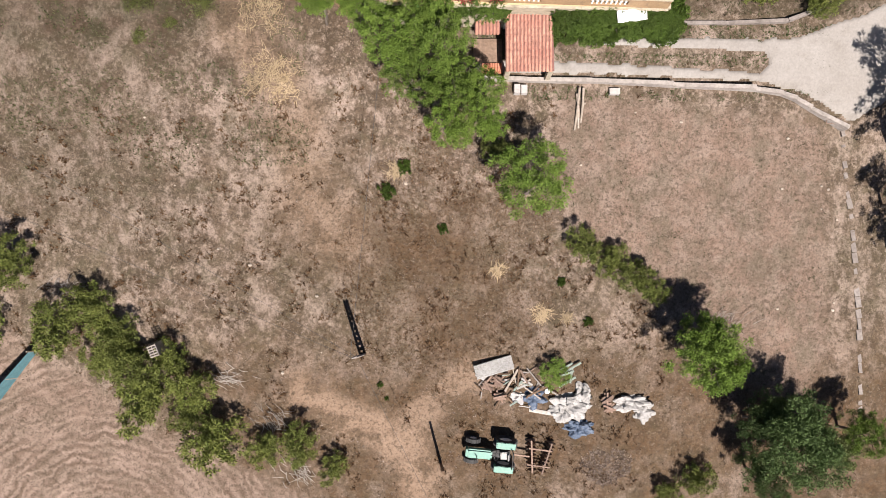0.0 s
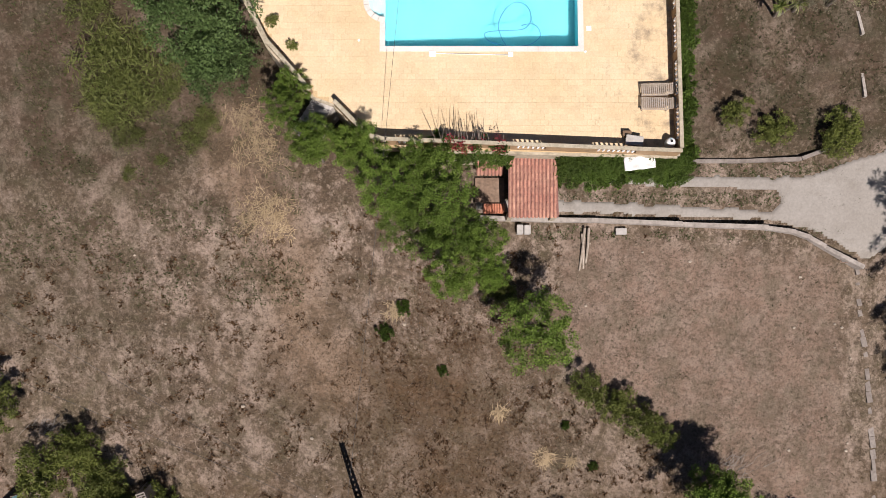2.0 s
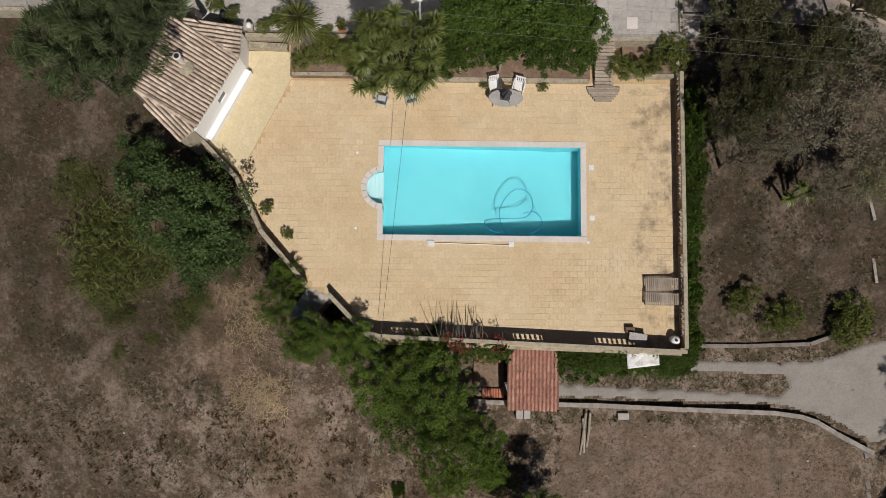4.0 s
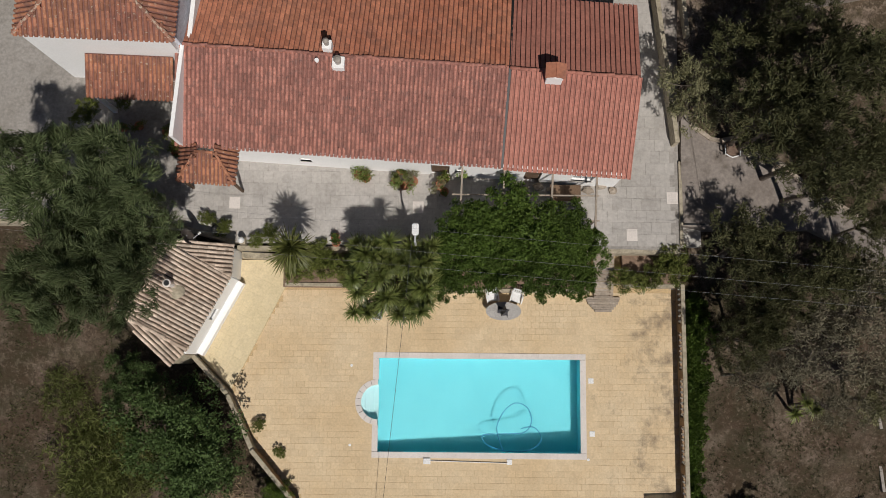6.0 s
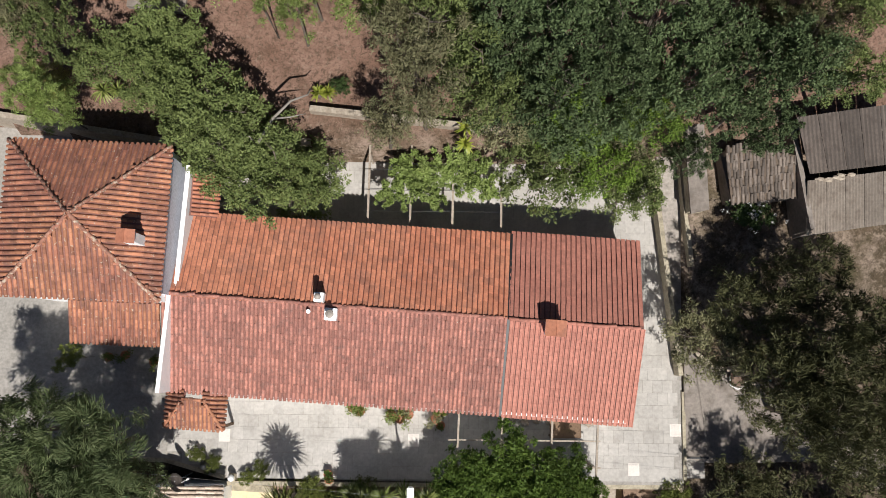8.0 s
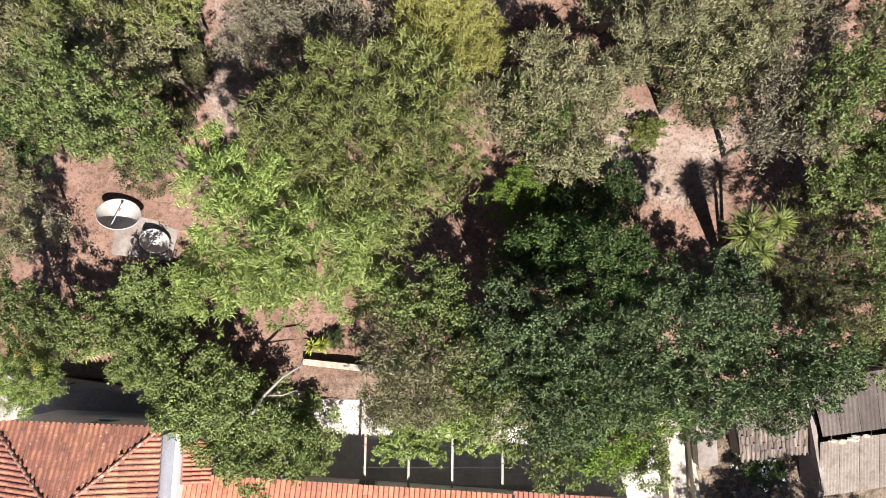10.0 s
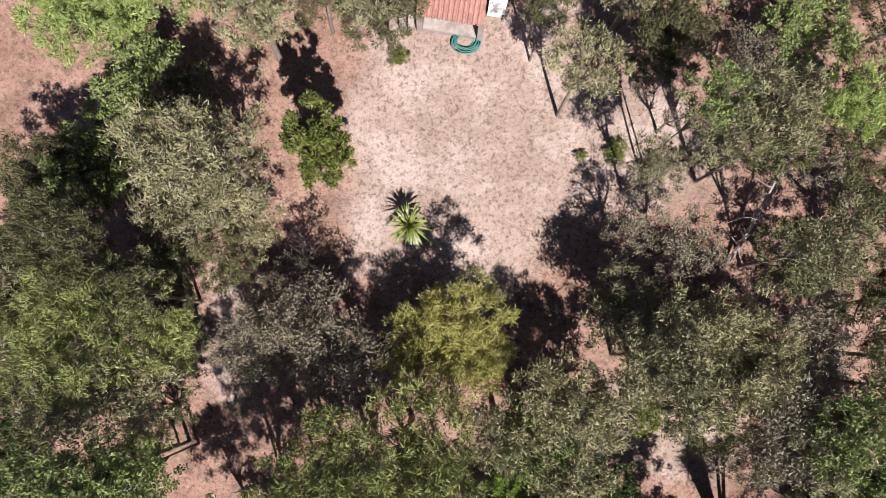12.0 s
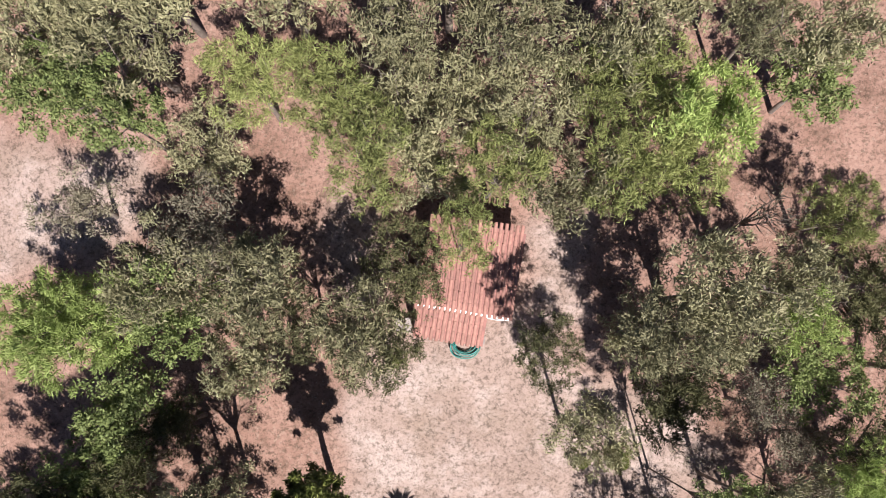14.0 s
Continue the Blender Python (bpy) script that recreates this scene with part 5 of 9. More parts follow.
# kind: leaf, base radius, middle height / radius, lobes, clumps a lobe, leaves, leaf length, width, flatness, clump size, trunk, twigs, label, category
KINDS = {
    "shrub": (LEAF_SHRUB, 1.3, 0.62, 6, 12, 4300, 0.11, 0.066, 0.75, 0.20, 0.06, 1, "leafy green shrub on the dry slope", "shrub"),
    "carob": (LEAF_DARK, 1.7, 0.72, 9, 16, 12500, 0.088, 0.056, 0.8, 0.17, 0.10, 0, "dense dark green evergreen bush", "bush"),
    "oak": (LEAF_OAK, 1.8, 1.15, 9, 14, 7000, 0.112, 0.074, 0.85, 0.15, 0.13, 4, "broad green tree with a clumped crown", "tree"),
    "holm": (LEAF_HOLM, 1.8, 1.15, 9, 14, 7000, 0.112, 0.074, 0.85, 0.15, 0.13, 4, "dark blue-green evergreen tree with a clumped crown", "tree"),
    "hedge": (LEAF_HEDGE, 1.8, 1.15, 10, 16, 14500, 0.08, 0.052, 0.85, 0.15, 0.13, 2, "broad bright green tree in the hedge row", "tree"),
    "grape": (LEAF_LIME, 1.4, 0.28, 8, 8, 2600, 0.15, 0.12, 0.5, 0.16, 0.04, 2, "yellow-green grape vine loosely trained on wires", "vine"),
    "willow": (LEAF_WILLOW, 1.9, 1.15, 9, 17, 15000, 0.23, 0.034, 0.85, 0.18, 0.13, 1, "dense dark tree with narrow drooping leaves", "tree"),
    "olive": (LEAF_OLIVE, 1.7, 1.2, 9, 13, 6000, 0.145, 0.05, 0.8, 0.17, 0.14, 4, "grey-green olive tree with thin twigs", "tree"),
    "pine": (LEAF_PINE, 2.0, 1.4, 10, 15, 7600, 0.19, 0.041, 0.8, 0.145, 0.14, 3, "olive-green evergreen tree with tufted branches", "tree"),
    "darkpine": (LEAF_DARKPINE, 2.0, 1.4, 9, 14, 7300, 0.175, 0.05, 0.8, 0.15, 0.14, 3, "dark evergreen tree with tufted branches", "tree"),
    "mimosa": (LEAF_LIME, 1.9, 1.2, 9, 15, 7600, 0.17, 0.048, 0.8, 0.16, 0.11, 2, "feathery yellow-green tree with a loose crown", "tree"),
    "broom": (LEAF_BROOM, 1.9, 1.2, 9, 15, 7600, 0.2, 0.04, 0.8, 0.16, 0.11, 2, "yellow-leaved feathery tree at the clearing", "tree"),
    "almond": (LEAF_GREY, 1.7, 1.25, 7, 11, 3800, 0.12, 0.05, 0.8, 0.2, 0.12, 9, "thin grey tree with bare twigs showing", "tree"),
    "bare": (LEAF_GREY, 1.4, 1.2, 6, 3, 160, 0.12, 0.05, 0.9, 0.2, 0.10, 16, "leafless grey tree with crooked limbs", "tree"),
    "weed": (LEAF_WEED, 1.3, 0.12, 8, 8, 2400, 0.2, 0.03, 0.3, 0.3, 0.02, 0, "patch of yellow-green weeds on the dry slope", "weeds"),
    "ivy": (LEAF_VINE, 1.2, 0.14, 6, 11, 3400, 0.13, 0.11, 0.35, 0.24, 0.03, 0, "low green creeper spreading over the ground", "creeper"),
    "vine": (LEAF_VINE, 1.4, 0.28, 9, 16, 9500, 0.105, 0.085, 0.5, 0.17, 0.04, 1, "bright green vine sprawling over its support", "vine"),
    "oleander": (LEAF_DARK, 1.0, 0.8, 5, 8, 3000, 0.16, 0.06, 0.9, 0.26, 0.05, 1, "oleander bush with white flowers", "shrub"),
    "cypress": (LEAF_SHRUB, 1.5, 2.1, 8, 14, 16000, 0.14, 0.08, 1.6, 0.19, 0.14, 0, "tall narrow evergreen tree, dense to the ground", "tree"),
}
MODELS = {}
for kind, (leaf, radius, ratio, lobes, per, count, ln, wd, flat, size, thick, twigs, label, category) in KINDS.items():
    MODELS[kind] = []
    for variant in range(1 if kind in ("oleander", "cypress", "bare") else 3):
        rng = np.random.default_rng(17 * len(kind) + 101 * variant + ord(kind[0]))
        clumps, heads = tree_clumps(rng, radius, radius * ratio, lobes, per, flat, size)
        crown = leaf_mesh("crown", rng, clumps, count, ln, wd, comb={"willow": 0.6, "pine": 0.4, "mimosa": 0.4, "olive": 0.3, "darkpine": 0.4}.get(kind, 0.0))
        crown.materials.append(leaf)
        stem = bpy.data.meshes.new("trunk")
        tb = trunk_mesh(rng, heads, radius * ratio * 1.6, thick, twigs, 0.22 if kind in ("shrub", "carob", "ivy", "weed", "vine", "grape", "oleander") else 0.38)
        tb.normal_update()
        tb.to_mesh(stem)
        tb.free()
        stem.materials.append(BARK)
        stem.polygons.foreach_set("use_smooth", [True] * len(stem.polygons))
        MODELS[kind].append((radius, stem, crown))


def support(x, y):
    """The height of what a plant at x, y grows from."""
    if inside(x, y, TERRACE_EDGE):
        return 1.2
    if -8.1 < x < 11.7 and 30.3 < y < 32.2:
        return 0.36
    return ground_at(x, y)


def plant(kind, x, y, r, mid=None, z=None, turn=None, squash=1.0):
    """A plant of crown radius r; mid is the height of the crown's middle over its foot."""
    rng = random.Random(int(x * 131 + y * 977 + r * 53))
    radius, stem, crown = MODELS[kind][rng.randrange(len(MODELS[kind]))]
    k = r / radius
    low = radius * KINDS[kind][2]
    lift, tall = 0.0, 1.0
    if mid:
        squash = min(max(mid / (k * low), 0.7), 2.4 if kind == "cypress" else 1.25)
        if mid > 2.2 * k * low:
            mid, squash = mid - 0.35 * r, 1.65
        lift = max(mid / k - low * squash, 0.0) / squash
        tall = 1 + lift / low
    m = pose(x, y, support(x, y) if z is None else z, 0, 0, rng.uniform(0, 360) if turn is None else turn) @ Matrix.Diagonal((k * rng.uniform(0.93, 1.07), k * rng.uniform(0.93, 1.07), k * rng.uniform(0.95, 1.05) * squash, 1))
    name = {"shrub": "shrub", "carob": "bush", "ivy": "creeper", "weed": "weed_patch", "vine": "vine", "grape": "vine", "oleander": "oleander_bush", "cypress": "evergreen_tree"}.get(kind, "tree")
    th = thing(name, m, KINDS[kind][12], KINDS[kind][13])
    placed("trunk" if name.endswith("tree") else "stem", stem, None, th, at=Matrix.Diagonal((tall ** -0.7, tall ** -0.7, tall, 1)))
    placed("crown" if name.endswith("tree") else "foliage", crown, None, th, at=pose(0, 0, lift))
    if kind == "oleander":
        fl = np.random.default_rng(3)
        heads_ = [((fl.normal() * 0.5, fl.normal() * 0.5, 1.25 + 0.25 * fl.random()), 0.09) for _ in range(34)]
        placed("flowers", leaf_mesh("flowers", fl, heads_, 420, 0.07, 0.06), PETAL, th, "white flowers")
    return th


TREES = {}
TREES["shrub"] = [(-25, 3.6, 1.53, 1.4), (-22.8, -0.6, 1.7, 1.5), (-21, 1, 1.53, 1.4), (-19.2, -1, 1.53, 1.4), (-18.3, -2.6, 1.7, 1.5), (-18, -4.9, 1.78, 1.5), (-16.2, -2.3, 1.44, 1.3), (-14.9, -3.9, 1.53, 1.4), (-13.7, -7, 2.04, 1.8), (-10.7, -7.5, 1.27, 1.1), (-8.7, -7.3, 1.27, 1.2), (-6.8, -8.7, 1.02, 0.9), (-27, 2.9, 2.04, 1.8), (-27.4, 0, 1.7, 1.5), (-20.3, 0, 1.19, 1.1), (-19, -1.6, 1.27, 1.1)]
TREES["shrub"] += [(-17.4, -4, 1.27, 1.2), (-15.3, -5.6, 1.27, 1.2), (-20.3, -2.3, 1.19, 1), (7.9, 4.2, 1.2, 0.9), (9.6, 3.4, 1.2, 0.9), (11, 2.5, 1.2, 0.9), (12, 1.7, 1, 0.8), (15, -9.6, 1.3, 1), (13.2, -10.4, 0.9, 0.7), (3, 9.6, 1.1, 0.8), (-8, 20.5, 1.1, 0.8), (-6.4, 31.8, 1, 0.7), (-7.3, 31.1, 0.7, 0.5), (-4.9, 31.2, 0.8, 0.6), (9.1, 30.8, 0.9, 0.6), (11.3, 31.6, 1.2, 0.9)]
TREES["shrub"] += [(10.4, 31.1, 0.8, 0.6), (8.8, 60, 1, 0.8), (5.7, 70.9, 0.3, 0.3), (7.1, 71.1, 0.6, 0.4), (-1.9, 74.9, 0.5, 0.4), (15.7, 19.3, 0.9, 0.7), (17.8, 18.4, 1.1, 0.8), (21.6, 18.4, 1.4, 1), (21.1, 17.8, 0.9, 0.7), (-5.6, 31.4, 1, 0.9), (-4.4, 30.9, 0.8, 0.6), (-0.4, 30.8, 0.9, 0.8), (-3.6, 31.9, 0.9, 0.9)]
TREES["hedge"] = [(14.6, -1.9, 2.3, 3.9), (14.2, -1.1, 1.5, 3.9), (15.3, -2.6, 1.5, 3.9), (24.1, -6.6, 1.5, 3.9), (4.6, 7.4, 2.2, 3.9), (-6.8, 17.1, 1.3, 4.1), (-4.5, 16.7, 1.5, 4.1), (-3, 14.4, 1.8, 4.1), (-0.5, 14.7, 1.9, 4.1), (-1.9, 12.8, 1.6, 4.1), (0.2, 12.6, 1.6, 4.1), (1.7, 12.2, 1.4, 4.1), (0.2, 10.3, 1.6, 4.1), (2.1, 10.6, 1.3, 4.1), (-1.4, 16.1, 1.3, 4.1), (6.8, 47.6, 2.4, 4.2)]
TREES["hedge"] += [(8.9, 49, 1.8, 4.2), (-8, 20, 1, 3.2), (-8.3, 18.5, 1, 4.1), (-6.8, 16.8, 1.2, 4.1), (-4.8, 16.7, 1.1, 4.1), (5.2, 48.8, 1.7, 4.4), (3.7, 57, 1.7, 2.1)]
TREES["darkpine"] = [(9.6, 61.1, 1.9, 6), (15.8, 52.6, 2, 1.2), (-11.9, 66.3, 1.5, 12.7), (-10.7, 64.8, 1.7, 9.8), (10.5, 69.9, 1.5, 8.9), (-2.2, 75.2, 1.5, 5.1), (7.7, 73.9, 1.8, 5.7), (15, 77.5, 1.7, 2.7), (-1.5, 78.2, 1.7, 3.2), (-4.7, 76, 1.3, 5), (3.4, 75.4, 1.3, 6.4), (14.7, 37.5, 2.3, 6.6), (17, 35, 2.2, 6), (13.8, 40.8, 2.2, 4.1), (14.3, 37.6, 2.1, 6.3), (16.2, 38.9, 2.1, 8.1)]
TREES["darkpine"] += [(15.6, 41.6, 1.9, 5.9), (16, 36.1, 2.1, 8), (14.2, 32.3, 2.3, 3.3), (-13.6, 67.2, 1.8, 7.5), (-14, 69, 1.6, 5.5), (-8.4, 66.2, 1.3, 5), (18.6, 39.6, 2, 6), (18.8, 36.2, 1.8, 5.6), (15.6, 30, 1.6, 5), (14.6, 28.4, 1.4, 4.6), (17.6, 30.6, 1.6, 4.6), (13.6, 66.4, 1.6, 3.6), (15.6, 68.2, 1.9, 4.2), (16.2, 64.6, 1.8, 4.4), (14.8, 72.2, 1.9, 4.4), (16.2, 75, 1.9, 4.4)]
TREES["darkpine"] += [(15.4, 70.2, 1.6, 4.2), (16.6, 61.6, 1.6, 4.6), (16.6, 58, 1.7, 4.6), (17.2, 66.6, 1.6, 4.4), (16, 78.2, 1.7, 4.4), (15.4, 55, 1.7, 4.4), (16.4, 52.6, 1.6, 4.4), (-15.8, 66.4, 1.9, 6), (-16.4, 63.8, 1.9, 6), (-15.4, 69.4, 1.9, 5.4), (-15, 60, 1.8, 5.6), (-17.2, 61.2, 1.7, 5), (-11.6, 71, 1.6, 5.2), (-9.8, 72.6, 1.4, 4.4), (13.8, 27.8, 1.5, 5), (14.2, 30.4, 1.5, 4.4)]
# last eight: low dark trees added in place of deep shade, hiding bare trunks
TREES["darkpine"] += [(17.9, 31.4, 1.5, 4.2), (19.6, 30.6, 1.5, 4), (19.7, 33.2, 1.3, 4.4), (15.2, 56.6, 1.5, 3), (13.9, 53.2, 1.4, 3), (-11.6, 60.4, 1.3, 2.4), (-10.8, 62.6, 1.3, 2.4), (-11.8, 64.6, 1.4, 2.4), (-12.6, 62.4, 1.4, 2.4), (-11.2, 66.6, 1.3, 2.4), (-13, 58.4, 1.2, 2.2)]
TREES["carob"] = [(-11.9, 21.8, 2.2, 2.8), (-12.6, 23.4, 2.9, 3.5), (-11.5, 21.3, 1.7, 2.5), (-14.9, 25.4, 1.7, 2.5), (-17.5, 59.4, 1.8, 4.7), (5.1, 54.9, 2.3, 4.7), (3.8, 54.4, 2, 5.1), (6.5, 53.8, 1.9, 8), (6, 57.1, 1.8, 4.2), (19.5, -6.8, 2.7, 3.5), (18.1, -5.9, 1.6, 3.1), (21.3, -7.7, 2.2, 3.1), (19.3, -5.4, 1.6, 3.1), (18.3, -9, 1.7, 3.1)]
TREES["weed"] = [(-17.2, 21.4, 2.3, 0.5), (-18.7, 20, 1.3, 0.3), (-14.9, 21.2, 1.3, 0.3), (-18.1, 22, 2.5, 0.5), (-19.2, 24.9, 1.5, 0.3), (-16.4, 20, 1.2, 0.2), (-17.3, 18.2, 0.9, 0.2), (-13.8, 18.2, 1, 0.2), (-17.5, 16.2, 0.5, 0.1), (-15.7, 16.9, 0.4, 0.1), (-13.1, 19, 0.8, 0.2), (-18.3, 19.1, 1, 0.2)]
TREES["willow"] = [(-17.8, 34.9, 2.3, 5), (-14.7, 34.4, 2.3, 5.4), (-16, 31.9, 2.3, 6), (-13.5, 32.4, 2, 6.1), (-17.3, 29.5, 2.2, 6.7), (-14.6, 30, 2.2, 6.7)]
TREES["vine"] = [(1.3, 32.8, 1.7, 1.5), (3.4, 33.2, 2, 1.8), (5.7, 32.8, 1.5, 1.4), (1.9, 31, 1.3, 1.2), (4.3, 30.9, 1.4, 1.3), (6.2, 30.6, 1.1, 1), (0.2, 30.5, 1, 0.9), (2.4, 32, 1.6, 1.5), (4.8, 32, 1.6, 1.5), (0.6, 31.6, 1.3, 1.2), (6.4, 31.9, 1.3, 1.2)]
TREES["oak"] = [(-10.1, 48.2, 2.4, 4.2), (-8, 46.5, 2.1, 4.2), (-5.9, 46.2, 1.5, 4.2), (-11.3, 48.4, 1.3, 4.2), (4.5, 46.9, 2.3, 4.2), (8.7, 46.5, 1.4, 4.2), (17, 55, 1.5, 5.9), (-17, 52, 1.6, 5.9), (-12.5, 50.2, 1.5, 4.4), (16.7, 57.8, 1.8, 5.9), (17.3, 53.5, 1.6, 5.9), (17, 58.9, 1.3, 5.9), (15.8, 57.5, 1.8, 5), (-0.5, 52.6, 1.9, 8.3), (1.5, 49.4, 2, 7.6), (-10.7, 49.3, 2.3, 3.6)]
TREES["oak"] += [(-13.2, 52, 2.3, 1.4), (-6.9, 46.7, 2.3, 1.6), (3.6, 59.7, 1.7, 5.8), (14.3, 59.9, 1.8, 7.2), (-9.5, 76.7, 1.9, 5.7), (13.2, 74.6, 1.7, 3.6), (-13.6, 84.3, 1.8, 5.8), (-11, 83.1, 1.8, 6.6), (12.5, 84.6, 1.7, 4), (-11.7, 72.8, 2.1, 4), (8.3, 45.9, 1.7, 4.2), (-12.4, 52.6, 1.9, 2.4), (-15.4, 51.6, 1.9, 2.4), (-13.2, 50.4, 1.9, 2.6), (-8.4, 48.3, 1.9, 4.2), (-9.6, 47, 1.9, 4.4)]
TREES["oak"] += [(0.6, 51.2, 1.7, 6.8), (-13.2, 70, 1.8, 5.3), (8.3, 70.7, 1.2, 10.3), (17.2, 50.6, 1.7, 4), (-11.8, 58.5, 1.7, 13.7), (-11.3, 58.6, 1.9, 10.2), (-10.9, 58.5, 1.5, 8.1), (22.8, -7.6, 1.6, 2.6)]
TREES["grape"] = [(1.2, 47, 1.2, 1.1), (-1.1, 46.7, 1.3, 1.2), (-2.6, 46, 0.9, 0.8), (0.3, 47.6, 1.1, 1), (2, 46.6, 1.1, 1), (-1.8, 47, 1.1, 1), (-0.4, 45.9, 0.9, 0.8)]
TREES["olive"] = [(-2.6, 48.4, 1.3, 4.2), (2.9, 49, 2.1, 4.2), (-17, 63.5, 2, 5.9), (-16.6, 65.9, 1.5, 5.9), (-10.8, 85.7, 2.2, 5.9), (10.2, 86, 1.4, 5.9), (12.4, 85.6, 1.6, 5.9), (-1.8, 86.2, 1.9, 5.9), (2.1, 86.3, 2, 5.9), (5.9, 86.1, 2, 5.9), (7.7, 87.5, 1.9, 5.9), (-5.7, 87.7, 2, 5.9), (0.1, 87.8, 2, 5.9), (-9.7, 87.8, 2, 5.9), (16.6, 62.8, 1.5, 5.9), (-17.7, 55.3, 1.4, 5.9)]
TREES["olive"] += [(-17.6, 57.4, 1.4, 5.9), (-18, 52.9, 1.4, 5.9), (-14.7, 86.1, 2.1, 5.9), (-12.6, 87.1, 1.8, 5.9), (20.6, 25.1, 1.4, 3.2), (-12.6, 61.4, 1.9, 10.6), (-11, 61.8, 1.8, 8.3), (2.3, 60, 1.9, 6.1), (4.4, 58.6, 1.8, 6.1), (8.1, 62.2, 1.7, 5.7), (11.6, 62.5, 1.9, 5.1), (14.1, 59.5, 1.7, 6.8), (-1.3, 50.8, 1.9, 8.2), (7.6, 47.6, 2.1, 4.1), (-0.9, 49.2, 1.8, 7.6), (-8.8, 69.5, 1.9, 10.3)]
TREES["olive"] += [(-7.9, 69.7, 1.9, 7.7), (-9.5, 68.2, 1.8, 7.4), (-8, 67.7, 1.8, 3.5), (6.7, 64.6, 2, 5.3), (8.7, 63.7, 1.9, 5.8), (9.5, 61.5, 1.9, 6.1), (7.3, 62.6, 1.8, 8.3), (4.2, 61.2, 1.8, 6.7), (5.7, 59.9, 1.7, 5.6), (12.5, 66.4, 1.5, 8.9), (8.4, 69.6, 1.3, 9.7), (11.9, 62.8, 1.4, 5.6), (-6.9, 77.2, 2.1, 3.7), (-6.9, 74.9, 1.8, 5.6), (6.9, 76.1, 1.8, 7.9), (9, 76.1, 1.7, 7.1)]
TREES["olive"] += [(10.2, 70.6, 1.5, 9.2), (6.8, 76, 1.5, 5.1), (-1.7, 84.1, 1.8, 5), (0.5, 83.9, 1.8, 4.9), (3.1, 83.6, 1.9, 4.7), (-0.6, 81.6, 1.8, 5.3), (3.8, 81.1, 1.8, 5.1), (-8.7, 82.5, 1.8, 3.6), (-10.1, 77.7, 1.8, 6.2), (-6.5, 77.6, 1.9, 7.2), (8.4, 77.4, 1.8, 9), (10.7, 77.6, 1.5, 7.6), (11.7, 39, 2, 3.3), (5.5, 61.2, 1.7, 6.2), (10.4, 64.2, 1.5, 5.4), (7.5, 69.5, 1.2, 6.5)]
TREES["olive"] += [(26.4, 13.2, 2.2, 3.8), (26.8, 10, 2.1, 3.8), (26.4, 6.8, 1.5, 3), (27, 4, 1.4, 3), (-2.9, 76.2, 1.8, 6), (4.7, 72.6, 1.5, 7.4)]
TREES["oleander"] = [(14.6, 45.5, 1, 0.8)]
TREES["mimosa"] = [(-17, 49, 1.1, 5.7), (-17.8, 50.1, 1, 4.9), (-7, 56.3, 2, 11.2), (-5.9, 54.3, 2.1, 11), (-3.8, 54.5, 2.1, 10.5), (-8, 53.5, 1.9, 8.8), (-3.1, 53.3, 1.8, 6.5), (11.7, 76.5, 1.3, 5.7), (13.7, 71.4, 1.3, 6.9), (-6.6, 53.1, 1.6, 6), (-5.2, 56.6, 1.9, 9.5), (8.6, 83.3, 1.8, 5.6), (-14, 76.4, 1.8, 5.6), (-13.1, 76.4, 2, 2.3), (-14, 75.6, 2, 3.6), (-17.6, 49.4, 1.3, 2.6)]
TREES["pine"] = [(-3.4, 59.3, 2.1, 10.3), (-1.3, 59.8, 2.2, 8.5), (-0.9, 57.3, 2.1, 9), (-4.8, 58.2, 1.8, 11), (-2, 55.9, 1.9, 9.8), (-0.1, 58.3, 1.7, 8.9), (-11.9, 63.4, 2, 11), (-10.8, 63.5, 2.1, 7.8), (-6.6, 84.4, 1.8, 5.3), (-4, 84, 1.8, 5.2), (5.4, 84.5, 1.8, 4.4), (7.6, 84, 1.9, 4.4), (-2.8, 81.8, 1.8, 5.5), (1.6, 81.4, 1.8, 5.2), (6.1, 81.5, 1.8, 4.9), (7.9, 81.7, 1.7, 4.8)]
TREES["pine"] += [(13.4, 80.1, 1.4, 4.8), (-3.6, 56.8, 1.8, 9.6), (-13.6, 64.8, 1.7, 8), (-14.2, 62.2, 1.6, 8), (0.5, 78.9, 1.1, 7.7)]
TREES["almond"] = [(17.1, 60.8, 1.2, 4.9), (-18, 56, 1.8, 1.5), (12.4, 59.2, 2, 6.2), (13.3, 60.4, 2.1, 5.2), (-8.2, 79.2, 1.8, 6.1), (18.2, 29.2, 1.6, 3.4), (15.6, 26.8, 1.5, 3.4), (7.2, 67.4, 1.3, 4.6), (9, 67, 1.3, 4.6), (14.2, 63.8, 1.6, 4.6), (13.2, 70.2, 1.3, 4), (11.2, 73.6, 1.4, 3.6), (12.6, 72.4, 1.3, 3.4), (-13.4, 80.6, 1.5, 4.2), (17, 27.6, 2, 4.4), (19.6, 29.4, 2, 4.4)]
TREES["almond"] += [(20.4, 26.4, 1.8, 3.8), (14.4, 26.2, 1.3, 3.8), (18.8, 24.8, 1.4, 3.2), (-6.3, 62.9, 2, 5), (-3.6, 62.6, 1.7, 7.2), (-5, 63.9, 1.8, 6), (-7.7, 63, 1.5, 5.2), (-6.8, 64.6, 1.4, 4.4)]
TREES["bare"] = [(-5.7, 66.7, 1.3, 2.6), (3.5, 74.8, 0.8, 2.6), (8.8, 71.9, 1.1, 2.6), (13.3, 72.7, 1.1, 2.6), (10.3, 79.8, 1.4, 6.3)]
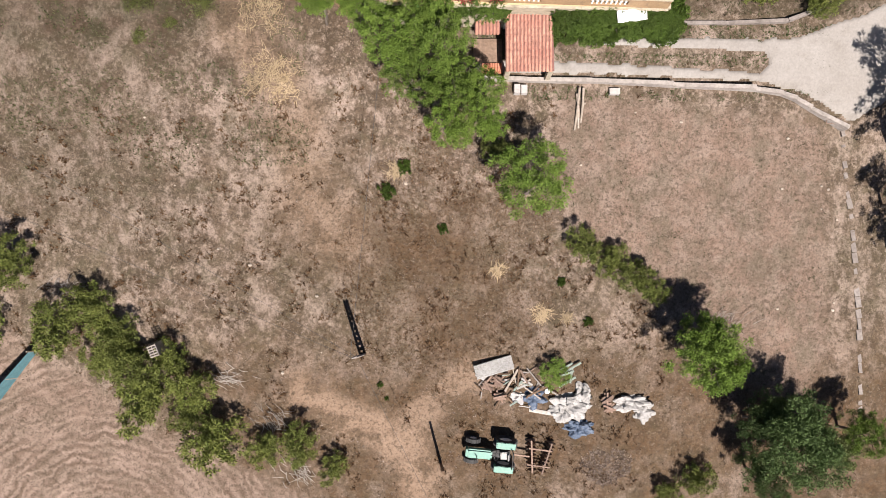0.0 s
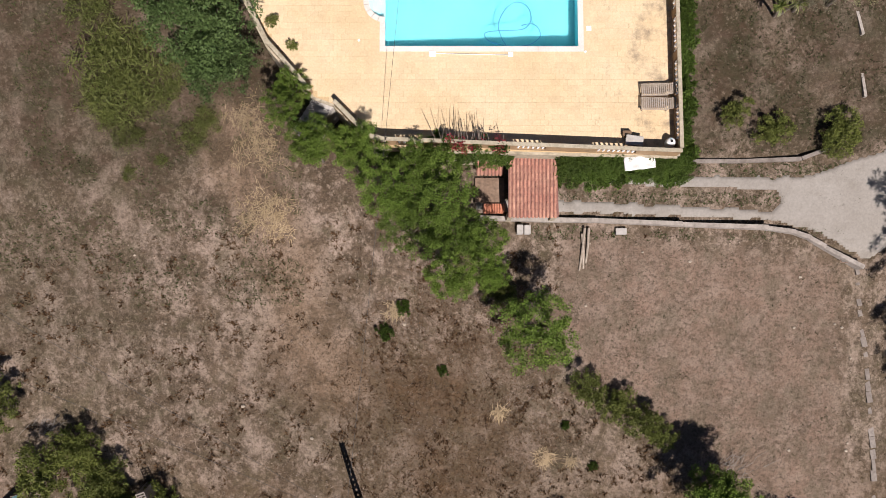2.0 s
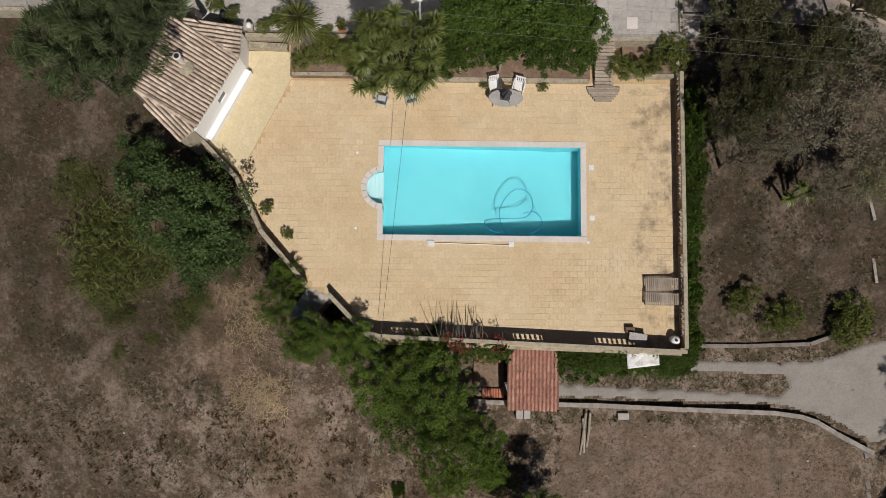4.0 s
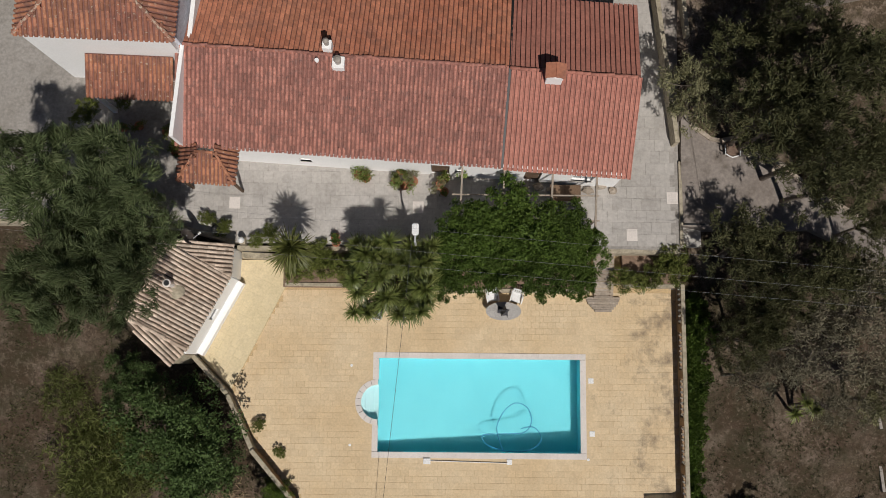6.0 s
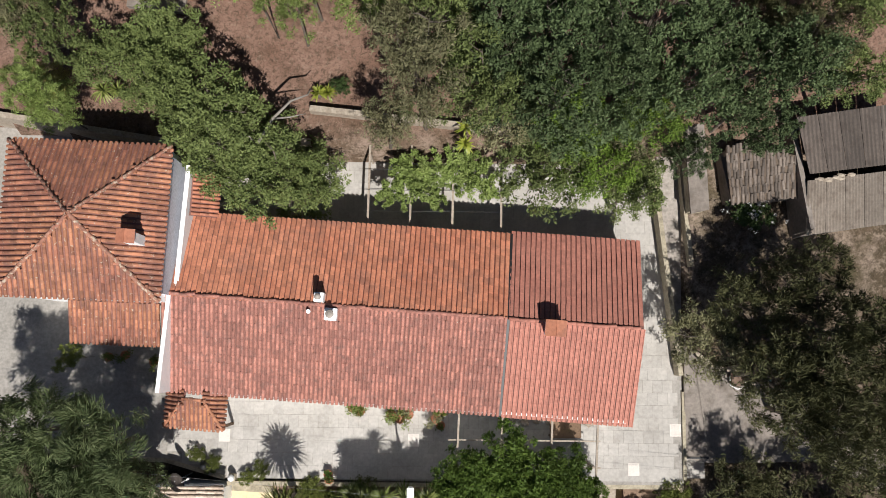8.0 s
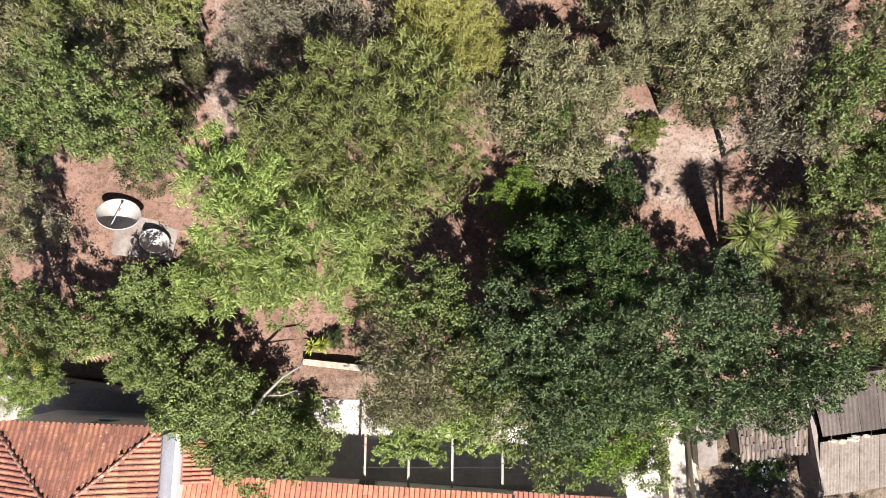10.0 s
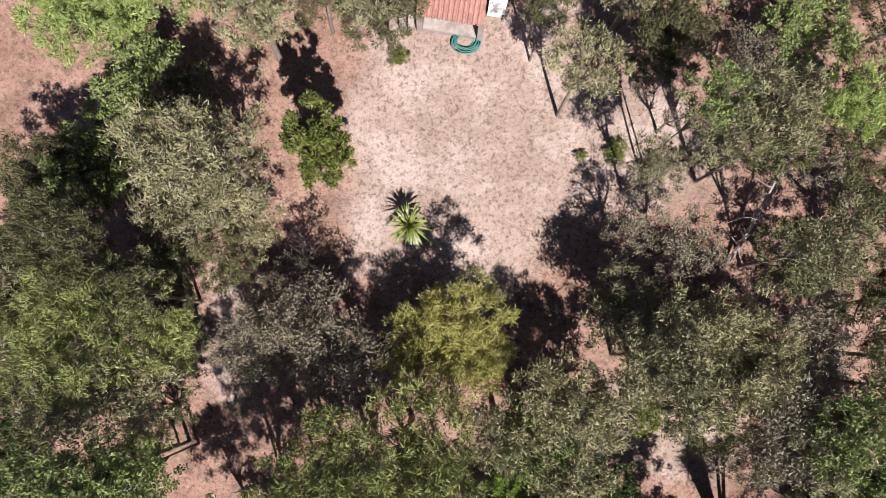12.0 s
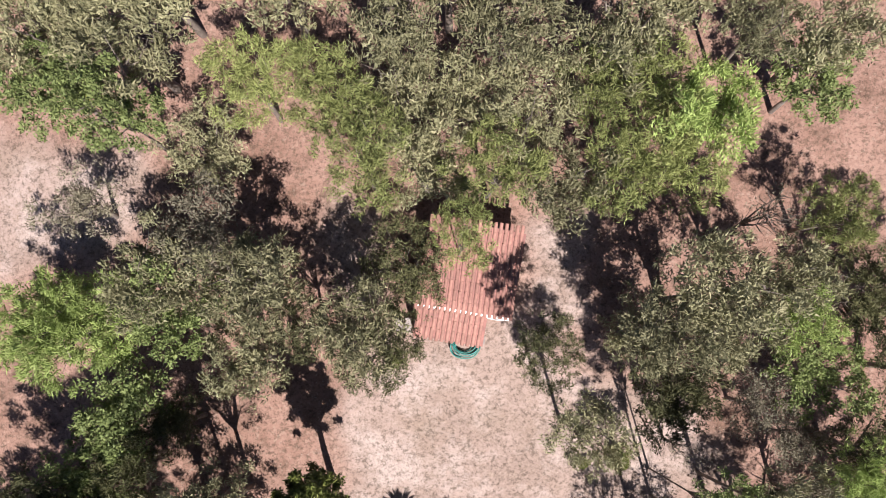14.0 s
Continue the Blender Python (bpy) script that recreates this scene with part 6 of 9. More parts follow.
TREES["broom"] = [(-18.3, 50.6, 1.4, 1.9), (0.2, 62.2, 1.9, 5.5), (0.6, 64.2, 1.7, 5.6), (-0.9, 62.9, 1.7, 4.4), (1.5, 62.8, 1.4, 4.9)]
TREES["cypress"] = [(-4.55, 70.1, 1.3, 6)]
TREES["holm"] = [(5.4, 48.4, 2, 4.2), (2.7, 49.1, 1.7, 4.4), (7.8, 49.1, 1.7, 4.4), (8.3, 52, 1.8, 9.2), (9.8, 52.8, 1.7, 9.4), (4.2, 51.2, 2, 8.5), (2.3, 52, 1.8, 8.1), (6.2, 50.8, 2, 8.2), (4.3, 48.8, 2, 8.1), (14.4, 50, 1.8, 6.8), (10.8, 51.4, 1.8, 6.6), (7.6, 50, 1.8, 6.6), (2.6, 50.4, 1.7, 6.8), (13.9, 48.4, 1.4, 4.4), (12.7, 49.2, 1.4, 5), (11.2, 47.7, 1.3, 4.4)]
TREES["holm"] += [(9.6, 49.6, 2.1, 7), (12.5, 50.4, 2, 6.4)]

for kind, rows in TREES.items():
    for x, y, r, mid in rows:
        if kind in ("vine", "grape"):
            plant(kind, x, y, r, z=3.15)
        else:
            plant(kind, x, y, r, mid)


for i in range(18):
    plant("ivy", 12.75 + 0.15 * math.sin(i * 2.1), 16.4 + i * 0.78, 0.8 + 0.15 * math.sin(i * 1.7), z=ground_at(12.7, 16.4 + i * 0.78) + 0.25, squash=1.8)
for i in range(9):
    plant("ivy", 5.9 + i * 0.75, 16.0 + 0.15 * math.sin(i * 1.3), 0.75, z=-2.9 + 0.9 * (i % 2), squash=2.2)

# ---- sword-leaved plants ----
def sword_mesh(rng, n, length, width, droop=0.5):
    """A rosette of long bent blades."""
    verts, faces = [], []
    for i in range(n):
        a, t = rng.uniform(0, 2 * math.pi), rng.uniform(0.05, 1.45)
        ln = length * rng.uniform(0.75, 1.1)
        out, up = math.sin(t), math.cos(t)
        s = Vector((-math.sin(a), math.cos(a), 0))
        base = len(verts)
        for k, w in ((0.05, 0.6), (0.4, 1.0), (0.75, 0.7), (1.0, 0.05)):
            p = Vector((math.cos(a) * out, math.sin(a) * out, up)) * ln * k - Vector((0, 0, droop * ln * k * k * out))
            verts += [tuple(p + s * width * w / 2), tuple(p - s * width * w / 2)]
        faces += [(base + 2 * k, base + 2 * k + 1, base + 2 * k + 3, base + 2 * k + 2) for k in range(3)]
    return from_arrays("rosette", verts, faces)


def sword_plant(x, y, heads, leaf, label, n=70, length=0.75, width=0.07, z=None, droop=0.5, category="yucca"):
    th = thing("sword_plant", pose(x, y, support(x, y) if z is None else z), label, category)
    rng = random.Random(int(x * 71 + y * 13))
    bm = bmesh.new()
    for hx, hy, hz in heads:
        tube(bm, [(hx * 0.2, hy * 0.2, -0.2), (hx * 0.6, hy * 0.6, hz * 0.5), (hx, hy, hz)], [0.10, 0.08, 0.07], 7)
    part("stem", bm, BARK, th)
    for hx, hy, hz in heads:
        placed("rosette", sword_mesh(rng, n, length * rng.uniform(0.85, 1.1), width, droop), leaf, th, at=pose(hx, hy, hz))
    return th


rg = random.Random(5)
sword_plant(-2.45, 30.75, [(rg.uniform(-1.8, 1.9), rg.uniform(-1.9, 1.4), rg.uniform(2.4, 4.3)) for _ in range(72)], LEAF_SWORD, "large many-headed yucca with sword leaves", 120, 0.78, 0.04)
sword_plant(-7.0, 31.8, [(0, 0, 4.4), (0.2, -0.1, 4.0), (-0.2, -0.2, 3.9)], LEAF_PALM, "fan palm with yellowing fronds on a thin trunk", 170, 1.3, 0.05, category="palm")
sword_plant(17.9, 24.6, [(0, 0.3, 2.1), (0.45, 0, 1.9), (-0.5, -0.25, 1.9)], LEAF_SWORD, "three-headed spiky yucca in the garden", 75, 0.62, 0.05)
sword_plant(9.6, 30.9, [(0, 0, 0.35), (0.35, -0.2, 0.3)], LEAF_SWORD, "dark spiky rosette beside the plank ramp", 55, 0.6, 0.06)
sword_plant(-6.0, 50.7, [(0, 0, 0.5), (0.45, 0.1, 0.4)], LEAF_SWORD_YELLOW, "bright yellow sword plant by the wall", 50, 0.55, 0.07)
sword_plant(1.0, 48.9, [(0, 0, 1.4), (-0.05, -0.7, 1.2)], LEAF_SWORD_YELLOW, "yellow-green yucca above the yard", 55, 0.65, 0.07)
sword_plant(12.4, 54.9, [(rg.uniform(-0.8, 0.8), rg.uniform(-1.0, 1.0), rg.uniform(4.4, 5.6)) for _ in range(20)], LEAF_SWORD, "tall many-headed yucca among the trees", 60, 0.9, 0.03)
sword_plant(-1.45, 67.95, [(0, 0, 1.5)], LEAF_SWORD, "spiky yucca at the clearing's edge", 110, 1.2, 0.075)
sword_plant(-14.7, 85.4, [(0, 0, 0.4)], LEAF_SWORD_YELLOW, "bright green sword plant in the wood", 60, 0.8, 0.08)
sword_plant(-16.0, 50.6, [(0, 0, 1.2), (0.6, 0.1, 1.0)], LEAF_SWORD, "yucca under the trees behind the house", 60, 0.7, 0.07)


# ---- dry grass, one scattered mass for each stretch ----
def tufts(name, label, area, count, size, leaf, seed, blades=4, lean=0.6, keep=None):
    rng = random.Random(seed)
    verts, faces = [], []
    (x0, x1), (y0, y1) = area
    made = 0
    while made < count:
        x, y = rng.uniform(x0, x1), rng.uniform(y0, y1)
        made += 1
        if inside(x, y, DECK_EDGE) or inside(x, y, TERRACE_EDGE) or (keep and not keep(x, y)):
            continue
        z = ground_at(x, y) - 0.02
        s = size * rng.uniform(0.5, 1.3)
        for _ in range(blades):
            a = rng.uniform(0, 2 * math.pi)
            d = Vector((math.cos(a), math.sin(a), 0))
            o = Vector((x + rng.gauss(0, s * 0.25), y + rng.gauss(0, s * 0.25), z))
            side = Vector((-d.y, d.x, 0)) * s * 0.13
            tip = o + d * s * lean * rng.uniform(0.4, 1.2) + Vector((0, 0, s * rng.uniform(0.5, 1.0)))
            i = len(verts)
            verts += [tuple(o - side), tuple(o + side), tuple(tip)]
            faces.append((i, i + 1, i + 2))
    me = from_arrays(name, verts, faces)
    return tagged(placed(name, me, leaf), label, "grass", kind="stuff")


GRASS_DRY = foliage("dry grass blades", (0.055, 0.038, 0.022), (0.15, 0.108, 0.07), (0.36, 0.285, 0.205), glow=0.15, rough=0.9)
GRASS_RUSSET = foliage("russet grass blades", (0.075, 0.04, 0.02), (0.11, 0.062, 0.03), (0.15, 0.095, 0.05), glow=0.15, rough=0.9)
GRASS_GREEN = foliage("green weed blades", (0.03, 0.05, 0.012), (0.055, 0.085, 0.02), (0.1, 0.12, 0.04), glow=0.2, rough=0.7)
GRASS_PALE = foliage("bleached grass blades", (0.19, 0.143, 0.115), (0.29, 0.228, 0.185), (0.42, 0.345, 0.285), glow=0.15, rough=0.9)

GRASS_OLIVE = foliage("dull olive weeds", (0.03, 0.034, 0.014), (0.062, 0.066, 0.027), (0.13, 0.115, 0.06), glow=0.15, rough=0.9)


def open_field(x, y):
    if (x < -7 and y > 13) or (x > 12 and y > 17):
        return False
    return not inside(x, y, FURROW_EDGE) and near_line(x, y, TRACK) > 1.2 and noise.noise(Vector((x * 0.5, y * 0.5, 9))) > -0.25


tufts("dry_grass", "short dry tan grass over the lower field", ((-28, 26), (-13, 31)), 44000, 0.14, GRASS_DRY, 1, blades=3, keep=lambda x, y: open_field(x, y) and not inside(x, y, FIELD_EAST))
tufts("field_stubble", "fine pale stubble over the east field", ((6, 24), (-6, 13)), 9000, 0.1, GRASS_PALE, 11, blades=3, keep=lambda x, y: inside(x, y, FIELD_EAST) and noise.noise(Vector((x * 0.6, y * 0.6, 5))) > -0.1)
tufts("field_weeds", "grey green weeds over the east field", ((6, 24), (-6, 13)), 5000, 0.1, GRASS_OLIVE, 12, blades=3, keep=lambda x, y: inside(x, y, FIELD_EAST) and noise.noise(Vector((x * 0.4, y * 0.4, 15))) > 0.05)
tufts("russet_grass", "reddish dead grass in the middle of the field", ((-9, 9), (-5, 13)), 15000, 0.15, GRASS_RUSSET, 2, blades=3, keep=lambda x, y: (x / 6) ** 2 + ((y - 3.5) / 6.5) ** 2 < 1.2)
tufts("pale_grass", "bleached dead grass in drifts over the field", ((-28, 24), (-13, 31)), 26000, 0.15, GRASS_PALE, 9, blades=3, keep=lambda x, y: open_field(x, y) and not inside(x, y, FIELD_EAST) and noise.noise(Vector((x * 0.33, y * 0.33, 21))) + 0.6 * noise.noise(Vector((x * 1.1, y * 1.1, 3))) > 0.12)
tufts("dark_weeds", "dark dead weeds scattered over the fields", ((-28, 14), (-13, 31)), 9000, 0.14, GRASS_RUSSET, 10, blades=4, keep=lambda x, y: open_field(x, y) and not inside(x, y, FIELD_EAST))
tufts("tussocks", "dark withered tussocks over the lower field", ((-26, 13), (-12, 14)), 6000, 0.26, GRASS_RUSSET, 17, blades=9, keep=lambda x, y: open_field(x, y) and not inside(x, y, FIELD_EAST) and noise.noise(Vector((x * 0.45, y * 0.45, 31))) > 0.0)
tufts("field_tussocks", "small dark tussocks over the east field", ((6, 24), (-6, 13)), 3000, 0.13, GRASS_OLIVE, 18, blades=5, keep=lambda x, y: inside(x, y, FIELD_EAST) and noise.noise(Vector((x * 0.35, y * 0.35, 41))) + 0.5 * noise.noise(Vector((x, y, 2))) > 0.05)
tufts("stubble", "sparse dark stubble on the ploughed plot", ((-28, -4), (-13, 1)), 2500, 0.13, GRASS_DRY, 3, keep=lambda x, y: inside(x, y, FURROW_EDGE))
tufts("clearing_grass", "bleached grass in the woodland clearing", ((-6, 14), (63, 80)), 4000, 0.11, GRASS_PALE, 4, blades=3)
tufts("white_weeds", "patch of white dead weeds by the track", ((7.6, 11.6), (-10.2, -7.2)), 1500, 0.2, GRASS_PALE, 15, blades=4, keep=lambda x, y: ((x - 9.6) / 1.9) ** 2 + ((y + 8.7) / 1.4) ** 2 < 0.6 + 0.6 * noise.noise(Vector((x, y, 4))))
tufts("weeds", "green weeds along the walls and drive", ((2, 23), (12.2, 17)), 5200, 0.16, GRASS_GREEN, 5, keep=lambda x, y: abs(y - 14.85) < 0.32 or 15.95 < y < 16.8 or (12.6 < y < 13.35 and noise.noise(Vector((x * 0.7, y, 4))) > 0))
tufts("wood_litter", "dry litter and weeds under the trees", ((-24, 24), (47, 92)), 9000, 0.12, GRASS_DRY, 6, blades=3, keep=lambda x, y: not inside(x, y, CLEARING) and noise.noise(Vector((x * 0.3, y * 0.3, 1))) > -0.1)
tufts("meadow_weeds", "green and grey weeds on the western slope", ((-26, -8), (9, 33)), 13000, 0.2, GRASS_OLIVE, 7, blades=3, keep=lambda x, y: noise.noise(Vector((x * 0.35, y * 0.35, 2))) > -0.05)
tufts("garden_weeds", "weeds in the side garden", ((12.2, 25), (17.3, 31)), 6500, 0.16, GRASS_OLIVE, 8, keep=lambda x, y: noise.noise(Vector((x * 0.5, y * 0.5, 2))) > -0.1)


def straw_heap(x, y, r, n, seed):
    rng = random.Random(seed)
    verts, faces = [], []
    for _ in range(n):
        a, d = rng.uniform(0, 6.283), r * math.sqrt(rng.random())
        d *= 1 + 0.45 * math.sin(3 * a + seed) + 0.25 * math.sin(7 * a)
        p = Vector((x + d * math.cos(a), y + d * math.sin(a), 0))
        p.z = ground_at(p.x, p.y) + rng.uniform(0, 0.35) * (1 - d / r * 0.7)
        w = rng.uniform(0, 6.283)
        t = Vector((math.cos(w), math.sin(w), rng.uniform(-0.15, 0.3))) * rng.uniform(0.2, 0.5)
        s = Vector((-t.y, t.x, 0)).normalized() * 0.014
        i = len(verts)
        verts += [tuple(p - s), tuple(p + s), tuple(p + t + s * 0.4), tuple(p + t - s * 0.4)]
        faces.append((i, i + 1, i + 2, i + 3))
    tagged(placed("straw_heap", from_arrays("straw_heap", verts, faces), LEAF_STRAW), "heap of bleached dry cane leaves", "straw", "heaps of dry cane", "stuff")


for i, (x, y, r, n) in enumerate(((-9.8, 14.2, 1.1, 420), (-11.0, 13.7, 0.8, 160), (-9.2, 13.2, 0.7, 150), (-10.2, 17.6, 1.3, 420), (-11.0, 19.2, 0.9, 240), (3.0, 2.9, 0.34, 130), (5.6, 0.3, 0.45, 170), (7.0, 0.2, 0.34, 90), (-3.0, 8.6, 0.4, 120))):
    straw_heap(x, y, r, n, 70 + i)
for i, (x, y, r) in enumerate(((-0.2, 5.3, 0.32), (-3.5, 7.5, 0.5), (-2.4, 8.8, 0.45), (6.7, 2.2, 0.3), (8.3, -0.1, 0.3), (-4.0, -3.8, 0.2), (-3.6, -4.6, 0.14), (6.3, -3.1, 1.0))):
    plant("ivy" if i < 7 else "hedge", x, y, r, squash=2.0) if i < 7 else plant("hedge", x, y, r, 0.75)

# ---- gate shelter and drive ----
gate = thing("gate_shelter", pose(4.55, 15.25, 0), "gate shelter with a ribbed clay tile roof on posts", "shelter")
gx, gz0, gz1 = 1.33, -1.35, -1.0
roof_face(gate, [(-gx, -1.75, gz0), (gx, -1.75, gz0), (gx - 0.1, 1.7, gz1), (-gx, 1.7, gz1)], TILE_GATE, TILE_BED, 120, 81)
for x in (-gx + 0.15, gx - 0.15):
    for y in (-1.55, 1.4):
        g0 = ground_at(4.55 + x, 15.25 + y)
        bm = bmesh.new()
        box(bm, x - 0.14, x + 0.14, y - 0.14, y + 0.14, g0 - 0.3, gz0 - 0.1 + (0.3 if y > 0 else 0), 0.01)
        part("post", bm, WHITE if y > 0 else CREAM, gate)
for y, z in ((-1.55, gz0 - 0.12), (1.4, gz1 - 0.14)):
    part("beam", beam(bmesh.new(), (-gx, y, z), (gx, y, z), 0.12, 0.14), WOOD_DARK, gate)
annex = thing("annex_roof", pose(2.4, 16.1, 0), "small lean-to roof of clay tiles behind the gate", "roof")
roof_face(annex, [(-0.8, -0.15, -2.35), (0.65, -0.15, -2.35), (0.65, 0.4, -2.15), (-0.8, 0.4, -2.15)], TILE_GATE, TILE_BED, 0, 82)
for x in (-0.7, 0.55):
    part("post", rod(bmesh.new(), (x, 0.1, ground_at(2.4, 16.1) - 0.1), (x, 0.1, -2.3), 0.06), WOOD_DARK, annex)
bm = bmesh.new()
box(bm, 1.55, 3.15, 14.55, 15.9, ground_at(2.4, 15.2) - 0.4, -3.02, 0.01)
tagged(part("landing", bm, SOIL), "square earthen landing beside the gate", "landing", kind="structure")
stack = thing("tile_stack", pose(2.6, 14.2, ground_at(2.6, 14.2)), "neat stack of spare orange clay tiles", "tiles")
STACK_TILE = from_arrays("stacked_tile", *BARREL)
STACK_TILE.materials.append(TILE_ORANGE)
for ix in range(8):
    for iz in range(4):
        ob = placed("stacked_tile", STACK_TILE, None, stack, at=pose(-0.52 + ix * 0.145, -0.22 + 0.02 * (iz % 2), 0.02 + iz * 0.15, 0, 0, 0))
bm = bmesh.new()
for i in range(2):
    box(bm, 3.85 + 0.42 * i, 4.2 + 0.42 * i, 12.85, 13.35, ground_at(4, 13) - 0.2, ground_at(4, 13) + 0.55 - 0.15 * i, 0.02)
box(bm, 9.35, 9.95, 12.85, 13.2, ground_at(9.6, 13) - 0.2, ground_at(9.6, 13) + 0.3, 0.02)
tagged(part("concrete_block", bm, CONCRETE), "rough concrete blocks against the drive wall", "block", kind="structure")
for i, (x0, y0, x1, y1) in enumerate(((7.62, 13.2, 7.4, 10.9), (7.85, 13.2, 7.75, 11.3), (7.5, 12.9, 7.62, 11.0))):
    bm = bmesh.new()
    tube(bm, [(x0, y0, ground_at(x0, y0) + 0.3 - 0.06 * i), ((x0 + x1) / 2 + 0.03, (y0 + y1) / 2, ground_at((x0 + x1) / 2, (y0 + y1) / 2) + 0.18), (x1, y1, ground_at(x1, y1) + 0.06)], [0.07, 0.075, 0.055], 7)
    tagged(part("log", bm, WOOD_GREY), "grey weathered log leaning on the drive wall", "log", "logs by the wall")
# vine and bougainvillea over the south parapet
for x, y, r in ((-0.6, 16.9, 1.0), (0.9, 16.7, 0.9), (2.2, 16.6, 0.8), (6.4, 16.1, 1.0), (7.4, 15.95, 1.0), (8.4, 16.05, 0.8), (9.0, 16.3, 0.7), (10.3, 16.0, 0.8), (11.3, 16.0, 0.9), (12.1, 16.0, 0.8), (3.0, 16.4, 0.5), (6.3, 16.22, 0.6), (7.2, 16.21, 0.65), (8.1, 16.21, 0.65), (9.1, 16.22, 0.6), (10.1, 16.21, 0.6), (10.9, 16.21, 0.65), (11.7, 16.21, 0.6), (-1.9, 16.7, 0.8), (-3.0, 16.6, 0.8)):
    plant("vine", x, y, r, z=-0.55 if x < 4 else -1.45 if y < 16.2 else -0.5)
rb_ = np.random.default_rng(44)
boug = thing("bougainvillea", pose(1.2, 17.0, 0.4), "red bougainvillea with long bare shoots over the parapet", "shrub")
cl = [((rb_.uniform(-1.2, 1.6), rb_.uniform(-0.5, 0.2), rb_.uniform(0.2, 0.8)), 0.3) for _ in range(14)]
placed("bracts", leaf_mesh("bracts", rb_, cl, 420, 0.1, 0.08), LEAF_BRACT, boug)
cl = [((rb_.uniform(-1.6, 1.8), rb_.uniform(-0.6, 0.2), rb_.uniform(0.1, 0.6)), 0.32) for _ in range(16)]
placed("foliage", leaf_mesh("foliage", rb_, cl, 1200, 0.13, 0.09), LEAF_VINE, boug)
for _ in range(26):
    x = rb_.uniform(-1.7, 1.9)
    e = (x + rb_.normal() * 0.2, rb_.uniform(0.5, 1.25), rb_.uniform(0.7, 1.4))
    part("shoot", tube(bmesh.new(), [(x, -0.1, 0.2), (x * 0.5 + e[0] * 0.5, 0.3, 0.8), e], [0.02, 0.014, 0.006], 4), BARK, boug)


# ---- plank ramp from terrace to deck ----
ramp = thing("plank_ramp", pose(7.95, 30.0, 0), "grey plank ramp stepping down to the pool deck", "ramp")
for i in range(14):
    k = i / 13
    bm = bmesh.new()
    z = 1.16 - 0.95 * k
    box(bm, -0.46 + 0.05 * k, 0.48 + 0.08 * k, 2.2 - 0.165 * i - 0.08, 2.2 - 0.165 * i + 0.075, z - 0.03, z + 0.012, 0.006)
    part("plank", bm, WOOD_GREY, ramp)
bm = bmesh.new()
for x in (-0.35, 0.38):
    beam(bm, (x, 2.25, 1.05), (x, 0.0, 0.12), 0.08, 0.12)
part("stringer", bm, WOOD_DARK, ramp)
for i in range(6):
    bm = bmesh.new()
    y = -0.02 - 0.125 * i
    w = 0.86 - 0.05 * i if i < 3 else 0.76 - 0.11 * (i - 2)
    box(bm, -w + 0.06, w + 0.06, y - 0.06, y + 0.058, 0.02, 0.145, 0.006)
    part("plank", bm, WOOD_GREY, ramp)
# drain covers in the terrace
for x, y in ((11.35, 34.95), (9.3, 33.07), (-10.5, 34.5), (-1.35, 34.35)):
    bm = bmesh.new()
    box(bm, x - 0.27, x + 0.27, y - 0.3, y + 0.3, 1.19, 1.215, 0.006)
    box(bm, x - 0.2, x + 0.2, y - 0.23, y + 0.23, 1.215, 1.222, 0.003)
    tagged(part("drain_cover", bm, COPING), "pale square cement drain cover", "cover", "terrace drain covers")


# ---- pool furniture ----
def lounger(x, y, turn):
    th = thing("sun_lounger", pose(x, y, 0, 0, 0, turn), "silvered slatted wooden sun lounger on the deck", "lounger", "pair of sun loungers")
    for s in (-1, 1):
        part("rail", beam(bmesh.new(), (-0.95, s * 0.3, 0.3), (0.45, s * 0.3, 0.3), 0.05, 0.08, 0.006), WOOD_GREY, th)
        part("back_rail", beam(bmesh.new(), (0.42, s * 0.26, 0.32), (0.95, s * 0.26, 0.62), 0.05, 0.06, 0.006), WOOD_GREY, th)
        for lx in (-0.85, 0.4):
            part("leg", beam(bmesh.new(), (lx, s * 0.3, 0), (lx, s * 0.3, 0.28), 0.05, 0.05), WOOD_GREY, th)
    for i in range(13):
        bm = bmesh.new()
        box(bm, -0.93 + i * 0.104, -0.93 + i * 0.104 + 0.075, -0.31, 0.31, 0.34, 0.36, 0.004)
        part("slat", bm, WOOD_GREY, th)
    for i in range(5):
        a, z = 0.46 + i * 0.1, 0.365 + i * 0.057
        part("back_slat", beam(bmesh.new(), (a, -0.29, z), (a, 0.29, z), 0.078, 0.02), WOOD_GREY, th)
    return th


lounger(10.92, 19.9, 2)
lounger(10.9, 19.15, -1)


def armchair(x, y, turn, mat, label, group):
    th = thing("garden_chair", pose(x, y, 0, 0, 0, turn), label, "chair", group)
    bm = bmesh.new()
    box(bm, -0.25, 0.25, -0.25, 0.25, 0.40, 0.44, 0.02)
    part("seat", bm, mat, th)
    bm = bmesh.new()
    for i in range(5):
        a = -0.2 + i * 0.1
        beam(bm, (a, 0.24, 0.44), (a * 1.08, 0.36, 0.88), 0.07, 0.02)
    beam(bm, (-0.27, 0.36, 0.88), (0.27, 0.36, 0.88), 0.06, 0.035, 0.01)
    part("backrest", bm, mat, th)
    for s in (-1, 1):
        bm = bmesh.new()
        tube(bm, [(s * 0.28, -0.27, 0.0), (s * 0.29, -0.25, 0.62), (s * 0.29, 0.0, 0.67), (s * 0.27, 0.3, 0.66)], [0.022, 0.03, 0.035, 0.03], 6)
        part("arm", bm, mat, th)
        part("leg", rod(bmesh.new(), (s * 0.25, 0.3, 0), (s * 0.23, 0.22, 0.42), 0.02, 0.026), mat, th)
    return th


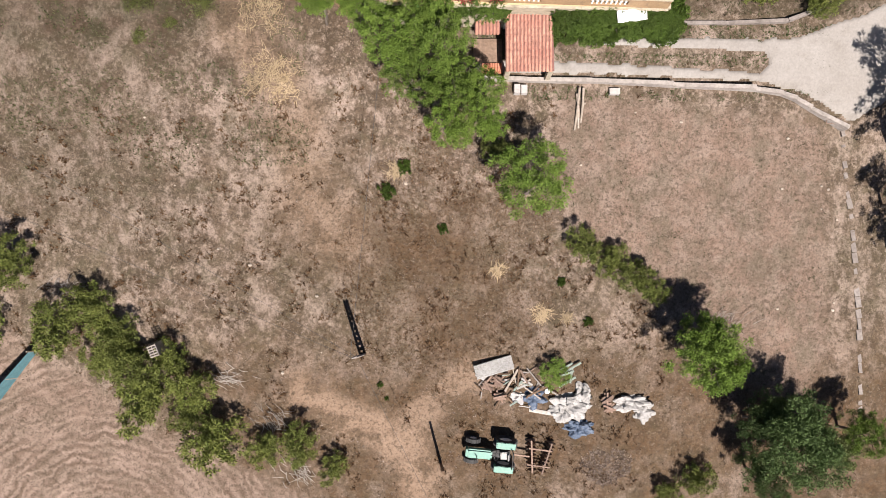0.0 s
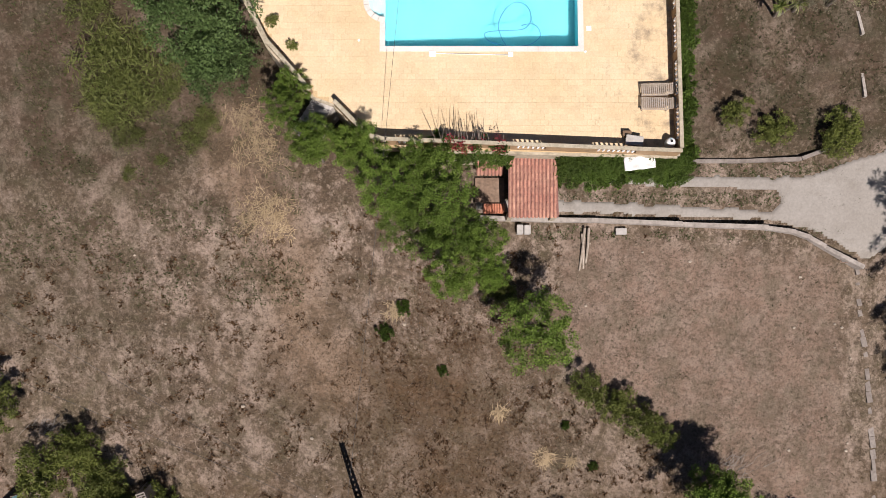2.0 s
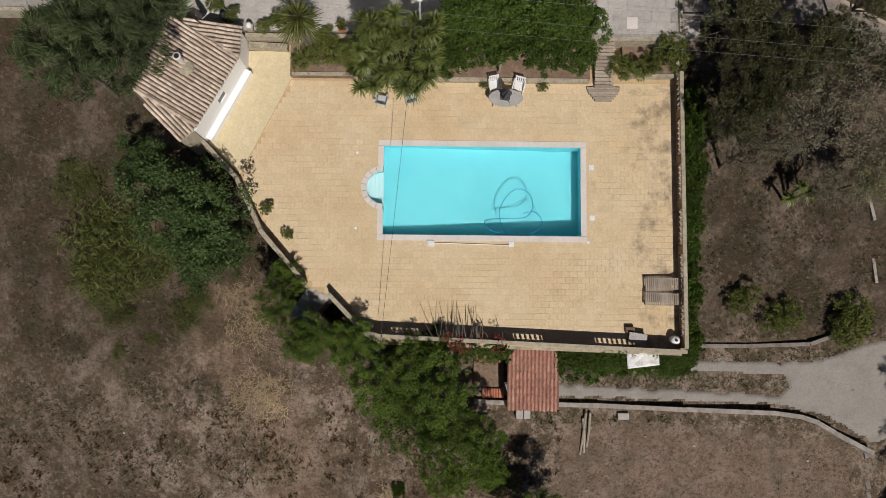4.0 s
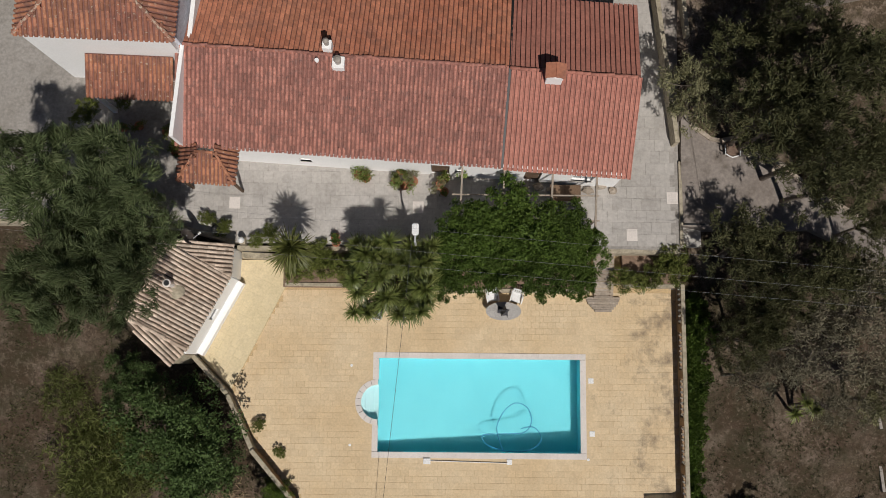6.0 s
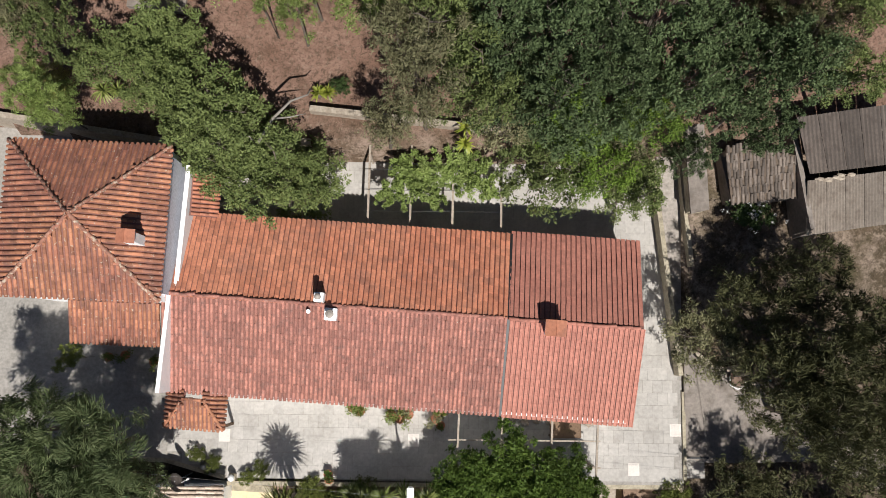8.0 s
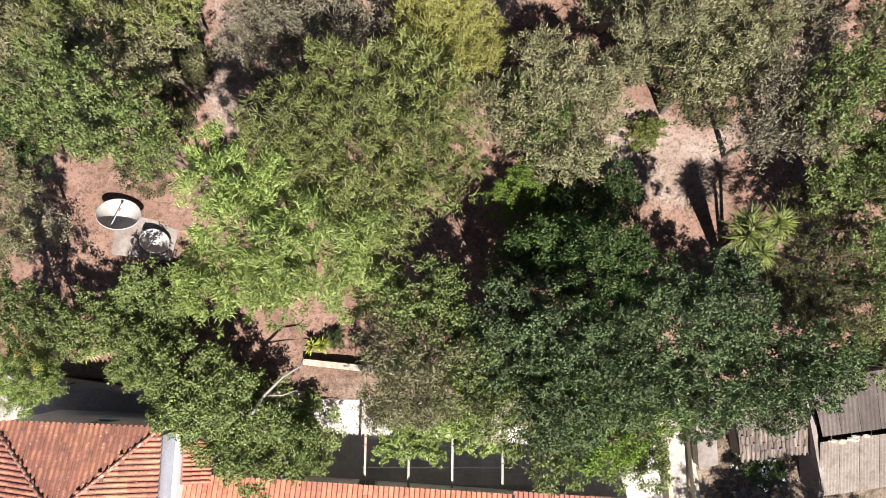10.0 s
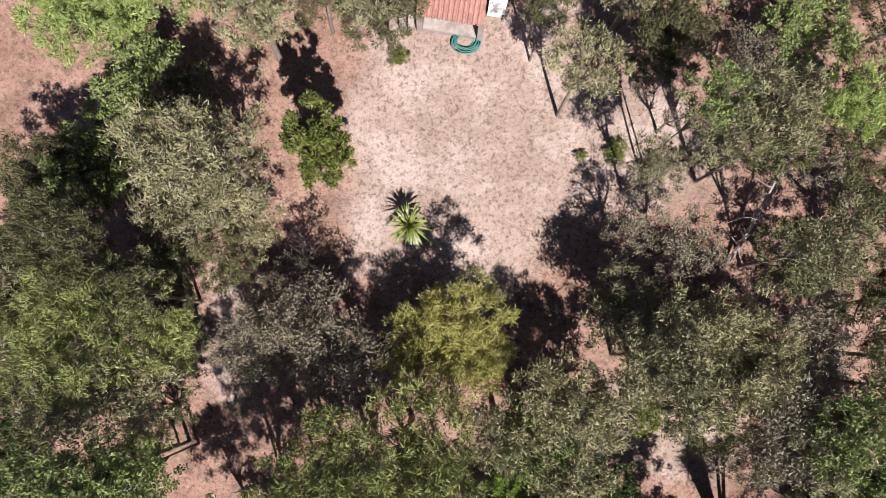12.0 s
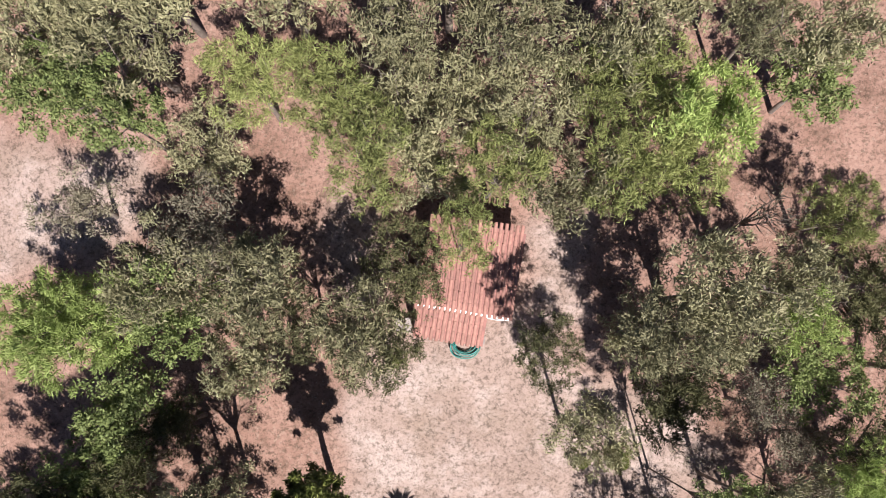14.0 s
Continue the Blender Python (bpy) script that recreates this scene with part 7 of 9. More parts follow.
armchair(2.4, 30.0, 12, WHITE_PLASTIC, "white plastic garden armchair by the table", "white chairs by the table")
armchair(3.62, 29.95, -14, WHITE_PLASTIC, "white plastic garden armchair by the table", "white chairs by the table")
armchair(-3.35, 29.15, 168, GALVANISED, "grey metal garden chair under the yucca", "grey chairs under the yucca")
armchair(-1.85, 29.25, 195, GALVANISED, "grey metal garden chair under the yucca", "grey chairs under the yucca")
table = thing("oval_table", pose(2.95, 29.25, 0), "oval grey garden table", "table")
bm = bmesh.new()
prism(bm, [(0.88 * math.cos(a), 0.46 * math.sin(a)) for a in [2 * math.pi * k / 28 for k in range(28)]], 0.70, 0.735)
part("tabletop", bm, GREY_CLOTH, table)
for sx in (-1, 1):
    for sy in (-1, 1):
        part("leg", rod(bmesh.new(), (sx * 0.62, sy * 0.3, 0), (sx * 0.55, sy * 0.26, 0.7), 0.028), WHITE_PLASTIC, table)
par = thing("folded_parasol", pose(2.95, 29.2, 0), "closed dark and grey garden parasol standing in the table", "parasol")
part("pole", rod(bmesh.new(), (0, 0, 0), (0.02, 0, 2.35), 0.022), STEEL, par)
bm = bmesh.new()
tube(bm, [(0.0, 0.0, 1.05), (0.0, 0, 1.3), (0.02, 0, 1.9), (0.02, 0, 2.4)], [0.2, 0.22, 0.13, 0.03], 10)
for v in bm.verts:
    a = math.atan2(v.co.y, v.co.x)
    v.co.xy *= 1 + 0.3 * math.sin(5 * a)
part("canopy", bm, DARK_CLOTH, par)
bm = bmesh.new()
prism(bm, [(-0.3, -0.05), (0.1, -0.12), (0.25, -0.35), (0.0, 0.2), (-0.28, 0.32)], 0.745, 0.78)
part("flap", bm, DARK_CLOTH, par)

# fittings round the pool
for x, y, s in ((7.37, 25.85, 0.13), (7.4, 23.25, 0.13), (-0.75, 21.85, 0.14), (3.3, 21.85, 0.13)):
    bm = bmesh.new()
    box(bm, x - s, x + s, y - s, y + s, 0.0, 0.025, 0.006)
    tagged(part("skimmer_lid", bm, WHITE_PLASTIC), "white square skimmer lid in the paving", "lid", "skimmer lids")
for x, y in ((-4.6, 22.6), (-4.6, 26.5), (7.2, 22.0)):
    bm = bmesh.new()
    turned(bm, [(0.07, 0.0), (0.07, 0.012), (0.05, 0.02)], 12, (x, y, 0))
    tagged(part("deck_spotlight", bm, WHITE_PLASTIC), "small round white light set in paving", "light", "deck spotlights")
pole_ = thing("pool_brush", pose(0, 0, 0), "long white telescopic pole lying along the coping", "pole")
part("pole", rod(bmesh.new(), (-0.6, 21.88, 0.05), (3.2, 21.8, 0.05), 0.018), WHITE_PLASTIC, pole_)
bm = bmesh.new()
box(bm, -0.95, -0.6, 21.72, 22.0, 0.025, 0.09, 0.01)
part("head", bm, WHITE_PLASTIC, pole_)
HOSE = [(900, 612, 6), (895, 602, 3), (888, 588, -12), (882, 560, -15), (895, 532, -15), (915, 518, -15), (936, 526, -15), (943, 550, -15), (930, 569, -16), (897, 572, -18), (866, 573, -30), (856, 578, -40), (866, 592, -30), (900, 602, -17), (938, 600, -16), (960, 582, -16), (948, 560, -17), (918, 566, -20), (905, 590, -30)]
knots = [Vector((3.25 + (a - 902) * 0.0282, 21.93 + (617 - b) * 0.0282, c / 100)) for a, b, c in HOSE]
hose_pts = []
for k in range(1, len(knots) - 2):
    p0, p1, p2, p3 = knots[k - 1:k + 3]
    for s in (0, 0.25, 0.5, 0.75):
        hose_pts.append(tuple(0.5 * (2 * p1 + (p2 - p0) * s + (2 * p0 - 5 * p1 + 4 * p2 - p3) * s * s + (3 * p1 - p0 - 3 * p2 + p3) * s ** 3)))
bm = bmesh.new()
tube(bm, hose_pts, 0.022, 6)
tagged(part("pool_hose", bm, BLUE_HOSE, smooth=True), "blue vacuum hose coiled in the pool water", "hose")
bench = thing("storage_box", pose(9.55, 17.2, 0, 0, 0, -8), "grey plastic box beside the parapet", "box")
bm = bmesh.new()
box(bm, -0.42, 0.42, -0.22, 0.22, 0, 0.42, 0.02)
part("body", bm, SHEET, bench)
bm = bmesh.new()
box(bm, -0.45, 0.45, -0.25, 0.25, 0.42, 0.47, 0.02)
part("lid", bm, CONCRETE, bench)
bm = bmesh.new()
box(bm, 9.0, 9.45, 17.45, 17.75, 0, 0.3, 0.02)
tagged(part("crate", bm, WOOD_DARK), "small dark wooden crate on the deck", "crate")
drum = thing("filter_drum", pose(11.4, 17.1, 0), "round white pool filter drum in the corner", "drum")
bm = bmesh.new()
turned(bm, [(0.2, 0.0), (0.24, 0.05), (0.25, 0.45), (0.2, 0.58), (0.1, 0.63)], 16)
part("tank", bm, WHITE_PLASTIC, drum, smooth=True)
bm = bmesh.new()
turned(bm, [(0.06, 0.63), (0.07, 0.68), (0.05, 0.72)], 10)
part("cap", bm, BLACK, drum)


# ---- pots and terrace clutter ----
def pot_plant(x, y, z, r, leaf, label, n=240, high=0.5, pot=0.22, wide=0.5):
    th = thing("potted_plant", pose(x, y, z), label, "potted plant", "plants on the terrace")
    bm = bmesh.new()
    turned(bm, [(pot * 0.7, 0), (pot, pot * 1.5), (pot * 1.12, pot * 1.52), (pot * 1.12, pot * 1.75), (pot * 0.95, pot * 1.75), (pot * 0.9, pot * 1.5)], 14)
    part("pot", bm, CLAY, th)
    rng = np.random.default_rng(int(abs(x * 37 + y * 91)))
    cl = [((rng.normal() * r * wide, rng.normal() * r * wide, pot * 1.6 + rng.uniform(0.05, high)), r * 0.5) for _ in range(7)]
    placed("foliage", leaf_mesh("foliage", rng, cl, n, 0.14, 0.06), leaf, th)
    return th


for x, y, r, leaf in ((-4.3, 35.9, 0.55, LEAF_LIME), (-3.95, 35.75, 0.4, LEAF_SHRUB), (-2.45, 35.6, 0.5, LEAF_SHRUB), (-2.0, 35.4, 0.55, LEAF_LIME), (-1.6, 35.6, 0.45, LEAF_OLIVE), (-0.3, 35.4, 0.38, LEAF_OLIVE), (-0.05, 35.75, 0.25, LEAF_SHRUB), (0.9, 36.05, 0.3, LEAF_LIME), (-2.2, 36.15, 0.3, LEAF_SHRUB)):
    pot_plant(x, y, 1.2, r, leaf, "potted plant with mixed foliage by the house wall")
for x, y in ((-0.05, 35.1), (-5.4, 32.75), (-5.35, 32.5)):
    pot_plant(x, y, 1.2, 0.18, LEAF_VINE, "red clay pot with a small plant", 80, 0.2, 0.2)
for x, y in ((-16.2, 38.2), (-15.4, 38.3), (-14.0, 38.0), (-13.5, 37.4), (-13.5, 37.0)):
    pot_plant(x, y, 1.2, 0.3, LEAF_SHRUB, "potted shrub on the side terrace", 160, 0.3, 0.2)
plant("shrub", -17.0, 38.2, 0.75, 3.3, z=1.2)
for x, y in ((-16.3, 39.6), (-11.7, 33.6), (-10.9, 33.2), (-9.2, 32.6), (-8.6, 32.9)):
    plant("shrub", x, y, 0.5)
for x, y, r in ((-9.05, 23.55, 0.42), (-8.0, 22.2, 0.36), (1.85, 30.15, 0.3), (4.9, 30.05, 0.35)):
    plant("shrub", x, y, r, z=0.0)
dark_pots = thing("dark_jar", pose(-11.3, 33.1, 1.2), "dark glazed jar on the terrace corner", "jar")
part("jar", turned(bmesh.new(), [(0.12, 0), (0.24, 0.25), (0.2, 0.5), (0.11, 0.6), (0.14, 0.66)], 14), BLACK, dark_pots, smooth=True)
ped = thing("pedestal_lamp", pose(-10.0, 32.55, 0.6), "white globe lamp on a cream gate pillar", "lamp")
bm = bmesh.new()
box(bm, -0.16, 0.16, -0.16, 0.16, -0.6, 0.9, 0.012)
part("pillar", bm, CREAM, ped)
part("globe", turned(bmesh.new(), [(0.05, 0.9), (0.14, 0.98), (0.17, 1.1), (0.12, 1.24), (0.03, 1.28)], 12), WHITE_PLASTIC, ped, smooth=True)
dish = thing("satellite_dish", pose(-12.3, 32.45, 1.2), "grey satellite dish on a mast behind the pool house", "dish")
part("mast", rod(bmesh.new(), (0, 0.1, -1.6), (0, 0.1, 1.75), 0.03), STEEL, dish)
bm = bmesh.new()
turned(bm, [(0.02, 0.0), (0.2, 0.025), (0.36, 0.08), (0.46, 0.14), (0.45, 0.15), (0.35, 0.095), (0.19, 0.04), (0.02, 0.015)], 20)
for v in bm.verts:
    v.co = pose(0, 0, 1.75, 64, 0, 118) @ v.co
part("reflector", bm, SHEET, dish, smooth=True)
part("arm", rod(bmesh.new(), (0.05, -0.1, 1.35), (0.62, 0.22, 1.75), 0.018), GALVANISED, dish)
part("feed", rod(bmesh.new(), (0.56, 0.19, 1.72), (0.66, 0.25, 1.82), 0.05), WHITE_PLASTIC, dish)

# lamp on a leaning arm over the terrace
lamp = thing("street_lamp", pose(-1.35, 32.05, 0.3), "white lamp head on a grey post above the yucca", "lamp")
part("post", rod(bmesh.new(), (0, 0, -0.2), (0, 0.02, 4.9), 0.07, 0.055), GALVANISED, lamp)
part("arm", rod(bmesh.new(), (0, 0.0, 4.85), (0.02, 0.3, 5.3), 0.045), GALVANISED, lamp)
bm = bmesh.new()
box(bm, -0.13, 0.17, 0.22, 0.78, 5.28, 5.42, 0.05)
part("head", bm, WHITE_PLASTIC, lamp)
bm = bmesh.new()
box(bm, -0.12, 0.12, -0.12, 0.12, 3.0, 3.3, 0.01)
part("junction_box", bm, GALVANISED, lamp)
# pergola that carries the big vine
perg = thing("pergola", pose(0, 0, 0), "dark timber pergola under a large vine", "pergola")
for x in (0.6, 2.6, 4.9, 7.0):
    part("beam", beam(bmesh.new(), (x, 30.6, 3.25), (x + 0.2, 36.0, 3.5), 0.09, 0.12), WOOD_GREY, perg)
    for y, z0 in ((30.7, 0.3), (33.4, 1.18)):
        part("post", beam(bmesh.new(), (x + 0.02, y, z0), (x + 0.02, y, 3.2), 0.1, 0.1), WOOD_GREY, perg)
for y in (30.7, 32.0, 33.4, 34.6):
    part("rail", beam(bmesh.new(), (0.3, y, 3.35), (7.3, y, 3.35), 0.06, 0.08), WOOD_GREY, perg)
# clutter under the eaves of the east end
rc = random.Random(12)
for i in range(9):
    x = 3.4 + i * 0.62
    bm = bmesh.new()
    blob(bm, (x, 35.35 + rc.uniform(-0.1, 0.15), 1.3), (rc.uniform(0.18, 0.3), rc.uniform(0.15, 0.25), rc.uniform(0.15, 0.3)), 0.35, i, 2)
    tagged(part("stone", bm, STONE), "pale rounded stone stacked by the wall", "stone", "stones by the wall")
bench2 = thing("work_bench", pose(5.9, 35.0, 1.2), "dark wooden work table by the house wall", "table")
bm = bmesh.new()
box(bm, -0.75, 0.75, -0.4, 0.4, 0.74, 0.79, 0.01)
part("tabletop", bm, WOOD_DARK, bench2)
for sx in (-1, 1):
    for sy in (-1, 1):
        part("leg", beam(bmesh.new(), (sx * 0.68, sy * 0.33, 0), (sx * 0.68, sy * 0.33, 0.74), 0.07, 0.07), WOOD_DARK, bench2)

# ---- back yard pergola with vine ----
perg2 = thing("yard_pergola", pose(0, 0, 0), "grey beam pergola over the back yard", "pergola")
for x in (-3.6, -1.6, 0.4, 2.7):
    part("beam", beam(bmesh.new(), (x, 44.3, 3.5), (x + 0.05, 48.4, 3.35), 0.1, 0.14), WOOD_GREY, perg2)
    part("post", beam(bmesh.new(), (x + 0.04, 48.0, 1.18), (x + 0.04, 48.0, 3.3), 0.1, 0.1), WOOD_GREY, perg2)
for y in (45.2, 46.2, 47.2):
    part("wire", rod(bmesh.new(), (-3.8, y, 3.52), (2.9, y, 3.5), 0.012, seg=5), CABLE, perg2)
bm = bmesh.new()
tube(bm, [(-8.36, 47.65, 6.2), (-7.57, 48.71, 6.8), (-6.8, 49.48, 6.9), (-6.13, 49.93, 6.4), (-6.0, 50.54, 5.9)], [0.075, 0.07, 0.055, 0.04, 0.015], 7)
tube(bm, [(-7.57, 48.71, 6.8), (-6.77, 48.73, 7.0), (-6.14, 48.95, 6.8)], [0.05, 0.035, 0.012], 6)
tube(bm, [(-8.36, 47.65, 6.2), (-8.66, 48.01, 6.5), (-8.94, 47.71, 6.3)], [0.05, 0.035, 0.012], 6)
tube(bm, [(-8.46, 47.55, 1.0), (-8.51, 47.65, 3.6), (-8.36, 47.65, 6.2)], [0.16, 0.12, 0.09], 8)
tagged(part("dead_tree", bm, WOOD_DEAD, smooth=True), "bleached dead tree leaning over the yard", "tree")
for x, y in ((-4.9, 51.0), (-2.0, 50.0)):
    plant("carob", x, y, 0.55, 0.5)

# ---- ruined sheds beside the ramp ----
shed = thing("ruined_shed", pose(0, 0, 0), "ruined shed under slipped grey clay tiles", "shed")
SH = ground_at(14.5, 46.5)
roof_face(shed, [(13.45, 45.65, 4.0), (16.95, 46.05, 4.0), (16.65, 47.75, 4.8), (13.0, 48.15, 4.8)], TILE_RUIN, TILE_BED_OLD, 100, 91, loose=0.03)
shed_walls = [(13.6, 45.82), (16.8, 46.2), (16.5, 47.6), (13.15, 48.0)]
for a, b in zip(shed_walls, shed_walls[1:] + shed_walls[:1]):
    bm = bmesh.new()
    wall_between(bm, a, b, SH - 0.8, 3.9 if a[1] + b[1] < 94.5 else 4.5, 0.25, [(0.5, 1.3, SH - 0.1, SH + 1.7)] if a == shed_walls[0] else [])
    part("wall", bm, YARD, shed)


# dirt washed into the valleys of the sheets
sn, sl = SHEET.node_tree.nodes, SHEET.node_tree.links.new
sb = sn["Principled BSDF"]
sg, sm, sw, sx = sn.new("ShaderNodeNewGeometry"), sn.new("ShaderNodeMapping"), sn.new("ShaderNodeTexWave"), sn.new("ShaderNodeMix")
sm.inputs["Rotation"].default_value = (0, 0, radians(-8))
sw.inputs["Scale"].default_value, sw.inputs["Distortion"].default_value, sw.inputs["Detail Scale"].default_value = 1.65, 0.6, 2.0
sl(sg.outputs["Position"], sm.inputs["Vector"])
sl(sm.outputs[0], sw.inputs["Vector"])
sx.data_type = "RGBA"
sl(sb.inputs["Base Color"].links[0].from_socket, sx.inputs["A"])
sx.inputs["B"].default_value = (0.045, 0.038, 0.033, 1)
sk = sn.new("ShaderNodeMath")
sk.operation, sk.inputs[1].default_value = "MULTIPLY", 0.6
sl(sw.outputs["Fac"], sk.inputs[0])
sl(sk.outputs[0], sx.inputs["Factor"])
sl(sx.outputs["Result"], sb.inputs["Base Color"])


def corrugated(bm, c, n=6, rise=0.06):
    """A rippled sheet over four corners: low left, low right, high right, high left."""
    a, b, d, e = [Vector(p) for p in c]
    prev = None
    for i in range(n * 2 + 1):
        k = i / (n * 2)
        z = Vector((0, 0, rise * (i % 2)))
        row = [bm.verts.new(p + z + Vector((0, 0, dz))) for dz in (0, -0.02) for p in (a.lerp(b, k), e.lerp(d, k))]
        if prev:
            bm.faces.new((prev[0], row[0], row[1], prev[1]))
            bm.faces.new((prev[2], prev[3], row[3], row[2]))
            bm.faces.new((prev[0], prev[2], row[2], row[0]))
            bm.faces.new((prev[1], row[1], row[3], prev[3]))
        prev = row
    return bm


barn = thing("sheet_roof_barn", pose(0, 0, 0), "old barn roofed with grey corrugated sheets", "barn")
BZ = ground_at(18, 47)
for c in (((16.7, 46.85, 5.1), (21.03, 47.43, 5.1), (20.73, 50.06, 5.7), (15.96, 49.34, 5.7)), ((16.72, 44.12, 4.4), (21.25, 44.79, 4.4), (21.07, 47.17, 4.9), (16.67, 46.58, 4.9))):
    q0, q1, q2, q3 = [Vector(p) for p in c]
    for i in range(5):
        k0, k1 = i / 5 + 0.002, (i + 1) / 5 - 0.002
        bm = corrugated(bmesh.new(), (q0.lerp(q1, k0), q0.lerp(q1, k1), q3.lerp(q2, k1), q3.lerp(q2, k0)))
        part("roof_sheet", bm, SHEET if c[0][1] > 46 else TIN, barn)
u0, u1 = Vector((16.33, 48.37, 5.42)), Vector((20.91, 49.01, 5.42))
part("lap_strip", beam(bmesh.new(), u0, u1, 0.09, 0.05), WOOD_GREY, barn)
barn_walls = [(16.92, 44.37), (21.05, 45.04), (20.53, 49.81), (16.21, 49.09)]
for a, b in zip(barn_walls, barn_walls[1:] + barn_walls[:1]):
    bm = bmesh.new()
    wall_between(bm, a, b, BZ - 1.0, 4.25 if a[1] + b[1] < 92 else 4.7, 0.22)
    part("wall", bm, YARD, barn)
for i in range(7):
    k = rc.random()
    bm = bmesh.new()
    blob(bm, (16.9 + 1.8 * k, 46.55 + 0.3 * k + rc.uniform(-0.08, 0.08), 5.0), (0.2, 0.09, 0.06), 0.4, i + 30, 2)
    tagged(part("roof_stone", bm, STONE), "loose stone weighing down the sheets", "stone", "stones on the barn roof")
bm = bmesh.new()
tube(bm, [(13.9, 37.9, 1.3), (14.4, 38.0, 1.4), (14.9, 37.7, 1.3)], [0.13, 0.14, 0.1], 8)
tagged(part("log", bm, WOOD_GREY), "old grey log lying on the dirt", "log")

# concrete yard beside the terrace, with the track that leaves it
bm = bmesh.new()
yard = [(11.78, 33.6), (13.0, 33.4), (15.5, 33.4), (18.4, 33.5), (22.8, 31.6), (30, 28.6), (30, 30.4), (22.6, 33.4), (20.2, 34.7), (18.7, 35.4), (17.3, 36.6), (15.3, 37.65), (13.3, 38.05), (12.35, 38.75), (12.0, 39.6), (11.78, 39.6)]
prism(bm, yard, lambda x, y: ground_at(x, y) - 0.6, lambda x, y: max(1.14 - 0.09 * max(x - 13, 0), ground_at(x, y) + 0.05))
tagged(part("side_yard", bm, YARD), "stained pinkish concrete yard beside the terrace", "yard", kind="structure")
bm = bmesh.new()
for a, b in zip(yard[6:13], yard[7:14]):
    z = max(1.14 - 0.09 * max((a[0] + b[0]) / 2 - 13, 0), ground_at(*a))
    wall_between(bm, a, b, z - 0.8, z + 0.16, 0.2)
tagged(part("yard_kerb", bm, STONE), "low broken kerb along the yard", "kerb", kind="structure")
bm = bmesh.new()
box(bm, 11.86, 12.9, 32.6, 33.58, -0.4, 0.62, 0.01)
tagged(part("cistern", bm, CONCRETE), "grey concrete cistern below the yard edge", "cistern", kind="structure")
# solid black strip in place of the shade in the gap here
bm = bmesh.new()
box(bm, 11.86, 12.95, 33.6, 33.68, 0.6, 1.2)
tagged(part("cistern_shade", bm, BLACK), "dark gap above the cistern", "gap", kind="structure")
# upturned barrow frame at the yard's edge
frame_ = thing("barrow", pose(14.35, 37.4, 1.08, 0, 0, 8), "old barrow with a pale tubular frame", "barrow")
part("tube_frame", tube(bmesh.new(), [(-0.35, 0.25, 0.5), (-0.42, -0.2, 0.52), (-0.1, -0.42, 0.5), (0.3, -0.35, 0.5), (0.36, 0.0, 0.48)], 0.035, 6), WHITE_PLASTIC, frame_)
bm = bmesh.new()
prism(bm, [(-0.3, -0.3), (0.35, -0.3), (0.45, 0.3), (-0.25, 0.35)], 0.25, 0.42)
part("tray", bm, RUST, frame_)
part("leg", rod(bmesh.new(), (-0.3, 0.2, 0), (-0.3, 0.2, 0.48), 0.025), RUST, frame_)
part("leg", rod(bmesh.new(), (0.3, 0.15, 0), (0.33, 0.1, 0.48), 0.025), RUST, frame_)
part("wheel", turned(bmesh.new(), [(0.05, -0.04), (0.18, -0.04), (0.2, 0), (0.18, 0.04), (0.05, 0.04)], 14, (0.75, 0.0, 0.12)), RUBBER, frame_)
for k, (x, y) in enumerate(((15.4, 37.3), (15.9, 36.9), (16.6, 36.6), (17.0, 36.8))):
    bm = bmesh.new()
    blob(bm, (x, y, 1.0 - 0.09 * (x - 13) + 0.16), (0.22, 0.16, 0.12), 0.4, k + 60, 2)
    tagged(part("stone", bm, STONE), "rough stone at the yard's edge", "stone", "stones by the yard")
# slab roof of the lean-to between ramp and shed
lean = thing("lean_to", pose(0, 0, 0), "low lean-to under a cracked concrete slab roof", "shed")
bm = bmesh.new()
prism(bm, [(11.62, 45.2), (12.5, 45.4), (12.35, 49.6), (11.4, 49.4)], 3.6, 3.75)
part("slab_roof", bm, YARD, lean)
for a, b in (((11.75, 45.35), (12.4, 45.5)), ((12.4, 45.5), (12.25, 49.3)), ((11.72, 45.35), (11.52, 49.2))):
    bm = bmesh.new()
    wall_between(bm, a, b, 0.8, 3.6, 0.14)
    part("wall", bm, CREAM, lean)

# ---- discarded satellite dishes in the wood ----
TZ = ground_at(-14.2, 55.9)
bm = bmesh.new()
prism(bm, [(-15.3, 54.9), (-12.6, 54.6), (-12.0, 56.9), (-14.2, 57.2), (-15.2, 56.6)], TZ - 0.6, TZ + 0.14)
tagged(part("dish_slab", bm, YARD), "cracked pale concrete slab under the dishes", "slab", kind="structure")


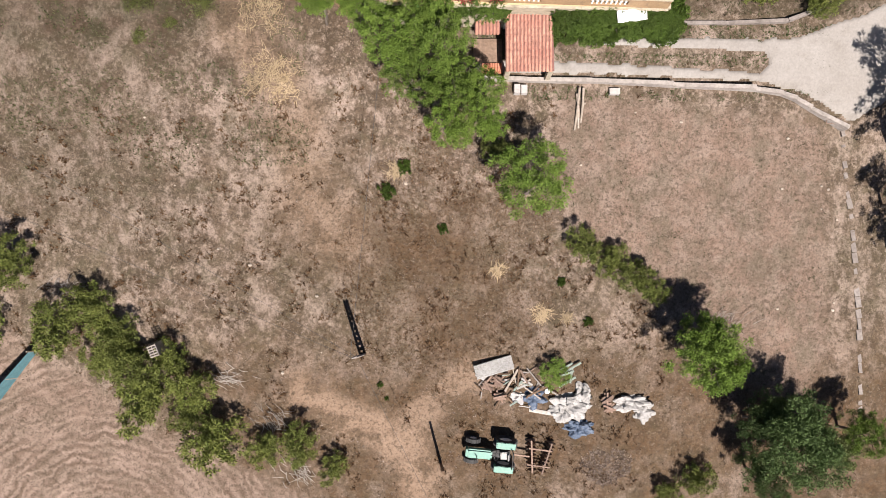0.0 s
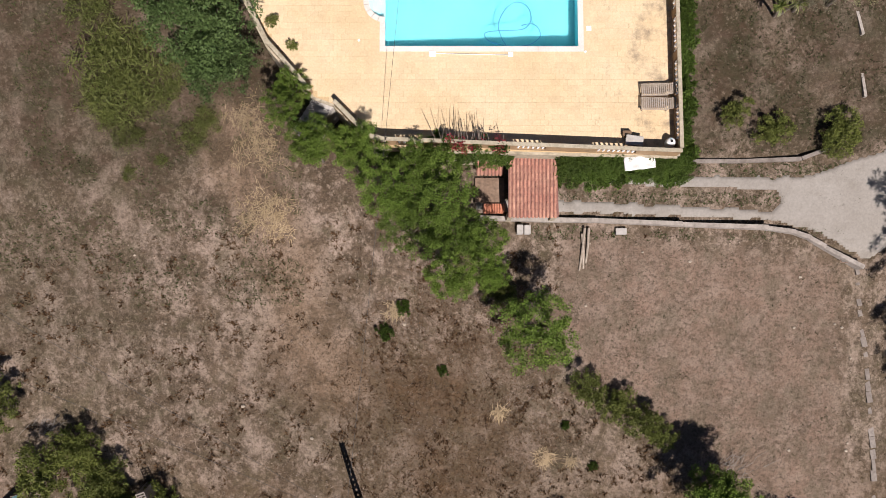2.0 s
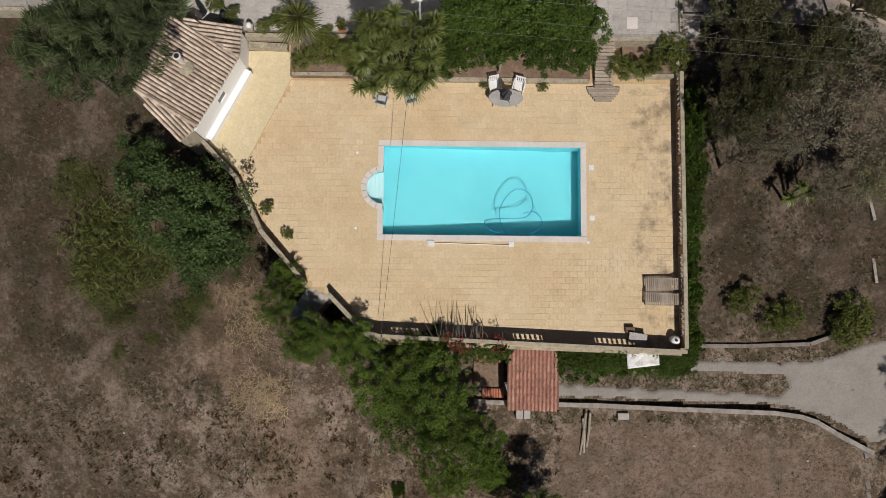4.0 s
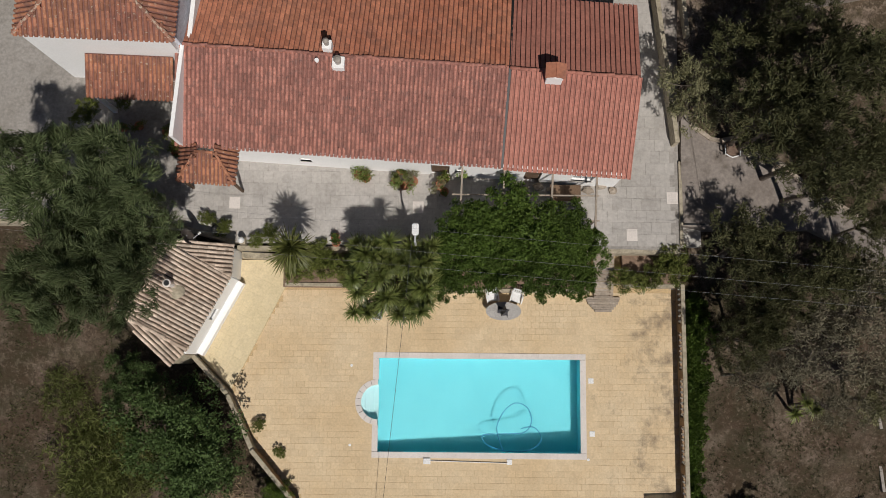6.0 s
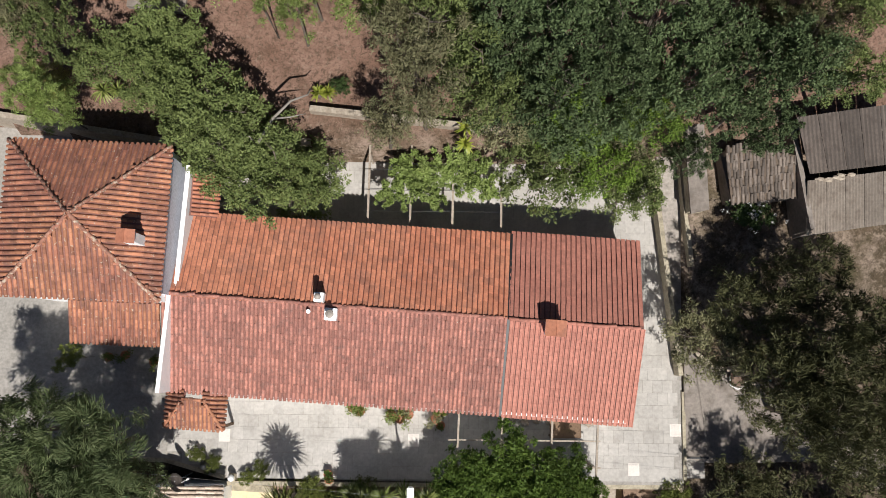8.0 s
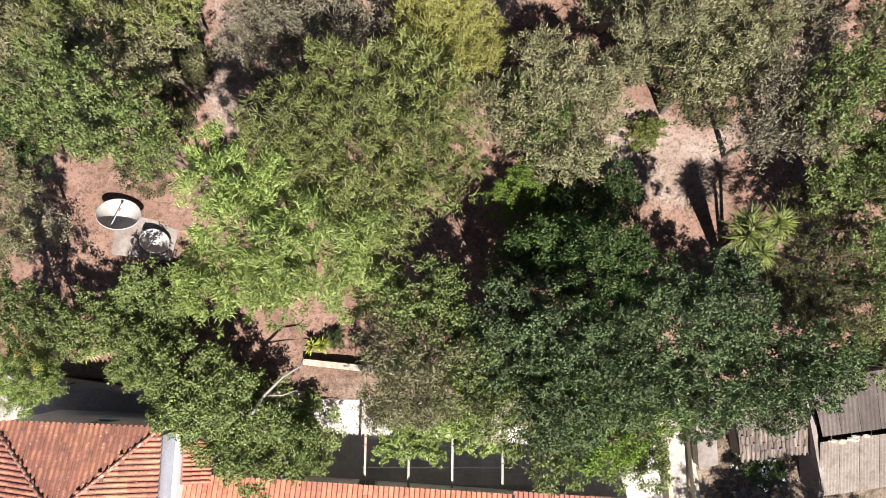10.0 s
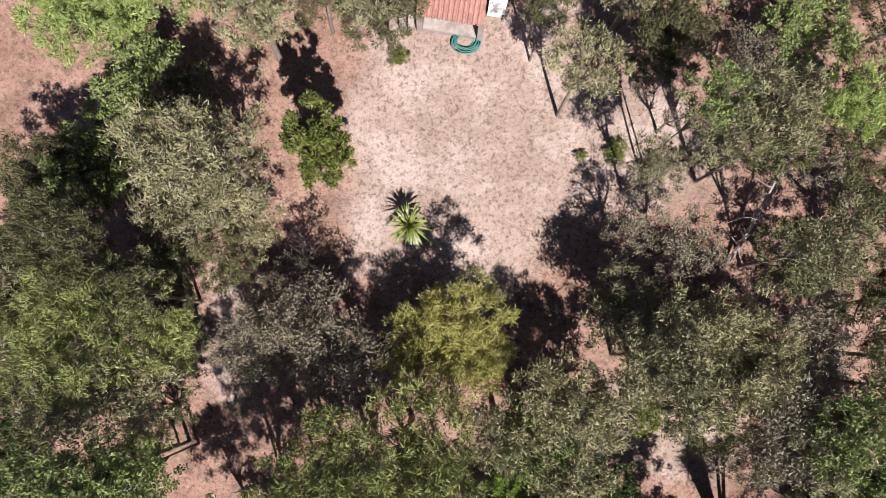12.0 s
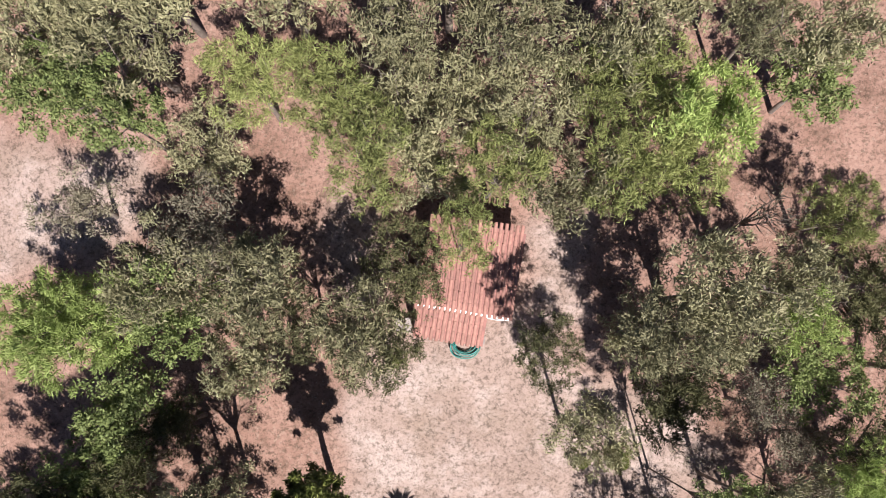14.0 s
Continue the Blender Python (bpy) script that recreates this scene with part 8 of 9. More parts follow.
def big_dish(x, y, z, r, tilt, turn):
    """A deep pale dish on a short mast, tipped to one side."""
    th = thing("satellite_dish", pose(x, y, TZ + 0.14), "large pale dish antenna tipped on its mast", "dish", "dishes in the wood")
    m = pose(0, 0, z, 0, 0, turn) @ pose(0, 0, 0, tilt, 0, 0)
    bm = bmesh.new()
    inner_ = [(0.03 * r + r * k / 8, 0.52 * r * (k / 8) ** 2) for k in range(9)]
    turned(bm, [(p, q - 0.05) for p, q in inner_] + [(r * 1.07, 0.52 * r - 0.03), (r * 1.07, 0.52 * r + 0.02)] + [(p, q) for p, q in inner_[::-1]], 36)
    for v in bm.verts:
        v.co = m @ v.co
    part("reflector", bm, CONCRETE, th, smooth=True)
    part("mast", rod(bmesh.new(), (0, 0, -0.05), tuple(m @ Vector((0, 0, 0.02))), 0.09), GALVANISED, th)
    part("feed_arm", rod(bmesh.new(), tuple(m @ Vector((0, -r * 0.75, 0.3 * r))), tuple(m @ Vector((0, r * 0.1, 0.75 * r))), 0.022), GALVANISED, th)
    part("feed_horn", rod(bmesh.new(), tuple(m @ Vector((0, r * 0.06, 0.7 * r))), tuple(m @ Vector((0, r * 0.14, 0.82 * r))), 0.06), RUST, th)


big_dish(-14.75, 56.35, 0.75, 0.9, -40, -21)
big_dish(-13.25, 55.3, 0.45, 0.62, -40, -40)

# ---- hut in the clearing ----
cot = thing("woodland_hut", pose(0.9, 78.2, 0, 0, 0, -9), "small hut under pink clay tiles in the wood", "hut")
HZ = ground_at(0.9, 77)
roof_face(cot, [(-1.85, -1.55, HZ + 2.25), (1.85, -1.4, HZ + 2.25), (1.85, 1.75, HZ + 2.9), (-1.75, 1.85, HZ + 2.9)], TILE_PALE, TILE_BED, 160, 95)
roof_face(cot, [(-1.7, -2.6, HZ + 1.95), (0.95, -2.6, HZ + 1.95), (0.95, -1.5, HZ + 2.2), (-1.7, -1.6, HZ + 2.2)], TILE_PALE, TILE_BED, 0, 96)
for a, b, cuts in (((-1.65, -1.35), (1.65, -1.35), [(1.9, 2.7, HZ, HZ + 1.9)]), ((1.65, -1.35), (1.65, 1.6), []), ((1.65, 1.6), (-1.55, 1.6), []), ((-1.55, 1.6), (-1.65, -1.35), [])):
    bm = bmesh.new()
    wall_between(bm, a, b, HZ - 0.6, HZ + 2.2 + (0.5 if a[1] > 0 and b[1] > 0 else 0), 0.22, cuts)
    part("wall", bm, WHITE, cot)
bm = bmesh.new()
wall_between(bm, (-1.7, -1.45), (1.75, -1.45), HZ + 2.2, HZ + 2.27, 0.1)
part("fascia", bm, COPING, cot)
for x in (-1.6, 0.9):
    bm = bmesh.new()
    box(bm, x - 0.12, x + 0.12, -2.5, -2.2, HZ - 0.4, HZ + 1.8, 0.01)
    part("pillar", bm, YARD, cot)
bm = bmesh.new()
box(bm, -1.5, 1.0, -2.45, -1.5, HZ - 0.5, HZ + 0.03, 0.02)
part("doorstep", bm, YARD, cot)
coil = thing("hose_coil", pose(0.85, 75.55, ground_at(0.85, 75.55) + 0.04), "loose coil of teal garden hose before the hut", "hose")
rk = random.Random(21)
for k in range(7):
    r0, dx, dy = 0.34 + 0.045 * k, rk.uniform(-0.05, 0.05), rk.uniform(-0.05, 0.05)
    loop = [(dx + r0 * (1 + 0.08 * math.sin(2 * a + k)) * math.cos(a), dy + r0 * 0.82 * math.sin(a), 0.04 + 0.035 * ((k * 3) % 5) + 0.02 * math.sin(3 * a + k)) for a in (2 * math.pi * i / 28 for i in range(29))]
    part("loop", tube(bmesh.new(), loop, 0.024, 6), HOSE_TEAL, coil, smooth=True)
bm = bmesh.new()
for i in range(3):
    box(bm, -1.9 + i * 0.35, -1.65 + i * 0.35, 76.0, 76.6, HZ - 0.6, HZ + 0.25 - 0.1 * i, 0.02)
tagged(part("block", bm, YARD), "pale cement blocks by the hut", "block", kind="structure")

# ---- lower field: tractor, harrow, heap ----
def on_slope(x, y, turn):
    """A pose that stands on the ground and follows its slope."""
    d = Vector((math.cos(radians(turn)), math.sin(radians(turn))))
    fx = (ground_at(x + d.x, y + d.y) - ground_at(x - d.x, y - d.y)) / 2
    fy = (ground_at(x - d.y, y + d.x) - ground_at(x + d.y, y - d.x)) / 2
    return pose(x, y, ground_at(x, y), 0, 0, turn) @ pose(0, 0, 0, math.degrees(math.atan(fy)), -math.degrees(math.atan(fx)), 0)


tractor = thing("tractor", on_slope(2.6, -7.65, 174), "green farm tractor with a white seat", "tractor")


def wheel(x, y, r, w):
    wh = new("wheel")
    wh.parent = tractor
    wh.matrix_basis = pose(x, y, r, 90, 0, 0)
    part("tyre", turned(bmesh.new(), [(r * 0.58, -w / 2), (r * 0.9, -w / 2), (r, -w * 0.32), (r, w * 0.32), (r * 0.9, w / 2), (r * 0.58, w / 2), (r * 0.55, 0), (r * 0.58, -w / 2 + 0.001)], 24), RUBBER, wh)
    bm = bmesh.new()
    for k in range(18):
        m = Matrix.Rotation(2 * math.pi * k / 18, 4, "Z")
        box(bm, r - 0.015, r + 0.03, -0.035, 0.035, -w * 0.45, w * 0.45, 0, m)
    part("tread", bm, RUBBER, wh)
    part("rim", turned(bmesh.new(), [(r * 0.57, -w * 0.3), (r * 0.3, -w * 0.12), (0.05, -w * 0.2), (0.05, w * 0.2), (r * 0.3, w * 0.12), (r * 0.57, w * 0.3)], 18), WHITE_PLASTIC, wh)


for s in (-1, 1):
    wheel(-0.75, s * 0.72, 0.68, 0.42)
    wheel(1.15, s * 0.62, 0.42, 0.26)
bm = bmesh.new()
box(bm, 0.0, 1.5, -0.27, 0.27, 0.72, 1.22, 0.09)
box(bm, 1.42, 1.56, -0.24, 0.24, 0.55, 1.12, 0.03)
part("bonnet", bm, GREEN_PAINT, tractor, smooth=False)
bm = bmesh.new()
box(bm, -1.1, 0.3, -0.22, 0.22, 0.45, 0.8, 0.05)
part("chassis", bm, RUBBER, tractor)
for s in (-1, 1):
    bm = bmesh.new()
    box(bm, -1.3, -0.2, s * 0.72 - 0.2, s * 0.72 + 0.2, 1.36, 1.42, 0.03)
    box(bm, -0.3, -0.16, s * 0.72 - 0.19, s * 0.72 + 0.19, 0.95, 1.4, 0.03)
    part("mudguard", bm, GREEN_PAINT, tractor)
bm = bmesh.new()
box(bm, -0.95, -0.5, -0.24, 0.24, 0.98, 1.08, 0.05)
box(bm, -1.05, -0.93, -0.23, 0.23, 1.02, 1.36, 0.05)
part("seat", bm, SHEET_WHITE, tractor)
bm = bmesh.new()
tube(bm, [(-0.25 + 0.2 * math.cos(a) * 0.6, 0.2 * math.sin(a), 1.32 + 0.1 * math.cos(a)) for a in [2 * math.pi * k / 16 for k in range(17)]], 0.016, 6)
rod(bm, (0.05, 0, 1.15), (-0.25, 0, 1.32), 0.02)
part("steering_wheel", bm, BLACK, tractor)
part("exhaust", rod(bmesh.new(), (0.9, 0.12, 1.2), (0.9, 0.12, 1.75), 0.03), RUST, tractor)
bm = bmesh.new()
for s in (-1, 1):
    rod(bm, (-1.15, s * 0.45, 0.8), (-1.15, s * 0.45, 1.9), 0.03)
rod(bm, (-1.15, -0.45, 1.9), (-1.15, 0.45, 1.9), 0.03)
part("roll_bar", bm, RUBBER, tractor)

harrow = thing("disc_harrow", on_slope(5.35, -8.0, 172), "rusty disc harrow behind the tractor", "harrow")
for x, tilt in ((0.35, 10), (-0.55, -10)):
    gang = new("gang")
    gang.parent = harrow
    gang.matrix_basis = pose(x, 0, 0.3, 0, 0, tilt)
    part("axle", rod(bmesh.new(), (0, -0.95, 0), (0, 0.95, 0), 0.03), RUST, gang)
    part("bar", beam(bmesh.new(), (0, -1.0, 0.3), (0, 1.0, 0.3), 0.1, 0.1, 0.01), RUST, gang)
    for k in range(9):
        part("disc", turned(bmesh.new(), [(0.02, -0.03), (0.15, -0.02), (0.28, 0.03), (0.275, 0.035), (0.15, -0.01), (0.02, -0.015)], 16), RUST, gang, at=pose(0, -0.9 + k * 0.225, 0, 90, 0, 0))
for s in (-0.5, 0.5):
    part("frame_bar", beam(bmesh.new(), (0.6, s, 0.62), (-0.8, s, 0.62), 0.09, 0.09, 0.01), RUST, harrow)
part("drawbar", beam(bmesh.new(), (0.5, 0, 0.6), (1.4, 0, 0.6), 0.1, 0.1, 0.01), RUST, harrow)

rj = random.Random(31)


def slab_of(name, x, y, w, d, h, turn, mat, label, category, lift=0.0, tip=0.0, group="heap of scrap"):
    bm = bmesh.new()
    box(bm, -w / 2, w / 2, -d / 2, d / 2, 0, h, min(0.012, h / 3))
    ob = part(name, bm, mat, at=pose(x, y, ground_at(x, y) + lift, tip, 0, turn))
    return tagged(ob, label, category, group)


def crumpled(x, y, rx, ry, h, mat, seed, label, z=None):
    bm = bmesh.new()
    blob(bm, (0, 0, 0), (rx, ry, h), 0.75, seed, 4)
    for v in bm.verts:
        v.co.z = max(v.co.z, -0.05)
    ob = part("crumpled_sheet", bm, mat, at=pose(x, y, ground_at(x, y) + 0.03 if z is None else z))
    return tagged(ob, label, "sheeting", "heap of scrap")


panel = thing("door_panel", pose(2.75, -2.75, ground_at(2.75, -2.75) + 0.3, 6, 3, 16), "white ribbed door panel thrown on the heap", "panel", "heap of scrap")
part("sheet", box(bmesh.new(), -1.15, 1.15, -0.42, 0.42, 0, 0.03), SHEET_WHITE, panel)
for k in range(8):
    part("rib", box(bmesh.new(), -1.15, 1.15, -0.40 + 0.105 * k, -0.34 + 0.105 * k, 0.03, 0.075, 0.01), SHEET_WHITE, panel)
slab_of("panel", 2.1, -3.0, 0.9, 0.6, 0.05, 60, SHEET_WHITE, "broken white shutter on the heap", "panel", 0.25, 8)
for i in range(46):
    x, y = 3.7 + rj.gauss(0, 0.95), -3.9 + rj.gauss(0, 0.42)
    mat = rj.choice((WOOD_GREY, WOOD_DEAD, WOOD_DEAD, WOOD_DARK, RUST, SHEET_WHITE, WOOD_DARK, GREEN_SHUTTER))
    slab_of("plank", x + 0.6, y, rj.uniform(0.4, 1.6), rj.uniform(0.05, 0.13), 0.04, rj.gauss(25, 35), mat, "loose weathered plank on the scrap heap", "plank", 0.06 + 0.03 * (i % 9), rj.uniform(-4, 4), "planks on the heap")
for i in range(5):
    slab_of("timber", 7.2 + rj.gauss(0, 0.25), -3.2 + rj.gauss(0, 0.3), rj.uniform(0.7, 1.3), 0.12, 0.08, rj.choice((20, 100, 80, 30)), rj.choice((BARK_PALE, GREEN_SHUTTER, CLAY)), "short painted timber offcut on the heap", "timber", 0.05 + 0.05 * i, 3)
crumpled(7.4, -5.0, 0.95, 0.7, 0.5, SHEET_WHITE, 1, "crumpled white plastic sheeting on the heap")
crumpled(6.9, -5.4, 0.6, 0.5, 0.4, SHEET_WHITE, 2, "torn white bag on the scrap heap")
crumpled(8.1, -4.3, 0.45, 0.6, 0.4, SHEET_WHITE, 8, "torn white bag on the scrap heap")
crumpled(11.0, -4.9, 1.0, 0.5, 0.4, SHEET_WHITE, 3, "stained white tarpaulin lying in the grass")
crumpled(11.7, -5.4, 0.6, 0.55, 0.35, SHEET_WHITE, 4, "stained white tarpaulin lying in the grass")
bm = bmesh.new()
bmesh.ops.create_grid(bm, x_segments=16, y_segments=9, size=1)
for v in bm.verts:
    v.co = Vector((v.co.x * 0.8 + 0.05 * noise.noise(v.co * 3), v.co.y * 0.38 + 0.06 * v.co.x, 0.09 * noise.noise(v.co * 2.2)))
bmesh.ops.solidify(bm, geom=list(bm.faces), thickness=0.02)
tagged(part("cloth", bm, WHITE_PLASTIC, smooth=True, at=pose(9.9, 16.15, -0.02, -8, 0, 3)), "white cloth spread over the creeper", "cloth")
crumpled(7.9, -6.4, 0.75, 0.45, 0.35, TARP_BLUE, 5, "bundled dark blue tarpaulin")
crumpled(5.1, -4.6, 0.6, 0.5, 0.3, TARP_BLUE, 6, "faded blue tarpaulin among the planks")
crumpled(4.2, -4.5, 0.4, 0.35, 0.25, GREY_CLOTH, 7, "grey cloth bundle on the heap")
for i, (x, y) in enumerate(((2.4, -3.9), (3.1, -4.5), (3.0, -3.6), (9.5, -4.7), (9.6, -5.2))):
    bm = bmesh.new()
    for k in range(4):
        a = rj.uniform(0, 3.14)
        beam(bm, (-0.4 * math.cos(a), -0.4 * math.sin(a), 0.1 + 0.1 * k), (0.4 * math.cos(a), 0.4 * math.sin(a), 0.2 + 0.1 * k), 0.1, 0.08)
    box(bm, -0.28, 0.28, -0.2, 0.2, 0, 0.34, 0.02)
    tagged(part("scrap_iron", bm, RUST, at=pose(x, y, ground_at(x, y), 0, 0, rj.uniform(0, 180))), "rusty scrap machinery part on the heap", "scrap", "heap of scrap")
bm = bmesh.new()
turned(bm, [(0.14, 0), (0.16, 0.2), (0.15, 0.4), (0.05, 0.42)], 12, (0, 0, 0))
tagged(part("bucket", bm, WHITE_PLASTIC, at=pose(5.9, -4.2, ground_at(5.9, -4.2))), "white plastic bucket on the heap", "bucket")
slab_of("board", 5.9, -5.5, 2.1, 0.22, 0.05, -10, BARK_PALE, "long bleached board before the heap", "board", 0.05)

# concrete ladder pole and its wires
PX_, PY_ = -5.0, -2.0
PZ = ground_at(PX_, PY_)
pole = thing("utility_pole", pose(PX_, PY_, PZ, 0, 0, 20), "concrete utility pole with ladder openings", "pole")
bm = bmesh.new()
for s in (-1, 1):
    beam(bm, (s * 0.15, 0, -0.4), (s * 0.07, 0, 5.4), 0.06, 0.15)
for k in range(11):
    z = 0.15 + 0.5 * k
    w = 0.15 - 0.08 * z / 5.4
    beam(bm, (-w, 0, z), (w, 0, z), 0.13, 0.12)
part("shaft", bm, YARD, pole)
for s in (-0.07, 0.07):
    part("insulator", turned(bmesh.new(), [(0.025, 5.4), (0.045, 5.44), (0.03, 5.5), (0.045, 5.54), (0.02, 5.58)], 10, (s, 0, 0)), CONCRETE_DARK, pole)
part("hook", tube(bmesh.new(), [(0, 0, 5.2), (0.12, 0.05, 5.3), (0.2, 0.1, 5.22), (0.16, 0.12, 5.1)], 0.025, 6), RUST, pole)


def wire(a, b, sag, r=0.010, label="thin black overhead wire", metal=None):
    bm = bmesh.new()
    a, b = Vector(a), Vector(b)
    pts = []
    for i in range(17):
        k = i / 16
        p = a.lerp(b, k)
        p.z -= sag * 4 * k * (1 - k)
        pts.append(tuple(p))
    tube(bm, pts, r, 5)
    tagged(part("overhead_wire", bm, metal or CABLE), label, "wire", "overhead wires")


top = PZ + 5.5
wire((-5.2, -2.0, top), (-1.5, 32.0, 5.0), 0.9)
wire((-5.1, -2.0, top), (-40, 13, 3.0), 0.8)
wire((-5.0, -1.9, top), (-42, 20, 3.5), 0.8)
wire((-4.8, -2.1, top), (2.0, -16, top - 2), 0.4)
for y0, y1 in ((36.0, 28.6), (34.95, 27.7), (34.2, 27.1)):
    wire((-44, y0, 7.4), (45, y1, 7.4), 1.0, 0.0045, "thin grey bare overhead wire", WIRE_GREY)
pole2 = thing("wooden_pole", pose(-0.4, -8.6, ground_at(-0.4, -8.6)), "short dark wooden pole by the track", "pole")
part("post", rod(bmesh.new(), (0, 0, -0.3), (0.1, 0.2, 4.2), 0.09, 0.07), WOOD_DARK, pole2)

# hedge-row details
crate = thing("pallet", on_slope(-16.9, -1.3, 20) @ Matrix.Diagonal((0.55, 0.7, 1, 1)), "grey wooden pallet lying on the hedge", "pallet")
for k in range(5):
    bm = bmesh.new()
    box(bm, -0.5, 0.5, -0.5 + k * 0.22, -0.4 + k * 0.22, 1.9, 1.925)
    part("slat", bm, WOOD_DEAD, crate)
for k in (-0.42, 0.0, 0.42):
    bm = bmesh.new()
    box(bm, k - 0.04, k + 0.04, -0.5, 0.5, 0.0 if k else 1.8, 1.895)
    part("bearer", bm, WOOD_DEAD, crate)
net = thing("shade_net_fence", pose(0, 0, 0), "teal shade net fence at the ploughed plot", "fence")
for (ax, ay), (bx, by) in (((-24.5, -1.7), (-27.2, -4.9)), ((-27.2, -4.9), (-31, -9))):
    bm = bmesh.new()
    wall_between(bm, (ax, ay), (bx, by), min(ground_at(ax, ay), ground_at(bx, by)) - 0.1, max(ground_at(ax, ay), ground_at(bx, by)) + 1.1, 0.02)
    part("net", bm, NET_BLUE, net)
    for k in (0, 0.5, 1):
        x, y = ax + (bx - ax) * k, ay + (by - ay) * k
        part("post", rod(bmesh.new(), (x, y, ground_at(x, y) - 0.2), (x, y, ground_at(x, y) + 1.4), 0.035), WOOD_GREY, net)
for i, (x, y, turn) in enumerate(((-22.6, 2.0, 30), (-13.2, -3.3, 340), (-10.4, -5.8, 310), (-9.0, -9.0, 320), (16.6, -0.2, 40))):
    bm = bmesh.new()
    for k in range(44):
        a = radians(turn + rj.gauss(0, 24) + rj.choice((0, 0, 0, 180)))
        o = (rj.gauss(0, 0.55), rj.gauss(0, 0.3), rj.uniform(0.0, 0.25))
        n = rj.uniform(0.35, 1.0)
        e = (o[0] + n * math.cos(a), o[1] + n * math.sin(a), o[2] + rj.uniform(0.0, 0.4))
        tube(bm, [o, ((o[0] + e[0]) / 2 + rj.gauss(0, 0.06), (o[1] + e[1]) / 2 + rj.gauss(0, 0.06), (o[2] + e[2]) / 2 + 0.08), e], [0.018, 0.012, 0.004], 4)
    tagged(part("brushwood", bm, BARK_PALE if i % 2 else WOOD_DEAD, at=pose(x, y, ground_at(x, y))), "heap of bleached cut branches", "branches", "cut branches", "stuff")
for i in range(26):
    x, y = rj.choice(((rj.uniform(7, 22), rj.uniform(0, 12.5)), (rj.uniform(-20, 5), rj.uniform(-4, 14)), (rj.uniform(22.5, 24), rj.uniform(-6, 11))))
    bm = bmesh.new()
    s = rj.uniform(0.05, 0.14)
    blob(bm, (0, 0, s * 0.3), (s, s * 0.8, s * 0.6), 0.3, i, 1)
    tagged(part("field_stone", bm, STONE, at=pose(x, y, ground_at(x, y))), "small pale stone lying in the field", "stone", "field stones")
# iron gate frame, flung by the drive
bm = bmesh.new()
for y in (0, 0.35):
    rod(bm, (0, y, 0), (0.9, y, 0.05), 0.02, seg=6)
for x in (0, 0.3):
    rod(bm, (x, 0, 0), (x, 0.35, 0.02), 0.02, seg=6)
tagged(part("iron_frame", bm, RUST, at=pose(22.3, 11.4, ground_at(22.3, 11.4) + 0.3, 0, 0, -5)), "bent rusty iron frame by the drive", "frame")

# fallen and dead trees in the wood
def fallen_tree(pts, r, seed, label):
    rng = random.Random(seed)
    bm = bmesh.new()
    line = [(x, y, ground_at(x, y) + h) for x, y, h in pts]
    tube(bm, line, [r * (1 - 0.75 * i / (len(line) - 1)) for i in range(len(line))], 8)
    for i in range(len(line) - 1):
        for _ in range(5):
            p = Vector(line[i]).lerp(Vector(line[i + 1]), rng.random())
            d = Vector((rng.gauss(0, 1), rng.gauss(0, 1), rng.uniform(0.2, 1.0))).normalized() * rng.uniform(0.6, 1.6)
            mid_ = p + d * 0.5 + Vector((rng.gauss(0, 0.1), rng.gauss(0, 0.1), 0.1))
            tube(bm, [tuple(p), tuple(mid_), tuple(p + d)], [r * 0.35, r * 0.22, r * 0.06], 5)
            tube(bm, [tuple(mid_), tuple(mid_ + Vector((rng.gauss(0, 0.4), rng.gauss(0, 0.4), rng.uniform(0, 0.4))))], [r * 0.16, r * 0.05], 4)
    tagged(part("fallen_tree", bm, WOOD_DEAD, smooth=True), label, "dead tree")


fallen_tree([(11.89, 66.48, 0.3), (12.54, 67.87, 0.8), (13.11, 69.41, 1.4), (13.37, 70.43, 2.2)], 0.10, 4, "fallen grey trunk with dead branches")

# ---- paving pieces ----
def piece_mesh(name, w, d, h, material, chamfer=0.008):
    bm = bmesh.new()
    lo = [bm.verts.new((x, y, 0)) for x, y in ((-w / 2, -d / 2), (w / 2, -d / 2), (w / 2, d / 2), (-w / 2, d / 2))]
    up = [bm.verts.new((x, y, h - chamfer)) for x, y in ((-w / 2, -d / 2), (w / 2, -d / 2), (w / 2, d / 2), (-w / 2, d / 2))]
    c = chamfer
    top = [bm.verts.new((x, y, h)) for x, y in ((-w / 2 + c, -d / 2 + c), (w / 2 - c, -d / 2 + c), (w / 2 - c, d / 2 - c), (-w / 2 + c, d / 2 - c))]
    bm.faces.new(top)
    for a, b in ((lo, up), (up, top)):
        for i in range(4):
            bm.faces.new((a[i], a[(i + 1) % 4], b[(i + 1) % 4], b[i]))
    me = bpy.data.meshes.new(name)
    bm.normal_update()
    bm.to_mesh(me)
    bm.free()
    me.materials.append(material)
    return me


